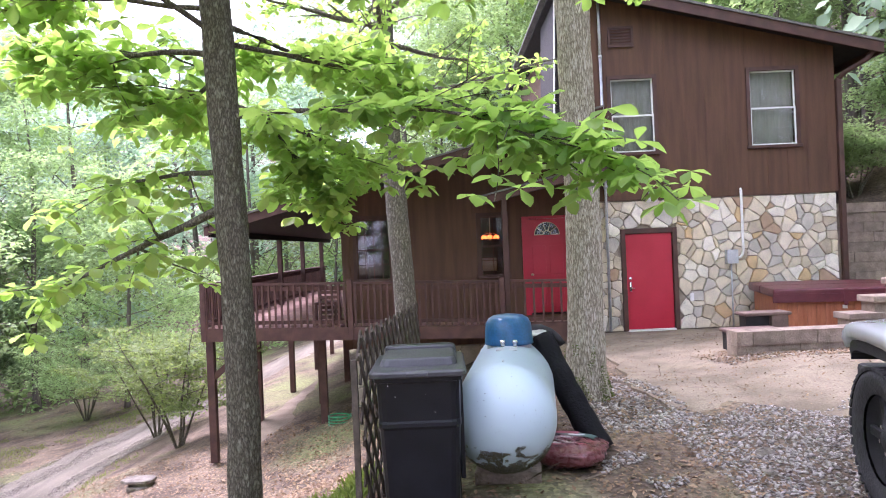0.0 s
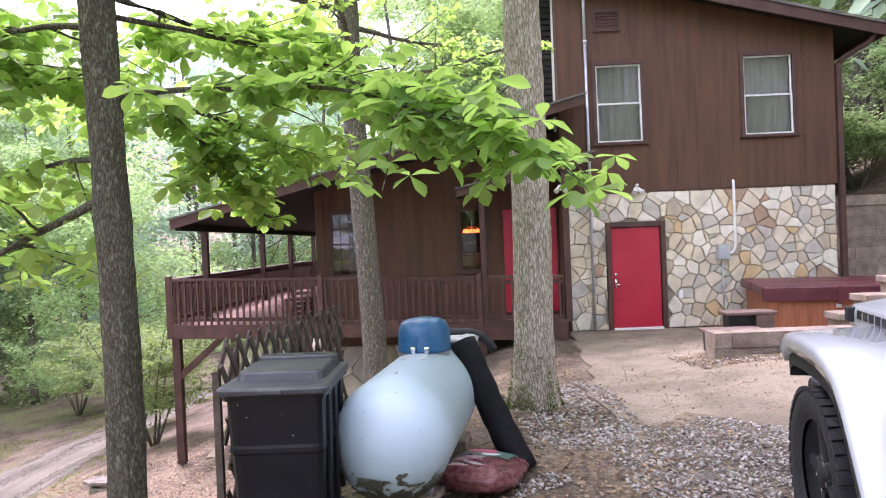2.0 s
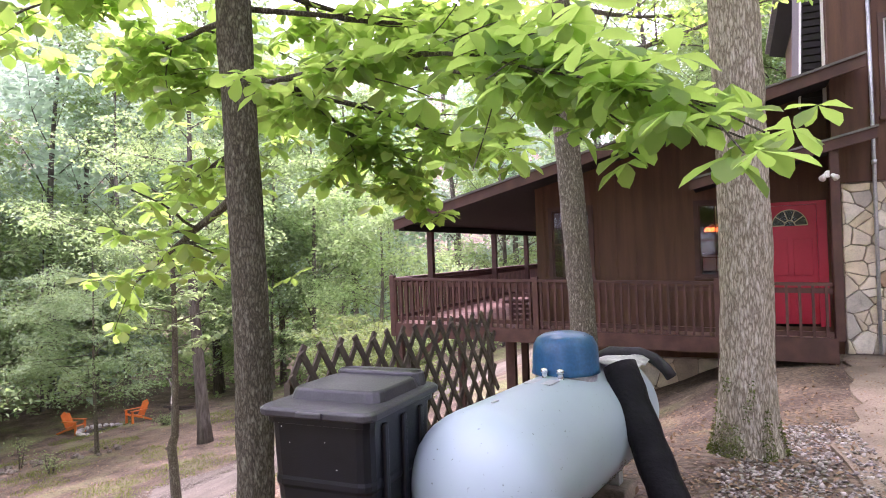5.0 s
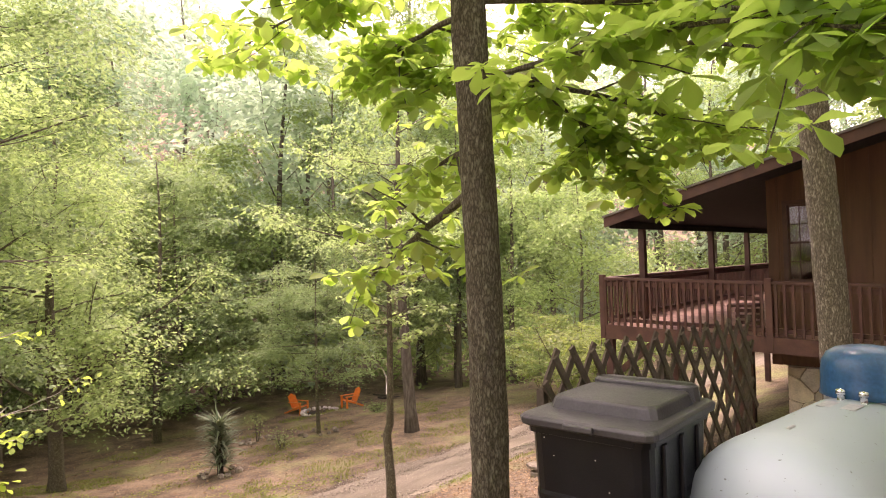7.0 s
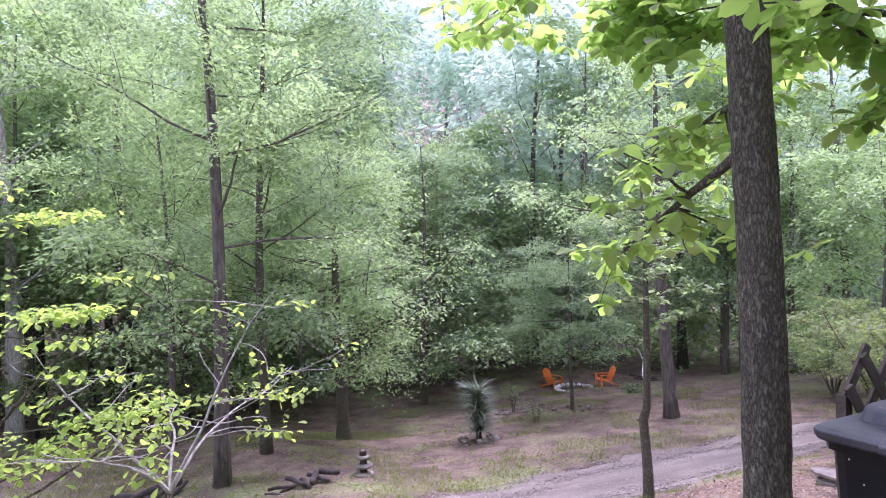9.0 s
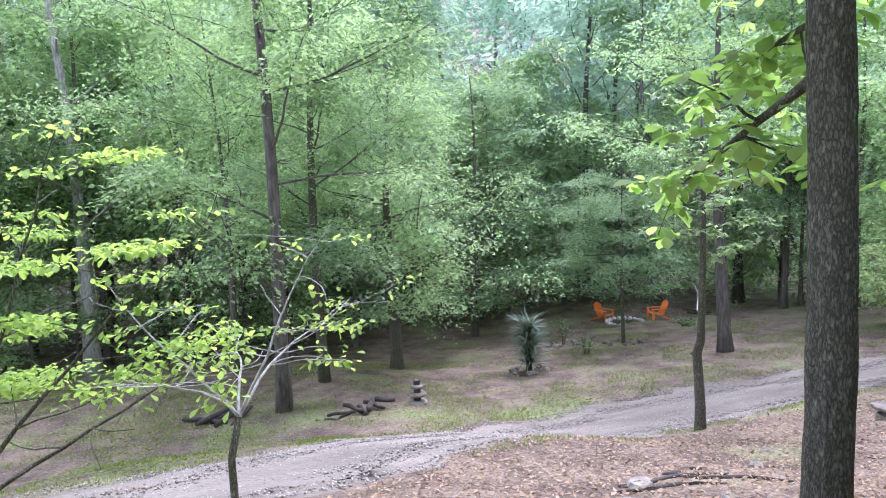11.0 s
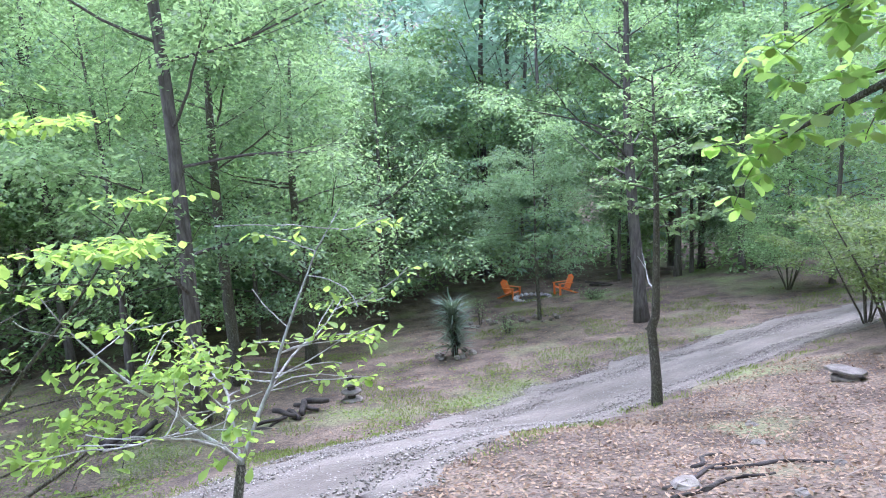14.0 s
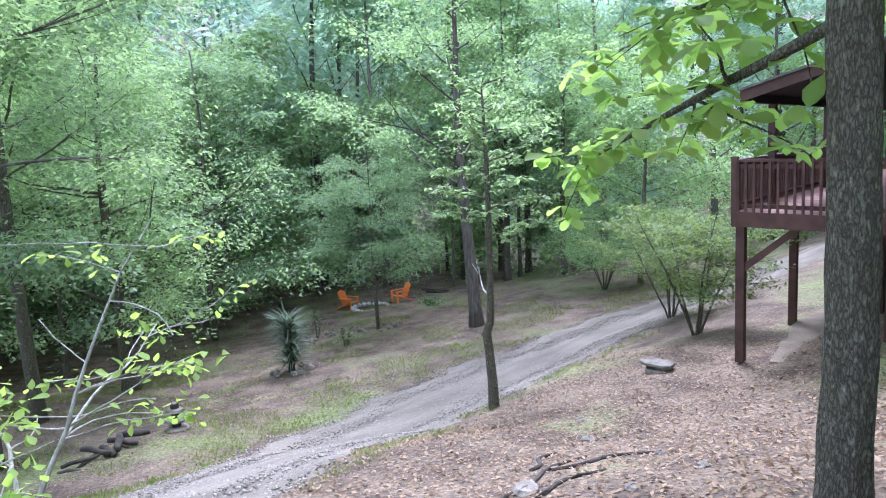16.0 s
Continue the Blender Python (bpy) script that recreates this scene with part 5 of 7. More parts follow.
def dogwood(x, y, fork, label, seed, boughs, leaf_count, size, bark, r=0.032, wide=0.12, bare=-1):
    """A small tree: bent trunk to a fork, pale crooked boughs, bright leaves in level sprays at their ends."""
    rnd, rng = random.Random(seed), np.random.default_rng(seed)
    z0 = ground_z(x, y) - 0.1
    ob = thing("dogwood_tree", (x, y, z0), label, "tree")
    s, bag = Shape(), []
    fx, fy, fz = fork[0] - x, fork[1] - y, fork[2] - z0
    s.tube([(0, 0, -0.1), (fx * 0.25, fy * 0.3 + 0.03, fz * 0.35), (fx * 0.6, fy * 0.6 - 0.02, fz * 0.7), (fx, fy, fz)], [r * 1.2, r * 1.05, r, r * 0.9], 12)
    part("trunk", s, BARK_DARK, ob, "", True)
    s = Shape()
    for num, (way, ln) in enumerate(boughs):
        lp, lr = grow((fx, fy, fz), way, ln, r * 0.5, rnd, 0.34, 0.0, 10)
        s.tube(lp, lr, 7, False)
        for q in range(9):
            j = rnd.randint(3, 9)
            a = rnd.uniform(0, 6.28)
            bp, br = grow(lp[j], (math.cos(a), math.sin(a), rnd.uniform(-0.05, 0.35)), ln * rnd.uniform(0.2, 0.42), lr[j] * 0.55, rnd, 0.4, 0.01, 6)
            s.tube(bp, br, 5, False)
            if rnd.random() < 0.75 and num != bare:
                bag += bp[4:] + bp[5:]
        if num != bare:
            bag += lp[8:]
    part("bough", s, bark, ob, "pale lichened bough", True)
    base = np.array([tuple(p) for p in bag])
    pick = base[rng.integers(0, len(base), leaf_count)]
    pts = pick + rng.normal(0, 1, (leaf_count, 3)) * np.array([wide, wide, 0.02])
    part("crown", leaf_mesh("crown", pts, size * rng.uniform(0.6, 1.2, leaf_count), LEAF_BIG, rng, 0.3, 0.3), LEAF_BRIGHT, ob)
    return ob


dogwood(-4.62, 1.95, (-4.72, 2.12, -0.12), "small dogwood with pale crooked boughs and bright yellow-green leaves", 31, [((-0.4, 0.75, 0.7), 1.85), ((-0.2, 0.55, 1.1), 1.8), ((-0.5, -0.4, 0.95), 1.6), ((-0.8, 0.2, 0.75), 1.5), ((0.2, -0.6, 0.95), 1.2)], 520, 0.082, BARK_PALE, 0.032, 0.09)
dogwood(-5.3, -0.2, (-5.35, -0.15, -0.9), "dogwood with dark forked stems and tiers of bright leaves", 34, [((-0.3, 0.75, 0.5), 2.6), ((-0.1, 0.2, 1.0), 3.4), ((-0.5, -0.2, 0.9), 3.4), ((-0.3, 0.5, 0.9), 3.2), ((0.1, -0.5, 1.0), 3.0)], 5200, 0.082, BARK_DARK, 0.05, 0.17, 0)
shrub("witch_hazel", -6.2, 14.9, "open multi-stemmed bush with small olive leaves beside the deck", 3.2, 5, LEAF_OLIVE, BARK_DARK, 41, 1.8, 9000, 0.085, radius=0.04, tiers=0.13, low=0.12)
shrub("witch_hazel", -8.0, 17.8, "tall airy bush with small olive leaves by the drive", 3.6, 5, LEAF_OLIVE, BARK_DARK, 42, 2.1, 10000, 0.09, tiers=0.14, low=0.12)
shrub("laurel_bush", -13.6, 24.5, "wide green bush on the far verge of the drive", 3.8, 8, LEAF_FOREST, BARK_DARK, 43, 2.8, 13000, 0.10, low=0.1)
shrub("hillside_bush", 9.6, 15.2, "bright green leafy bush above the retaining wall", 2.0, 7, LEAF_FOREST, BARK_DARK, 45, 1.6, 9000, 0.10, low=0.05)
shrub("hillside_bush", 11.6, 16.0, "bright green leafy bush above the retaining wall", 2.4, 7, LEAF_FOREST, BARK_DARK, 46, 1.9, 9000, 0.11, low=0.05)
shrub("hillside_bush", 8.9, 16.6, "leafy green bush on the bank behind the house", 2.8, 7, LEAF_FOREST, BARK_DARK, 47, 1.6, 4500, 0.11, low=0.05)
for i, (x, y) in enumerate(((10.5, 20), (12.5, 19), (14, 22), (11.5, 25), (15, 18), (16.5, 24), (9.5, 28), (13.5, 29))):
    plant(kinds[i % 4], x, y, 1.0)

# slim crooked sapling on the lower bank
z0 = ground_z(-8.43, 10.58)
sap = thing("sapling", (-8.43, 10.58, z0), "slim crooked dark sapling at the edge of the drive", "tree")
s = Shape()
s.tube([(0, 0, -0.3), (0.05, 0.02, 0.0), (0.04, 0.03, 0.5), (-0.02, 0.05, 1.05), (-0.07, 0.06, 1.45), (0.03, 0.06, 1.7), (0.08, 0.05, 2.6), (0.10, 0.06, 3.6), (0.12, 0.05, 4.6), (0.10, 0.03, 6.0)], [0.14, 0.11, 0.095, 0.088, 0.085, 0.075, 0.062, 0.052, 0.04, 0.015], 16, True, 0.08)
s.tube([(-0.07, 0.06, 1.40), (-0.14, 0.02, 1.44), (-0.17, 0.0, 1.43)], [0.045, 0.035, 0.02], 8)
part("trunk", s, BARK_DARK, sap, "", True)
rnd, bag, s = random.Random(13), [], Shape()
for k in range(16):
    a = k * 2.4
    leafy_branch(s, (0.10, 0.05, 3.3 + 0.17 * k), (math.cos(a), math.sin(a), 0.35), rnd.uniform(0.8, 1.5), 0.018, rnd, bag, 4, 0, 0.25, 4, 0.5)
part("limb", s, BARK_DARK, sap)
hang_leaves(sap, bag, 0.13, LEAF_FOREST, 14, LEAF4)
s = Shape()
rnd = random.Random(15)
lp, lr = grow((0.05, 0.05, 2.15), (-0.75, 0.55, 0.15), 1.9, 0.018, rnd, 0.3, -0.02, 9)
s.tube(lp, lr, 6, False)
for j in (4, 6, 7):
    bp, br = grow(lp[j], (-0.4, 0.2, 0.6), 0.35, 0.008, rnd, 0.4, 0, 4)
    s.tube(bp, br, 5, False)
part("dead_branch", s, BARK_PALE, sap, "bare pale dead branch")

# ---- the black bin ----
bin_ = thing("wheelie_bin", (-0.172, 3.93, ground_z(-0.2, 3.93) - 0.03), "black plastic wheeled rubbish bin with a dark grey lid", "bin")


def bin_ring(z, w, d, back=0.0):
    r, out = 0.055, []
    for cx, cy, a0 in ((w - r, d - r, 0), (-w + r, d - r, 90), (-w + r, -d + r, 180), (w - r, -d + r, 270)):
        for k in range(4):
            a = radians(a0 + k * 30)
            out.append((cx + r * math.cos(a), cy + r * math.sin(a) + back, z))
    return out


def loft(rings, close_top=False, close_bottom=True):
    s, n = Shape(), len(rings[0])
    for r in rings:
        s.v += r
    for i in range(len(rings) - 1):
        s.f += [(i * n + j, i * n + (j + 1) % n, (i + 1) * n + (j + 1) % n, (i + 1) * n + j) for j in range(n)]
    if close_bottom:
        s.f.append(tuple(range(n))[::-1])
    if close_top:
        s.f.append(tuple(range((len(rings) - 1) * n, len(rings) * n)))
    return s


part("body", loft([bin_ring(0.04, 0.203, 0.242), bin_ring(0.06, 0.208, 0.247), bin_ring(0.62, 0.230, 0.277), bin_ring(0.635, 0.236, 0.283), bin_ring(0.655, 0.236, 0.283), bin_ring(0.67, 0.233, 0.280), bin_ring(0.885, 0.238, 0.290), bin_ring(0.89, 0.25, 0.305), bin_ring(0.925, 0.252, 0.307)], True), BLACK_PLASTIC, bin_)
part("lid_rim", loft([bin_ring(0.915, 0.262, 0.318), bin_ring(0.922, 0.272, 0.328), bin_ring(0.945, 0.274, 0.33), bin_ring(0.955, 0.262, 0.318), bin_ring(0.958, 0.225, 0.275)], True), GREY_PLASTIC, bin_, "dark grey lid rim", False, 0.004)
part("lid", loft([bin_ring(0.955, 0.228, 0.20, 0.02), bin_ring(0.995, 0.215, 0.187, 0.02), bin_ring(1.003, 0.205, 0.177, 0.02)], True), GREY_PLASTIC, bin_, "dark grey raised lid panel", False, 0.004)
part("lid_step", loft([bin_ring(0.955, 0.23, 0.058, 0.235), bin_ring(1.012, 0.222, 0.055, 0.235), bin_ring(1.02, 0.212, 0.05, 0.235)], True), GREY_PLASTIC, bin_, "", False, 0.004)
for xx in (-0.12, 0.12):
    part("hinge", Shape().tube([(xx - 0.04, 0.33, 0.945), (xx + 0.04, 0.33, 0.945)], [0.02, 0.02], 10), BLACK_PLASTIC, bin_)
part("handle_bar", Shape().tube([(-0.2, 0.35, 0.91), (0.2, 0.35, 0.91)], [0.014, 0.014], 10), BLACK_PLASTIC, bin_, "", True)
part("lid_grip", Shape().box(-0.06, 0.06, -0.345, -0.325, 0.925, 0.948), GREY_PLASTIC, bin_, "", False, 0.006)
for yy in (-0.16, 0.0, 0.16):
    part("side_rib", Shape().box(0.222, 0.250, yy - 0.018, yy + 0.018, 0.30, 0.885), BLACK_PLASTIC, bin_, "", False, 0.008)
for xx in (-0.2, 0.2):
    part("wheel", Shape().lathe([(0.02, -0.025), (0.085, -0.025), (0.1, -0.015), (0.1, 0.015), (0.085, 0.025), (0.02, 0.025)], 20, pose(xx, 0.22, 0.115, 0, 90, 0)), RUBBER, bin_)
rnd = random.Random(2)
for k in range(4):
    z = rnd.uniform(0.7, 0.88)
    part("scuff", Shape().lathe([(0.0, -0.002), (rnd.uniform(0.0015, 0.003), 0.0)], 7, pose(rnd.uniform(-0.19, 0.19), -0.262 - (z - 0.06) * 0.034 - 0.0015, z, 90)), WHITE, bin_)

# ---- propane tank ----
AX = Vector((0.30, 2.0, 0)).normalized()
tank = thing("propane_tank", (0.46, 4.95, 0.25), "white steel propane tank with a blue dome and mossy underside", "tank", "", "", -math.degrees(math.atan2(AX.x, AX.y)))
R, HL = 0.333, 0.80
prof = []
for i in range(9):
    a = math.pi / 2 * i / 8
    prof.append((max(0.001, R * math.sin(a)), -HL - 0.27 * math.cos(a)))
prof += [(R * 1.004, -HL + 0.05), (R * 1.004, -HL + 0.06), (R, -HL + 0.07), (R, HL - 0.05)]
for i in range(9):
    a = math.pi / 2 * i / 8
    prof.append((max(0.001, R * math.cos(a)), HL + 0.27 * math.sin(a)))
part("shell", Shape().lathe(prof, 56, pose(0, -0.03, 0.502, -90)), STEEL_WHITE, tank, "", True)
dome = [(0.0, 0.205), (0.07, 0.203), (0.12, 0.193), (0.155, 0.172), (0.175, 0.135), (0.182, 0.08), (0.185, 0.0), (0.19, -0.02), (0.183, -0.022)]
part("dome", Shape().lathe(dome, 40, pose(0.0, 0.15, 0.85)), BLUE, tank, "glossy blue plastic valve dome", True)
part("collar", Shape().lathe([(0.17, 0.85), (0.172, 0.76), (0.16, 0.76)], 32, pose(0, 0.15, 0)), GALV, tank)
for dx in (-0.035, 0.055):
    part("valve", Shape().lathe([(0, 0.045), (0.02, 0.04), (0.022, 0.02), (0.015, 0.018), (0.016, -0.01), (0.022, -0.02)], 12, pose(dx, -0.06, 0.84)), CHROME, tank, "chrome valve", True)
part("lifting_lug", Shape().box(-0.007, 0.007, -0.72, -0.66, 0.79, 0.842), GALV, tank, "", False, 0.005)
part("lifting_lug", Shape().box(-0.012, 0.012, 0.62, 0.71, 0.80, 0.86), GALV, tank, "", False, 0.005)
part("data_plate", Shape().box(-0.075, 0.075, -0.24, -0.12, 0.829, 0.834), GALV, tank, "small metal data plate")
for yy in (-0.55, 0.55):
    part("foot", Shape().box(-0.16, 0.16, yy - 0.04, yy + 0.04, 0.10, 0.27), GALV, tank, "", False, 0.006)
    part("foot_block", Shape().box(-0.22, 0.22, yy - 0.12, yy + 0.12, -0.06, 0.10), BLOCK, tank, "concrete block", False, 0.012)
for k in range(4):
    part("label_bar", Shape().box(0.3135, 0.3165, 0.28, 0.42 - 0.03 * k, 0.60 - 0.03 * k, 0.612 - 0.03 * k), BLUE, tank)
moss_rng = np.random.default_rng(12)
mp_ = []
while len(mp_) < 20000:
    a = moss_rng.normal(math.pi, 0.7)
    b = moss_rng.uniform(0.45, 1.57)
    yy = -HL - 0.27 * math.cos(b) if moss_rng.random() < 0.75 else moss_rng.uniform(-HL, HL)
    rr = R * math.sin(b) if yy < -HL else R
    x, z = rr * math.sin(a), rr * math.cos(a)
    w = noise.noise((x * 11, yy * 11, z * 11)) + 0.7 * noise.noise((x * 30, yy * 30, z * 30)) + (-z / R - 0.50) * 2.1
    if z < -0.30 * R and w > 0.05:
        mp_.append((x * 1.005, yy * 1.003 - 0.03, 0.502 + z * 1.005))
MOSS = leaf_mat("moss_stain", (0.045, 0.045, 0.030), (0.15, 0.14, 0.085), (0.1, 0.12, 0.04), 0.1)
tagged(part("moss", leaf_mesh("moss", mp_, moss_rng.uniform(0.004, 0.013, len(mp_)), LEAF4, moss_rng, 0.0, 1.4), MOSS, tank, "dark green moss stain"), kind="stuff")
# folded tarp and hose lying on the tank's back
tarp = thing("tarp", (0.70, 5.44, 1.085), "crumpled pale tarp and dark hose lying on the tank", "tarp", "", "", -9)
s = Shape()
for j in range(9):
    for i in range(9):
        u, v = i / 8 - 0.5, j / 8 - 0.5
        s.v.append((u * 0.30, v * 0.34, 0.025 - 1.6 * (u * 0.30) ** 2 + 0.018 * noise.noise((u * 7, v * 7, 2)) + 0.01 * math.sin(v * 14)))
s.f = [(j * 9 + i, j * 9 + i + 1, j * 9 + i + 10, j * 9 + i + 9) for j in range(8) for i in range(8)]
sheet = part("sheet", s, mat("grey_tarp", (0.34, 0.35, 0.33), (0.50, 0.51, 0.48), 9, 0.6, 0.3), tarp, "", True)
so = sheet.modifiers.new("thick", "SOLIDIFY")
so.thickness = 0.006
part("hose", Shape().tube([(-0.20, 0.05, -0.03), (-0.08, 0.14, 0.035), (0.08, 0.2, 0.03), (0.16, 0.24, -0.01), (0.22, 0.26, -0.07), (0.25, 0.27, -0.12)], [0.035] * 6, 12), RUBBER, tarp, "black corrugated hose", True)

# roll of black landscape fabric leaning on the tank
roll = thing("fabric_roll", (1.08, 4.95, 0.28), "roll of black landscape fabric leaning against the tank", "fabric roll")
s = Shape()
p0, p1 = Vector((0.04, -0.06, 0.0)), Vector((-0.33, 0.30, 0.82))
pts = [p0.lerp(p1, i / 14) + Vector((0, 0, -0.03 * math.sin(math.pi * i / 14))) for i in range(15)]
s.tube(pts, [0.102 - 0.006 * i / 14 + 0.004 * math.sin(i * 2.2) for i in range(15)], 22, True, 0.05, 3)
part("cloth", s, FABRIC, roll, "", True)
s = Shape()
ax = (p1 - p0).normalized()
ra, rb = ax.orthogonal().normalized(), ax.cross(ax.orthogonal().normalized())
s.tube([p1 + ax * 0.004 + (ra * math.cos(t * 0.55) + rb * math.sin(t * 0.55)) * (0.012 + 0.0016 * t) for t in range(34)], [0.003] * 34, 5)
part("rolled_end", s, RUBBER, roll)

# bag of mulch on the ground
bag_ob = thing("mulch_bag", (0.84, 4.66, 0.27), "plum-red plastic bag of mulch slumped against the tank", "bag", "", "", -22)
BAGPLASTIC = mat("plum_plastic", (0.10, 0.028, 0.030), (0.16, 0.052, 0.050), 6, 0.28, 0.5, fine=30)
s = Shape()
nu, nv = 30, 22
for j in range(nv + 1):
    for i in range(nu):
        a, b = 2 * math.pi * i / nu, math.pi * (j / nv - 0.5)
        cx, cy = math.copysign(abs(math.cos(a)) ** 0.55, math.cos(a)), math.copysign(abs(math.sin(a)) ** 0.55, math.sin(a))
        q = Vector((cx * math.cos(b) ** 0.7 if abs(b) < 1.57 else 0, cy * math.cos(b) ** 0.7 if abs(b) < 1.57 else 0, math.sin(b)))
        w = 1 + 0.10 * noise.noise(q * 2.3) + 0.05 * noise.noise(q * 6)
        s.v.append((q.x * 0.25 * w, q.y * 0.31 * w, 0.09 + max(-0.10, q.z * 0.10 * w) - 0.03 * q.y))
s.f = [(j * nu + i, j * nu + (i + 1) % nu, (j + 1) * nu + (i + 1) % nu, (j + 1) * nu + i) for j in range(nv) for i in range(nu)]
part("sack", s, BAGPLASTIC, bag_ob, "", True)
LAB = [WHITE, MAROON, plain("label_pink", (0.45, 0.10, 0.15), 0.4), plain("label_teal", (0.07, 0.13, 0.11), 0.4)]


def sack_patch(u0, u1, v0, v1, lift, material, nu=8, nv=4):
    """A printed patch that lies on the sack's bulging upper side."""
    s = Shape()
    for layer in (lift, 0.0):
        for j in range(nv + 1):
            for i in range(nu + 1):
                u, v = u0 + (u1 - u0) * i / nu, v0 + (v1 - v0) * j / nv
                d = Vector((u / 0.25, v / 0.31, 0))
                q = Vector((d.x, d.y, math.sqrt(max(0.05, 1 - abs(d.x) ** 3.2 - abs(d.y) ** 3.2))))
                w = 1 + 0.10 * noise.noise(q * 2.3) + 0.05 * noise.noise(q * 6)
                s.v.append((u, v, 0.09 + q.z ** 0.8 * 0.10 * w - 0.03 * q.y + layer))
    k, m = nu + 1, (nu + 1) * (nv + 1)
    for j in range(nv):
        for i in range(nu):
            c = j * k + i
            s.f += [(c, c + 1, c + k + 1, c + k), (m + c + k, m + c + k + 1, m + c + 1, m + c)]
    return part("print_patch", s, material, bag_ob, "", True)


sack_patch(-0.17, 0.17, 0.02, 0.22, 0.004, LAB[3])
sack_patch(-0.15, 0.04, 0.10, 0.20, 0.007, LAB[2])
sack_patch(-0.02, 0.10, 0.04, 0.09, 0.007, LAB[0])
rnd = random.Random(8)
for k in range(16):
    u, v = rnd.uniform(-0.11, 0.11), -0.22 + 0.014 * k
    ln = rnd.uniform(0.03, 0.08)
    sack_patch(u - ln, u + ln, v, v + 0.006, 0.004, LAB[0] if k % 3 else LAB[2], 5, 1)

# ---- expanding lattice behind the bin ----
lat = thing("lattice_fence", (-0.55, 3.98, 0.0), "weathered dark expanding wooden lattice fence", "fence")
L0, L1 = Vector((0, 0, 0)), Vector((0.30, 2.02, 0))
dirn, ln = (L1 - L0).normalized(), (L1 - L0).length
nrm = Vector((dirn.y, -dirn.x, 0))
ang = math.degrees(math.atan2(dirn.y, dirn.x))
step, top, foot = 0.135, 1.30, -0.12
for fam, off in ((1, 0.0), (-1, 0.013)):
    k = -9
    while k * step < ln + 1.3:
        a = k * step
        pts = []
        for z in np.linspace(foot, top + 0.03 * ((k % 2) == 0), 12):
            d = a + fam * (z - foot) * 0.62 + (0 if fam > 0 else 0.55)
            if 0 <= d <= ln:
                pts.append((d, z))
        if len(pts) > 1:
            (d0, z0), (d1, z1) = pts[0], pts[-1]
            s = Shape()
            mid = L0 + dirn * ((d0 + d1) / 2) + nrm * off
            hl = math.hypot(d1 - d0, z1 - z0) / 2 + 0.02
            tilt = math.degrees(math.atan2(z1 - z0, d1 - d0))
            part("lath", Shape().box(-hl, hl, -0.006, 0.006, -0.016, 0.016), LATTICE, lat).matrix_basis = pose(mid.x, mid.y, (z0 + z1) / 2, 0, 0, ang) @ pose(0, 0, 0, 0, -tilt, 0)
        k += 1
for d in (0.02, 1.0, 2.0):
    p = L0 + dirn * d - nrm * 0.03
    part("stake", Shape().box(p.x - 0.018, p.x + 0.018, p.y - 0.018, p.y + 0.018, ground_z(p.x - 0.55, p.y + 3.98) - 0.3, 1.18), LATTICE, lat)

# ---- parked off-road car ----
car = thing("car", (2.33, 3.59, ground_z(2.4, 3.6)), "white off-road car with black wheels and flat flared fenders", "car", "", "", -13)
DARK_TRIM = mat("black_trim", (0.010, 0.010, 0.011), (0.018, 0.018, 0.02), 8, 0.6, 0.2, fine=150)


def car_wheel(x, y, side):
    """A knobbly off-road tyre on a black spoked rim; side -1 faces left."""
    w = part("wheel", Shape().lathe([(0.10, -0.06), (0.22, -0.05), (0.245, -0.10), (0.25, 0.10)], 36), DARK_TRIM, car, "black alloy wheel", True)
    w.matrix_basis = pose(x, y, 0.40, 0, 90, 0)
    part("tyre", Shape().lathe([(0.245, -0.115), (0.30, -0.135), (0.345, -0.142), (0.378, -0.128), (0.388, -0.09), (0.388, 0.09), (0.378, 0.128), (0.345, 0.142), (0.30, 0.135), (0.245, 0.115)], 56), RUBBER, w, "black all-terrain tyre", True)
    for k in range(42):
        a = 360 / 42 * k
        for zz, d in ((-0.105, 0), (-0.035, 6), (0.035, 0), (0.105, 6)):
            blk = Shape().box(-0.023, 0.023, -0.010, 0.010, -0.032, 0.032)
            part("tread_block", blk, RUBBER, w, "", False, 0.0).matrix_basis = pose(0, 0, 0, 0, 0, a + d) @ pose(0, 0.388, zz, 0, 6 if zz < 0 else -6, 0)
    for k in range(5):
        part("spoke", Shape().box(-0.028, 0.028, 0.03, 0.235, -0.085, -0.055), DARK_TRIM, w, "", False, 0.008).matrix_basis = pose(0, 0, 0, 0, 0, 72 * k)
    part("hub", Shape().lathe([(0.0, -0.10), (0.05, -0.10), (0.06, -0.06)], 18), DARK_TRIM, w, "", True)
    for k in range(5):
        part("wheel_nut", Shape().lathe([(0, -0.1), (0.012, -0.098), (0.012, -0.07)], 8, pose(0.075 * math.cos(k * 1.2566), 0.075 * math.sin(k * 1.2566), 0)), CHROME, w)
    part("brake_disc", Shape().lathe([(0.05, 0.02), (0.17, 0.02), (0.17, 0.035), (0.05, 0.035)], 28), GALV, w)
    if side > 0:
        w.matrix_basis = w.matrix_basis @ pose(0, 0, 0, 180, 0, 0)


for x, y, sd in ((0.14, 0.0, -1), (1.66, 0.0, 1), (0.14, -2.46, -1), (1.66, -2.46, 1)):
    car_wheel(x, y, sd)


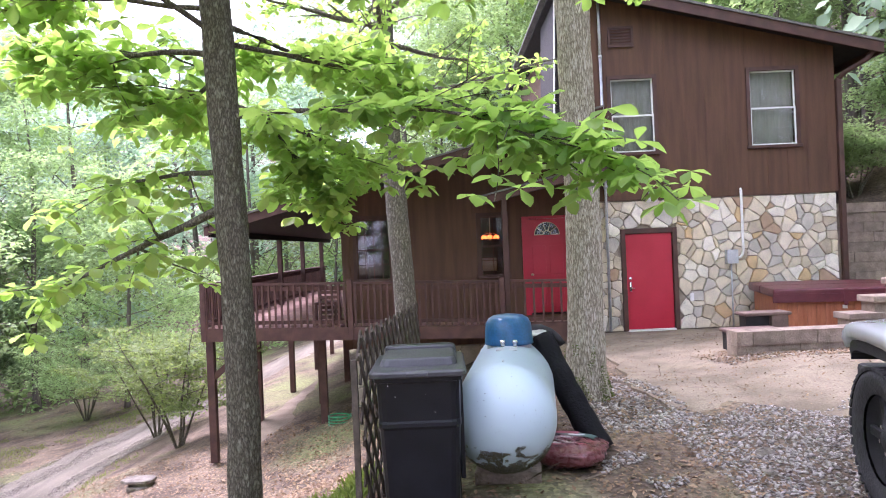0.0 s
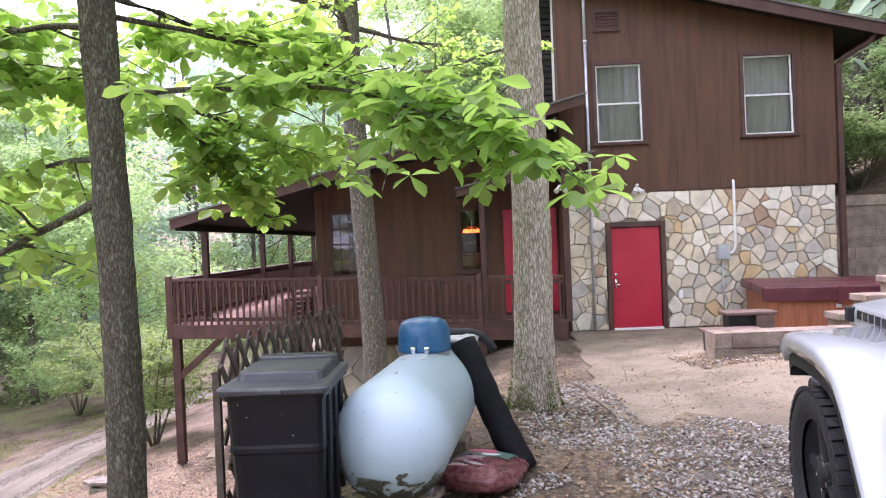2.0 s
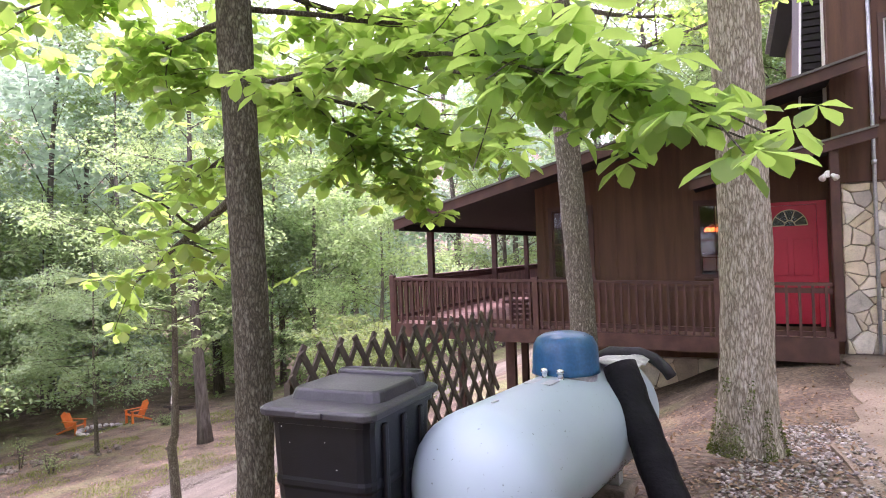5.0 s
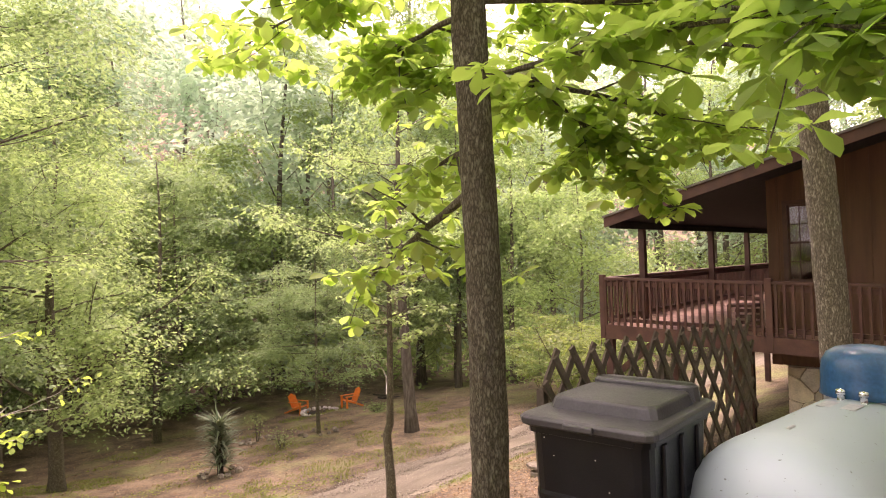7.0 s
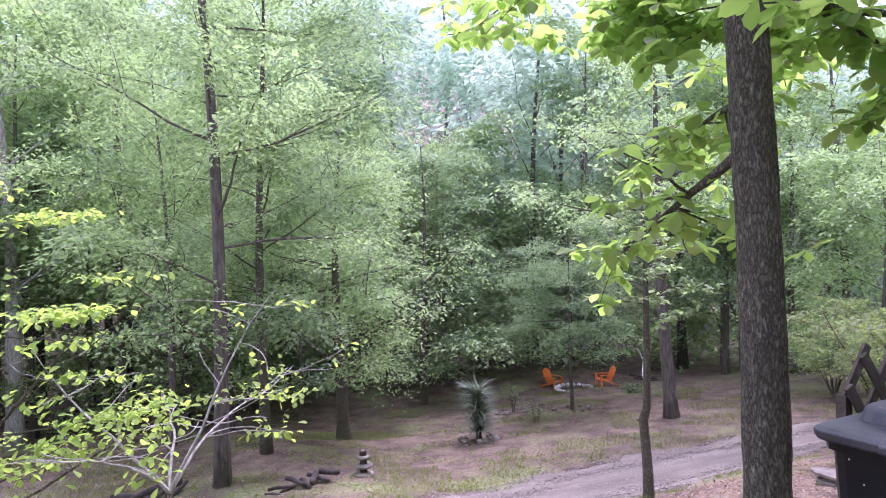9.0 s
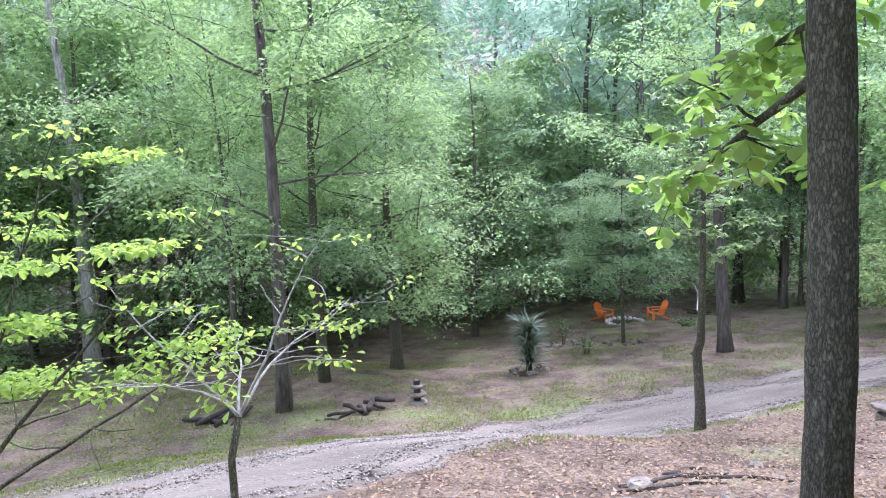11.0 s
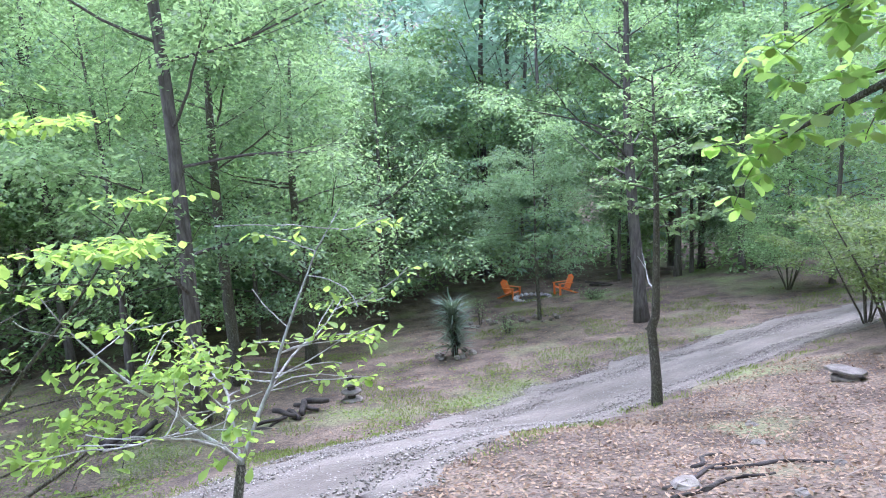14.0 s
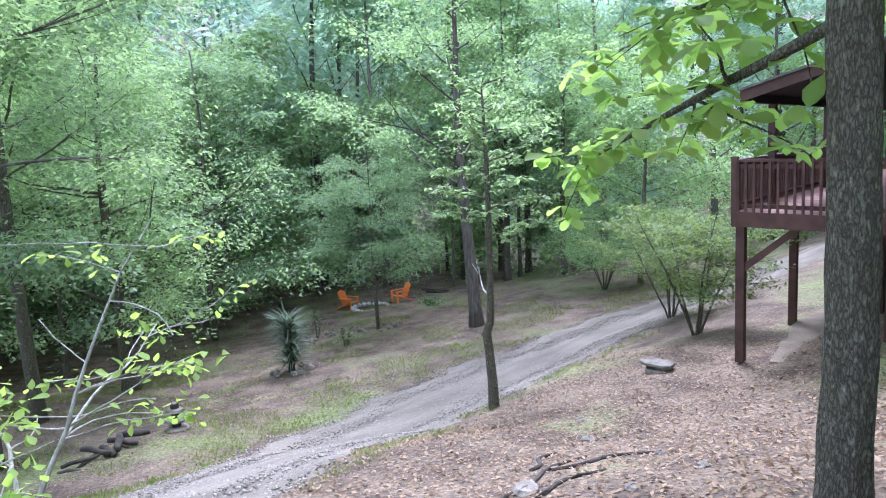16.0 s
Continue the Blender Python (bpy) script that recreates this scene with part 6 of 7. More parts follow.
def fender(x0, x1, sign, y0, rear=False):
    """A flat-topped flare, thick skin, dropping behind the wheel."""
    top = [(0.40, 0.945), (0.385, 0.985), (0.35, 1.005), (0.28, 1.015), (0.06, 1.02), (-0.16, 1.015), (-0.30, 0.995), (-0.41, 0.95), (-0.50, 0.87), (-0.62, 0.72), (-0.74, 0.56), (-0.86, 0.40)]
    s = Shape()
    rows_ = []
    for xx, lift, inner in ((x0, -0.035, 0), (x0 + sign * 0.012, -0.010, 0), (x0 + sign * 0.045, 0.004, 0), (x0 + sign * 0.11, 0.012, 0), (x1, 0.03, 0)):
        rows_.append([(xx, y + y0, z + lift) for y, z in top])
    under = []
    for xx, lift in ((x1, -0.055), (x0 + sign * 0.012, -0.075)):
        under.append([(xx, y * 0.94 + y0, z - 0.06 + lift * 0.4) for y, z in top])
    rings = rows_ + under
    n = len(top)
    for r in rings:
        s.v += r
    k = len(rings)
    for i in range(k):
        for j in range(n - 1):
            s.f.append((i * n + j, i * n + j + 1, ((i + 1) % k) * n + j + 1, ((i + 1) % k) * n + j))
    s.f.append(tuple(i * n for i in range(k)))
    s.f.append(tuple(i * n + n - 1 for i in range(k))[::-1])
    f = part("fender", s, CAR_WHITE, car, "", True)
    lin = Shape()
    lin.v = [(xx, y * 0.9 + y0, z - 0.10) for xx in (x0 + sign * 0.03, x1) for y, z in top] + [(xx, y * 0.86 + y0, z - 0.16) for xx in (x1, x0 + sign * 0.03) for y, z in top]
    for i in range(4):
        for j in range(n - 1):
            lin.f.append((i * n + j, i * n + j + 1, ((i + 1) % 4) * n + j + 1, ((i + 1) % 4) * n + j))
    lin.f += [tuple(i * n for i in range(4)), tuple(i * n + n - 1 for i in range(4))[::-1]]
    part("fender_liner", lin, DARK_TRIM, f, "black plastic fender liner")


fender(-0.02, 0.38, 1, 0.0)
fender(1.82, 1.42, -1, 0.0)
fender(-0.02, 0.30, 1, -2.46)
fender(1.82, 1.50, -1, -2.46)
part("hood", loft([[(x, y, z) for x, y in ((0.37, -0.80), (1.43, -0.80), (1.40, 0.74), (1.30, 0.84), (0.50, 0.84), (0.40, 0.74))] for z in (0.98,)] + [[(x, y, 1.10 + 0.03 * (y < 0)) for x, y in ((0.36, -0.80), (1.44, -0.80), (1.40, 0.72), (1.29, 0.82), (0.51, 0.82), (0.40, 0.72))]] + [[(x, y, 1.16 + 0.04 * (y < 0)) for x, y in ((0.56, -0.80), (1.24, -0.80), (1.20, 0.60), (1.14, 0.66), (0.66, 0.66), (0.60, 0.60))]], True), CAR_WHITE, car, "white bonnet with dark lettering bars", False, 0.03)
for k in range(7):
    yy = 0.56 - k * 0.088
    part("decal_bar", Shape().box(0.357 + 0.0263 * (yy + 0.77), 0.375 + 0.0263 * (yy + 0.77), yy - 0.058, yy, 1.045, 1.09), DARK_TRIM, car)
part("bonnet_latch", Shape().box(0.372, 0.41, 0.62, 0.69, 1.02, 1.10), DARK_TRIM, car, "", False, 0.008)
part("grille", Shape().box(0.42, 1.38, 0.72, 0.80, 0.62, 0.975), CAR_WHITE, car, "", False, 0.02)
for k in range(7):
    part("grille_slot", Shape().box(0.67 + 0.07 * k, 0.71 + 0.07 * k, 0.801, 0.806, 0.68, 0.93), DARK_TRIM, car)
for xx in (0.54, 1.26):
    part("headlight", Shape().lathe([(0, 0.03), (0.07, 0.025), (0.09, 0.0)], 24, pose(xx, 0.80, 0.83, -90)), CHROME, car, "", True)
part("front_bumper", Shape().box(0.24, 1.56, 0.80, 0.95, 0.50, 0.66), DARK_TRIM, car, "", False, 0.03)
part("body", Shape().box(0.28, 1.52, -3.25, -0.60, 0.55, 1.20).box(0.44, 1.36, -0.60, 0.72, 0.50, 0.975), CAR_WHITE, car, "", False, 0.03)
part("windscreen_frame", Shape().box(0.36, 0.42, -0.98, -0.90, 1.18, 1.72).box(1.38, 1.44, -0.98, -0.90, 1.18, 1.72).box(0.42, 1.38, -0.98, -0.90, 1.66, 1.72), CAR_WHITE, car)
part("windscreen", Shape().box(0.42, 1.38, -0.945, -0.935, 1.18, 1.66), GLASS, car)
part("roof", Shape().box(0.34, 1.46, -3.22, -0.90, 1.72, 1.80), DARK_TRIM, car, "black soft top", False, 0.03)
part("rear_panel", Shape().box(0.34, 1.46, -3.22, -3.16, 1.18, 1.72).box(0.34, 0.40, -3.16, -2.0, 1.18, 1.72).box(1.40, 1.46, -3.16, -2.0, 1.18, 1.72), DARK_TRIM, car)

# ---- hot tub, its steps, block walls ----
tub = thing("hot_tub", (6.87, 11.80, -0.05), "square hot tub with orange-brown wood skirt and maroon cover", "hot tub", "", "", -14)
part("skirt", Shape().box(-1.02, 1.02, -0.92, 0.92, 0.0, 0.80), TUBWOOD, tub, "", False, 0.03)
for k in range(14):
    part("skirt_panel", Shape().box(-1.0 + k * 0.143, -0.864 + k * 0.143, -0.935, -0.921, 0.03, 0.78), TUBWOOD, tub)
part("cover", Shape().box(-1.10, 1.10, -1.0, -0.005, 0.80, 0.95).box(-1.10, 1.10, 0.005, 1.0, 0.80, 0.95), MAROON, tub, "maroon vinyl folding cover", False, 0.03)
part("cover_skirt", Shape().box(-1.11, 1.11, -1.012, -1.001, 0.72, 0.86), MAROON, tub)
part("strap", Shape().box(-0.03, 0.03, -1.02, -1.013, 0.66, 0.95), MAROON, tub)
part("clip", Shape().box(-0.035, 0.035, -0.95, -0.936, 0.60, 0.66), WHITE, tub)
steps = thing("tub_steps", (4.66, 9.85, 0.15), "two-tier brown plastic steps to the hot tub", "steps", "", "", 0)
part("lower_tread", Shape().box(-0.58, 0.20, -0.35, -0.02, 0.27, 0.32), STEP_BROWN, steps, "", False, 0.015)
part("lower_riser", Shape().box(-0.52, 0.15, -0.30, -0.02, 0.0, 0.269), DARK_TRIM, steps)
part("upper_tread", Shape().box(-0.16, 0.55, 0.0, 0.35, 0.46, 0.51), STEP_BROWN, steps, "", False, 0.015)
part("upper_side", Shape().box(0.25, 0.50, 0.02, 0.33, 0.0, 0.459), STEP_BROWN, steps)
part("upper_back", Shape().box(-0.10, 0.249, 0.10, 0.33, 0.0, 0.459), DARK_TRIM, steps)


def block_wall(name, x0, x1, y0, depth, z0, courses, h, w, label, cap=True):
    """Courses of split-faced blocks, half lapped, each one proud by its own amount."""
    wall = thing(name, (x0, y0, z0), label, "wall", "", "structure")
    rr = random.Random(int(x0 * 10))
    for c in range(courses):
        x = -(w / 2) * (c % 2)
        while x < x1 - x0:
            a, b = max(0, x), min(x1 - x0, x + w)
            last = cap and c == courses - 1
            if b - a > 0.05:
                d = rr.uniform(-0.008, 0.008) - (0.03 if last else 0)
                part("block", Shape().box(a + 0.003, b - 0.003, d, depth, c * h + 0.002, (c + 1) * h - 0.002), BLOCK, wall, "", False, 0.0)
            x += w
    return wall


block_wall("block_wall", 3.95, 6.8, 8.95, 0.30, 0.14, 2, 0.19, 0.44, "low tan split-block garden wall")
block_wall("retaining_wall", 8.12, 13.5, 13.60, 0.35, -0.05, 12, 0.205, 0.42, "tall brown split-block retaining wall beside the house")
for i, (x, z) in enumerate(((5.95, 0.62), (6.32, 0.86), (6.7, 1.10), (7.1, 1.34))):
    st = thing("block_step", (x, 9.62, 0.0), "capped tan block pier of the stepped garden wall", "step", "stepped garden piers")
    part("pier", Shape().box(0, 0.42, 0.02, 0.34, 0, z - 0.10), BLOCK, st, "", False, 0.008)
    part("cap", Shape().box(-0.04, 0.50, -0.03, 0.38, z - 0.098, z), BLOCK, st, "", False, 0.012)

# ---- camp-fire glade ----
def adirondack(x, y, rz, label):
    c = thing("garden_chair", (x, y, ground_z(x, y)), label, "chair", "orange chairs round the fire ring", "", rz)
    for k in range(5):
        part("back_slat", Shape().box(-0.26 + k * 0.106, -0.165 + k * 0.106, -0.012, 0.012, 0.0, 0.72 - 0.05 * abs(k - 2)), ORANGE, c).matrix_basis = pose(0, 0.14, 0.30, -24, 0, 0)
    for k in range(5):
        part("seat_slat", Shape().box(-0.27, 0.27, -0.40 + k * 0.1, -0.31 + k * 0.1, 0.36 - 0.018 * k, 0.38 - 0.018 * k), ORANGE, c)
    for xx in (-0.30, 0.27):
        part("leg", Shape().box(xx, xx + 0.03, -0.44, -0.34, 0, 0.58), ORANGE, c)
        part("leg", Shape().prism([(-0.34, 0.36), (0.55, 0.0), (0.62, 0.0), (0.62, 0.05), (-0.34, 0.44)], xx, xx + 0.03, Matrix(((0, 1, 0, 0), (1, 0, 0, 0), (0, 0, 1, 0), (0, 0, 0, 1)))), ORANGE, c)
        part("armrest", Shape().box(xx - 0.05, xx + 0.08, -0.46, 0.30, 0.58, 0.602), ORANGE, c)
    return c


adirondack(-23.5, 22.7, -14, "bright orange slatted garden chair facing the fire ring")
adirondack(-25.8, 21.2, 102, "orange slatted garden chair turned towards the fire ring")
ring = thing("fire_ring", (-24.5, 21.55, ground_z(-24.5, 21.55)), "round ring of pale grey stones for a camp fire", "fire pit")
rnd = random.Random(3)
PALE_STONE = mat("pale_ring_stone", (0.36, 0.335, 0.30), (0.58, 0.55, 0.50), 9, 0.9, 0.4, fine=40, vary=0.1)


def pebble(r, rr, flat=0.7):
    s = Shape()
    for j in range(5):
        b = math.pi * (j / 4 - 0.5)
        for i in range(7):
            a = 2 * math.pi * i / 7
            k = r * (1 + rr.uniform(-0.2, 0.2))
            s.v.append((k * math.cos(a) * max(0.05, math.cos(b)), k * math.sin(a) * max(0.05, math.cos(b)), k * flat * math.sin(b)))
    s.f = [(j * 7 + i, j * 7 + (i + 1) % 7, (j + 1) * 7 + (i + 1) % 7, (j + 1) * 7 + i) for j in range(4) for i in range(7)]
    s.f += [tuple(range(7))[::-1], tuple(range(28, 35))]
    return s


for k in range(20):
    a = k * math.pi / 10
    part("ring_stone", pebble(0.125, rnd), PALE_STONE, ring).matrix_basis = pose(0.85 * math.cos(a), 0.85 * math.sin(a), 0.075, 0, 0, rnd.uniform(0, 360))
part("ash", Shape().lathe([(0, 0.02), (0.6, 0.015), (0.75, -0.02)], 20), LOG, ring)


def log_seat(x, y, label, rz=0.0, n=3, ln=0.9):
    ob = thing("log_pile", (x, y, ground_z(x, y)), label, "logs", "", "", rz)
    rr = random.Random(int(x * 7))
    for k in range(n):
        a = rr.uniform(-70, 70)
        w = rr.uniform(0.03, 0.065)
        s = Shape().tube([(-ln / 2, 0, 0), (-ln / 4, 0.02, 0.012), (ln / 4, -0.02, 0.0), (ln / 2, 0, 0)], [w, w * 1.1, w, w * 0.8], 12, True, 0.12)
        part("log", s, LOG, ob, "", True).matrix_basis = pose(rr.uniform(-0.15, 0.15), (k - n / 2) * 0.2, 0.07 + 0.09 * (k % 2), 0, rr.uniform(-4, 8), a)
    return ob


log_seat(-13.6, 5.5, "heap of old dark logs rotting on the slope", 20, 8, 0.62)
log_seat(-23.6, 25.0, "dark log lying at the edge of the glade", 70, 2, 1.4)
log_seat(-14.9, 2.6, "old dark logs at the foot of a tree", -15, 5, 1.2)
lan = thing("stone_lantern", (-14.0, 7.0, ground_z(-14, 7.0) - 0.02), "small weathered grey stone lantern of stacked discs", "lantern")
for k, (z, r) in enumerate(((0.0, 0.25), (0.20, 0.24), (0.40, 0.17))):
    part("disc", Shape().lathe([(0.02, z), (r * 0.75, z + 0.005), (r, z + 0.05), (r * 0.8, z + 0.09), (0.02, z + 0.10)], 20), ROCK, lan, "", True)
    part("column", Shape().lathe([(0.02, z + 0.1), (0.09, z + 0.1), (0.08, z + 0.2), (0.02, z + 0.2)], 12), LOG, lan)
part("knob", Shape().lathe([(0, 0.64), (0.04, 0.62), (0.05, 0.58), (0.03, 0.55)], 12), ROCK, lan, "", True)
yuc = thing("yucca", (-17.1, 11.95, ground_z(-17.1, 11.95)), "tall spiky grey-green yucca ringed by stones", "plant")
rng = np.random.default_rng(6)
n = 420
zz = rng.uniform(0.2, 1.65, n)
aa = rng.uniform(0, 6.283, n)
SPIKE = (np.array([(-0.035, 0, 0), (0.035, 0, 0), (0.03, 0.5, 0.02), (-0.03, 0.5, 0.02), (0, 1, -0.12)], float), [(0, 1, 2), (0, 2, 3), (3, 2, 4)])
YUC = leaf_mat("yucca_leaf", (0.09, 0.14, 0.085), (0.29, 0.345, 0.25), (0.2, 0.26, 0.12), 0.2)
me = leaf_mesh("blades", np.stack([0.05 * np.cos(aa), 0.05 * np.sin(aa), zz], 1), rng.uniform(0.50, 0.85, n), SPIKE, rng, -0.35, 0.2, aa)
part("stem", Shape().tube([(0, 0, -0.1), (0.02, 0, 0.7), (0, 0, 1.5)], [0.1, 0.08, 0.04], 10), LOG, yuc)
part("crown", me, YUC, yuc)


def stone_edge(x, y, n, r, size, label, seed):
    ob = thing("rock_edging", (x, y, ground_z(x, y)), label, "rocks")
    rr = random.Random(seed)
    for k in range(n):
        a = k * 6.283 / n + rr.uniform(-0.2, 0.2)
        px, py = r * math.cos(a), r * math.sin(a)
        part("rock", pebble(size * rr.uniform(0.7, 1.2), rr), ROCK, ob).matrix_basis = pose(px, py, ground_z(x + px, y + py) - ground_z(x, y) + size * 0.35, 0, 0, rr.uniform(0, 360))
    return ob


stone_edge(-17.1, 11.95, 9, 0.55, 0.115, "ring of field stones round the yucca", 1)
stone_edge(-20.9, 15.7, 10, 0.6, 0.125, "dark stones edging a small planted stump", 2)
stone_edge(-19.2, 17.3, 9, 0.7, 0.11, "dark stones round the foot of the hemlock", 3)
shrub("planted_sprig", -20.9, 15.7, "two bare stems with few leaves inside a stone ring", 1.2, 3, LEAF_FOREST, BARK_DARK, 51, 0.4, 90, 0.09)
shrub("planted_sprig", -18.2, 14.9, "small leafy sprig on the bare slope", 0.7, 4, LEAF_FOREST, BARK_DARK, 52, 0.3, 260, 0.08, low=0.1)
shrub("planted_sprig", -20.5, 21.5, "low green clump near the fire ring", 0.5, 6, LEAF_FOREST, BARK_DARK, 53, 0.7, 500, 0.09, low=0.0)

# flat stacked stones and a coil of green hose by the deck's posts
fs = thing("stone_stack", (-5.72, 11.95, ground_z(-5.72, 11.95) - 0.03), "stack of flat pale stones on the bank", "rocks")
rr = random.Random(21)
for k, (sx, sz, dx) in enumerate(((0.27, 0.08, 0), (0.20, 0.07, 0.06), (0.32, 0.05, 0.02))):
    z = (0.0, 0.08, 0.15)[k]
    pts = [((sx + rr.uniform(-0.06, 0.06)) * math.cos(a) + dx, (sx * 0.7) * math.sin(a)) for a in (0.45, 0.95, 2.1, 2.7, 3.5, 4.1, 5.2, 5.8)]
    s = Shape()
    s.add([(x, y, z) for x, y in pts] + [(x * 0.97, y * 0.97, z + sz) for x, y in pts], [tuple(range(8))[::-1], tuple(range(8, 16))] + [(i, (i + 1) % 8, (i + 1) % 8 + 8, i + 8) for i in range(8)])
    part("flat_stone", s, ROCK, fs, "", False, 0.012)
GREENHOSE = plain("green_hose", (0.02, 0.22, 0.09), 0.4)
hs_ = thing("garden_hose", (-2.15, 12.75, -1.55), "coil of bright green garden hose beside a deck post", "hose")
part("coil", Shape().tube([(0.22 * math.cos(t * 0.4), 0.22 * math.sin(t * 0.4), 0.02 + 0.0035 * t) for t in range(64)], [0.014] * 64, 8), GREENHOSE, hs_, "", True)

# ---- loose ground cover ----
rng = np.random.default_rng(88)


def scatter(name, n, box, template, size, material, label, category, lift=0.01, droop=0.0, level=0.35, keep=None):
    """One mesh of many small pieces lying on the ground."""
    pts = []
    while len(pts) < n:
        x, y = rng.uniform(box[0], box[1]), rng.uniform(box[2], box[3])
        if keep is None or keep(x, y):
            z = ground_z(x, y)
            if 2.0 < x < 9 and 5.6 < y < 13.2:
                z = max(z, pad_z(x, y))
            pts.append((x, y, z + lift))
    me = leaf_mesh(name, pts, rng.uniform(size[0], size[1], n), template, rng, droop, level)
    return single(name, me, material, label, category, "", "stuff")


CHIP = (np.array([(0.9, 0.1, 0), (-0.2, 0.8, 0.05), (-0.9, -0.2, 0), (0.1, -0.7, 0.05), (0.1, 0.05, 0.34), (0, 0, -0.3)], float), [(0, 1, 4), (1, 2, 4), (2, 3, 4), (3, 0, 4), (1, 0, 5), (2, 1, 5), (3, 2, 5), (0, 3, 5)])
DRIVE_ST = leaf_mat("drive_stone", (0.12, 0.105, 0.082), (0.38, 0.34, 0.275), (0.1, 0.1, 0.1), 0.0, 0.0)
GRAVEL_ST = leaf_mat("gravel_stone", (0.135, 0.122, 0.105), (0.46, 0.43, 0.38), (0.1, 0.1, 0.1), 0.0, 0.0)
scatter("gravel", 15000, (0.9, 4.6, 2.2, 6.2), CHIP, (0.008, 0.027), GRAVEL_ST, "loose blue-grey gravel before the concrete pad", "gravel", 0.006, 0, 0.5, lambda x, y: (x > 1.75 or noise.noise((x * 2.1, y * 2.1, 5)) > 0.05) and x > 0.9 + 0.25 * (y - 4) and y < 5.8 + 0.3 * noise.noise((x * 2, 0, 1)) and (x > 1.7 or y < 5.9))
scatter("gravel_patch", 1800, (1.2, 2.2, 5.4, 8.2), CHIP, (0.012, 0.03), GRAVEL_ST, "loose gravel round the thick trunk", "gravel", 0.006, 0, 0.5)
scatter("wall_gravel", 1000, (3.6, 6.8, 8.3, 9.2), CHIP, (0.012, 0.032), GRAVEL_ST, "loose gravel along the garden wall", "gravel", 0.012, 0, 0.5)
scatter("wall_litter", 5200, (3.6, 7.0, 8.2, 9.6), LEAF4, (0.015, 0.05), LITTER, "dry brown leaves along the garden wall", "leaf litter", 0.02, 0, 0.3)
scatter("drive_gravel", 20000, (-14, -6, -4, 20), CHIP, (0.014, 0.034), DRIVE_ST, "scattered gravel on the drive", "gravel", 0.035, 0, 0.5, lambda x, y: abs(x - road_x(y)) < 1.75 + 0.5 * noise.noise((x * 2, y * 2, 6)) and (abs(x - road_x(y)) > 0.75 or noise.noise((x * 1.2, y * 0.5, 12)) > -0.22))
scatter("leaf_litter", 9000, (-2.5, 2.2, 1.5, 11), LEAF4, (0.025, 0.065), LITTER, "dry brown leaves on the soil", "leaf litter", 0.008, 0, 0.3)
scatter("gravel_litter", 3200, (0.9, 4.4, 2.2, 6.0), LEAF4, (0.012, 0.04), LITTER, "dry leaf scraps and bark mulch in the gravel", "leaf litter", 0.012, 0, 0.3, lambda x, y: noise.noise((x * 1.4, y * 1.4, 9)) + 0.5 * (1.9 - x) > -0.12)
scatter("pad_litter", 5200, (2.2, 7.5, 5.8, 13.1), LEAF4, (0.015, 0.045), LITTER, "dry leaf scraps on the concrete pad", "leaf litter", 0.006, 0, 0.3)
scatter("bank_litter", 24000, (-8, -1.0, 1.0, 14), LEAF4, (0.025, 0.08), LITTER, "dry brown leaves over the bank", "leaf litter", 0.01, 0, 0.3, lambda x, y: abs(x - road_x(y)) > 1.6)
scatter("slope_litter", 20000, (-34, -10.5, -6, 28), LEAF4, (0.04, 0.10), LITTER, "dry brown leaves under the trees", "leaf litter", 0.01, 0, 0.3, lambda x, y: abs(x - road_x(y)) > 1.9)
BLADE = (np.array([(-0.05, 0, 0), (0.05, 0, 0), (0.0, 0.75, 0.3), (0, 1, 0.25)], float), [(0, 1, 2), (0, 2, 3)])


def grassy(x, y):
    d = road_x(y) - x
    return 1.8 < d < 7.5 and noise.noise((x * 0.55, y * 0.55, 2)) + 0.35 * noise.noise((x * 2, y * 2, 4)) > -0.10 + 0.06 * (d - 1.8) or (d > 7.5 and noise.noise((x * 0.35, y * 0.35, 8)) > 0.22) or (-2.4 < d < -1.7 and noise.noise((x, y, 7)) > 0.05)


scatter("verge_grass", 38000, (-26, -6.5, -6, 26), BLADE, (0.04, 0.11), GRASS, "short patchy grass along the drive", "grass", 0.0, -0.75, 0.3, grassy)
scatter("lawn_weeds", 26000, (-24, -9.5, -9, 13), LEAF4, (0.03, 0.085), GRASS, "low green weeds and clover in the thin lawn", "weeds", 0.02, 0.1, 0.4, lambda x, y: road_x(y) - x > 1.7 and noise.noise((x * 0.5, y * 0.5, 21)) + 0.5 * noise.noise((x * 1.7, y * 1.7, 5)) > (-0.12 if y < 3 else 0.12))
STICK = (np.array([(-0.012, 0, 0), (0.012, 0, 0), (0.01, 1, 0.03), (-0.01, 1, 0.03), (0, 0.5, 0.05)], float), [(0, 1, 4), (1, 2, 4), (2, 3, 4), (3, 0, 4)])
TWIG = leaf_mat("twig_wood", (0.10, 0.07, 0.045), (0.30, 0.24, 0.18), (0.1, 0.08, 0.05), 0.0, 0.0)
scatter("twigs", 620, (2.1, 7.0, 5.8, 12.8), STICK, (0.04, 0.17), TWIG, "fallen twigs on the concrete pad", "twigs", 0.008, 0.0, 0.1)
scatter("bank_twigs", 500, (-9, 1.2, 2, 13), STICK, (0.08, 0.35), TWIG, "fallen twigs on the bank", "twigs", 0.01, 0.0, 0.1)

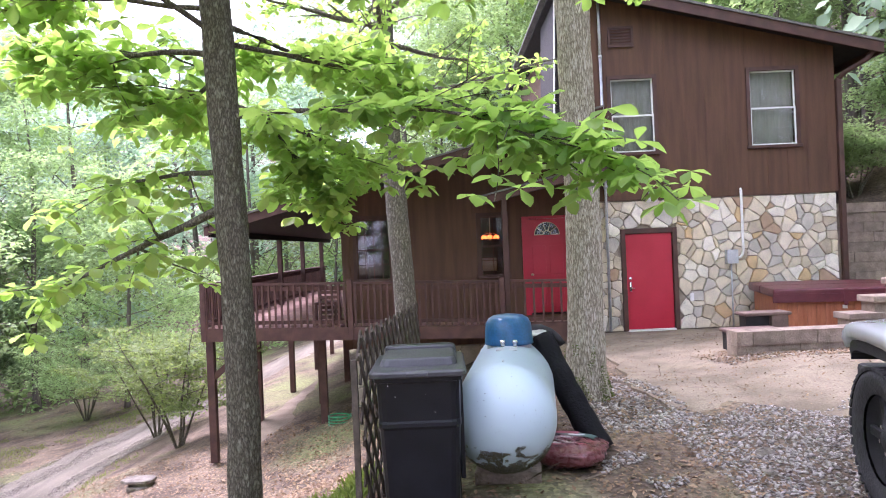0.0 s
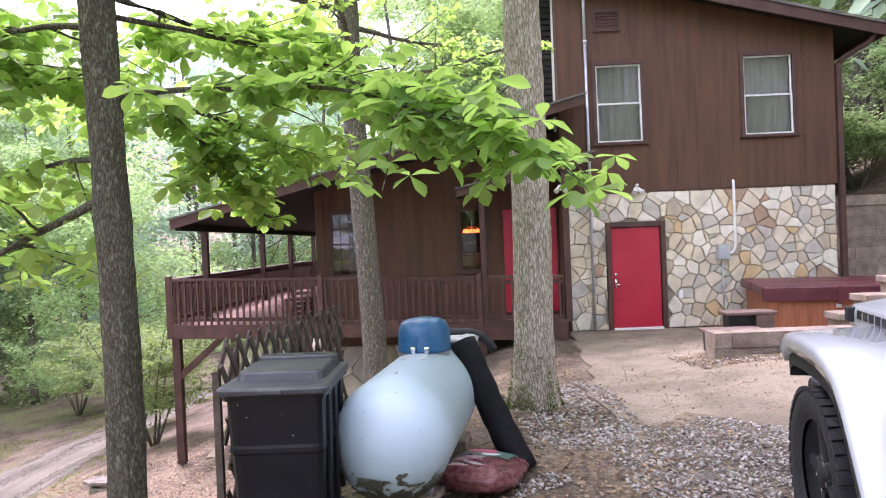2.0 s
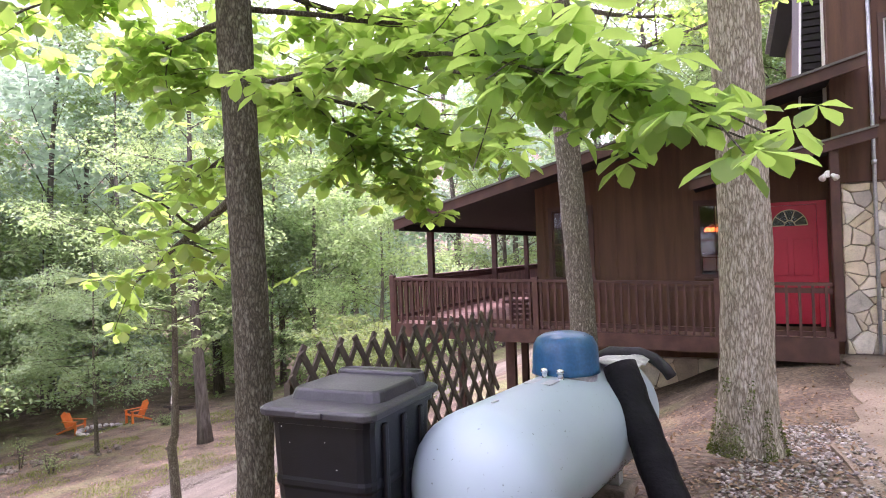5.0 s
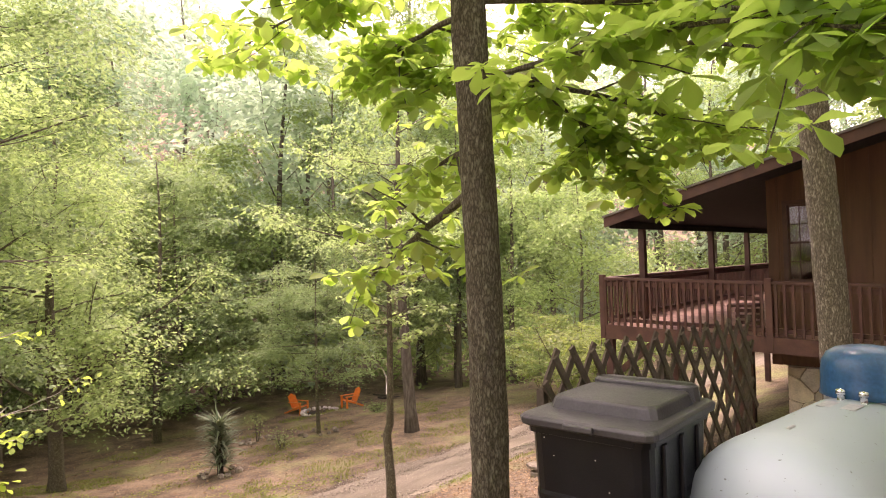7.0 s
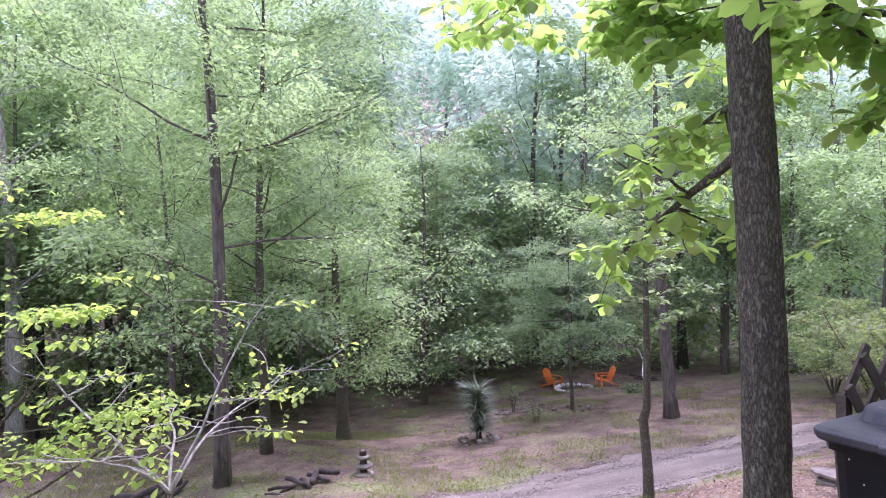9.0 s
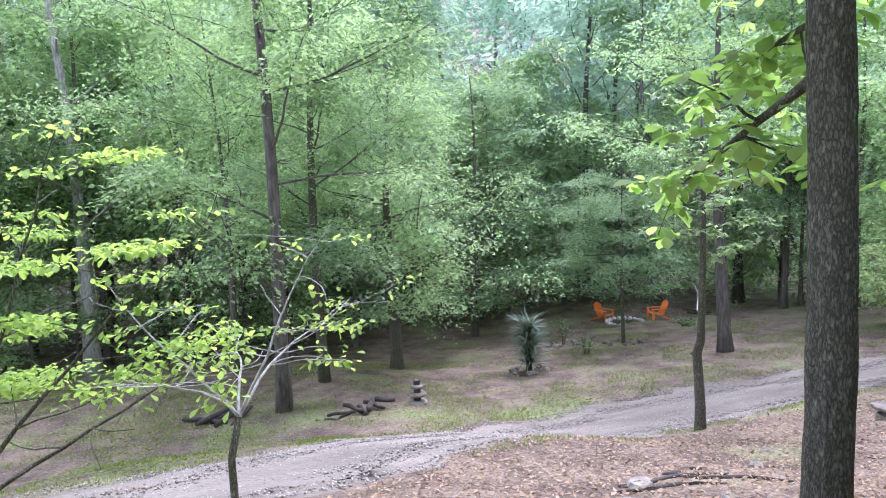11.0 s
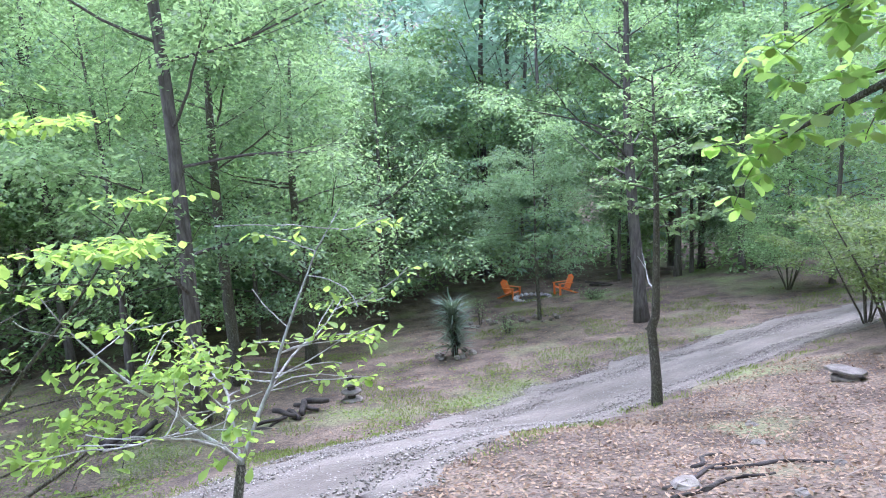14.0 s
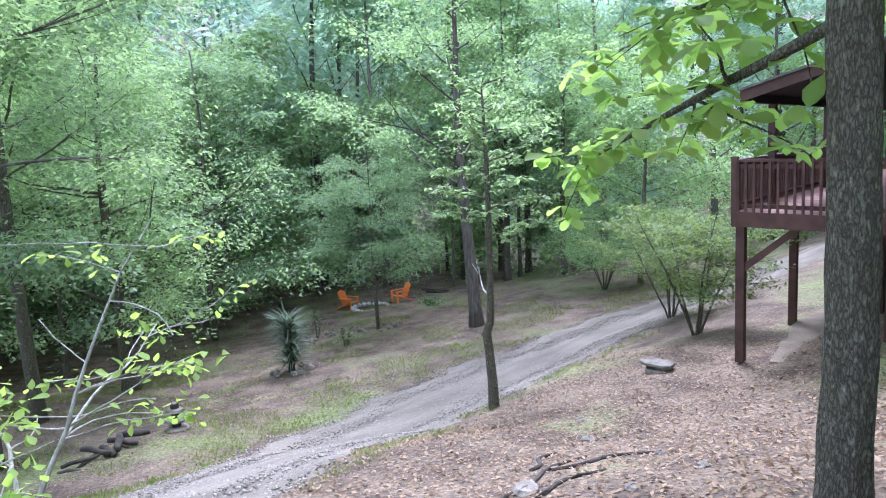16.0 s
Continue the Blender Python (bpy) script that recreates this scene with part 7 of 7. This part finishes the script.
# bare roots and half-buried stones on the bank
rnd = random.Random(61)
for k, (x, y, ln, a) in enumerate(((-4.3, 6.3, 1.5, 95), (-4.0, 6.9, 1.2, 60), (-4.7, 6.8, 0.9, 110), (-3.9, 5.9, 1.1, 80))):
    ob = thing("tree_root", (x, y, ground_z(x, y)), "dark bare tree root crossing the bank", "root", "roots on the bank")
    pts = []
    for i in range(9):
        t = i / 8 - 0.5
        px, py = ln * t * math.cos(radians(a)) + 0.06 * math.sin(i), ln * t * math.sin(radians(a))
        pts.append((px, py, ground_z(x + px, y + py) - ground_z(x, y) + 0.012 - 0.05 * abs(t) ** 2))
    part("root", Shape().tube(pts, [0.018 + 0.012 * (1 - i / 8) for i in range(9)], 8, True, 0.1), LOG, ob, "", True)
for k, (x, y, r) in enumerate(((-4.12, 5.72, 0.14), (-3.5, 5.1, 0.09), (-3.2, 5.9, 0.08), (-4.9, 8.1, 0.10), (-3.6, 7.3, 0.07), (-5.6, 9.1, 0.09), (2.22, 4.66, 0.075), (2.05, 4.25, 0.06), (-2.9, 6.6, 0.07))):
    ob = thing("field_stone", (x, y, ground_z(x, y)), "pale flat stone half sunk in the soil", "stone", "loose stones on the bank")
    part("rock", pebble(r, rnd, 0.45), ROCK, ob).matrix_basis = pose(0, 0, r * 0.12, 0, 0, 40 * k)

# grass tufts at the foot of the lattice and along the bank's crest
scatter("bank_grass", 2600, (-1.15, -0.62, 3.3, 5.4), BLADE, (0.06, 0.16), GRASS, "tuft of fresh grass at the foot of the lattice", "grass", 0.0, -0.75, 0.3, lambda x, y: noise.noise((x * 2.5, y * 2.5, 31)) > 0.02)
# unseen leaves added behind the way walked, to keep sky off the panes
pts = []
rg = np.random.default_rng(15)
while len(pts) < 26000:
    a, r = rg.uniform(radians(138), radians(322)), rg.uniform(13, 30)
    x, y = -math.sin(a) * r, math.cos(a) * r
    if abs(x - road_x(y)) > 2.6 and noise.noise((x * 0.2, y * 0.2, 14)) > -0.25:
        pts.append((x, y, ground_z(x, y) + 6.5 * rg.uniform(0, 1) ** 1.3))
single("thicket", leaf_mesh("thicket", np.array(pts), rg.uniform(0.16, 0.34, len(pts)), LEAF4, rg, 0.2, 0.8), LEAF_FOREST, "unseen green leaves added to keep sky out of the window reflections", "undergrowth", "", "stuff")
# understorey of the wood
pts = []
rg = np.random.default_rng(5)
while len(pts) < 90000:
    a, r = rg.uniform(radians(-30), radians(132)), rg.uniform(20, 95)
    x, y = -math.sin(a) * r, math.cos(a) * r
    if clear_of(x, y) and not (-31 < x < -9 and 2.5 < y < 28):
        w = noise.noise((x * 0.22, y * 0.22, 3))
        if w > -0.1:
            pts.append((x, y, ground_z(x, y) + rg.uniform(0.0, 1.0) ** 1.4 * (1.0 + 4.5 * max(0, w + 0.1))))
pts = np.array(pts)
far = np.hypot(pts[:, 0], pts[:, 1])
single("undergrowth", leaf_mesh("undergrowth", pts, (0.10 + 0.0055 * far) * rg.uniform(0.7, 1.3, len(pts)), LEAF4, rg, 0.2, 0.8), LEAF_FOREST, "dense green undergrowth under the wood", "undergrowth", "", "stuff")
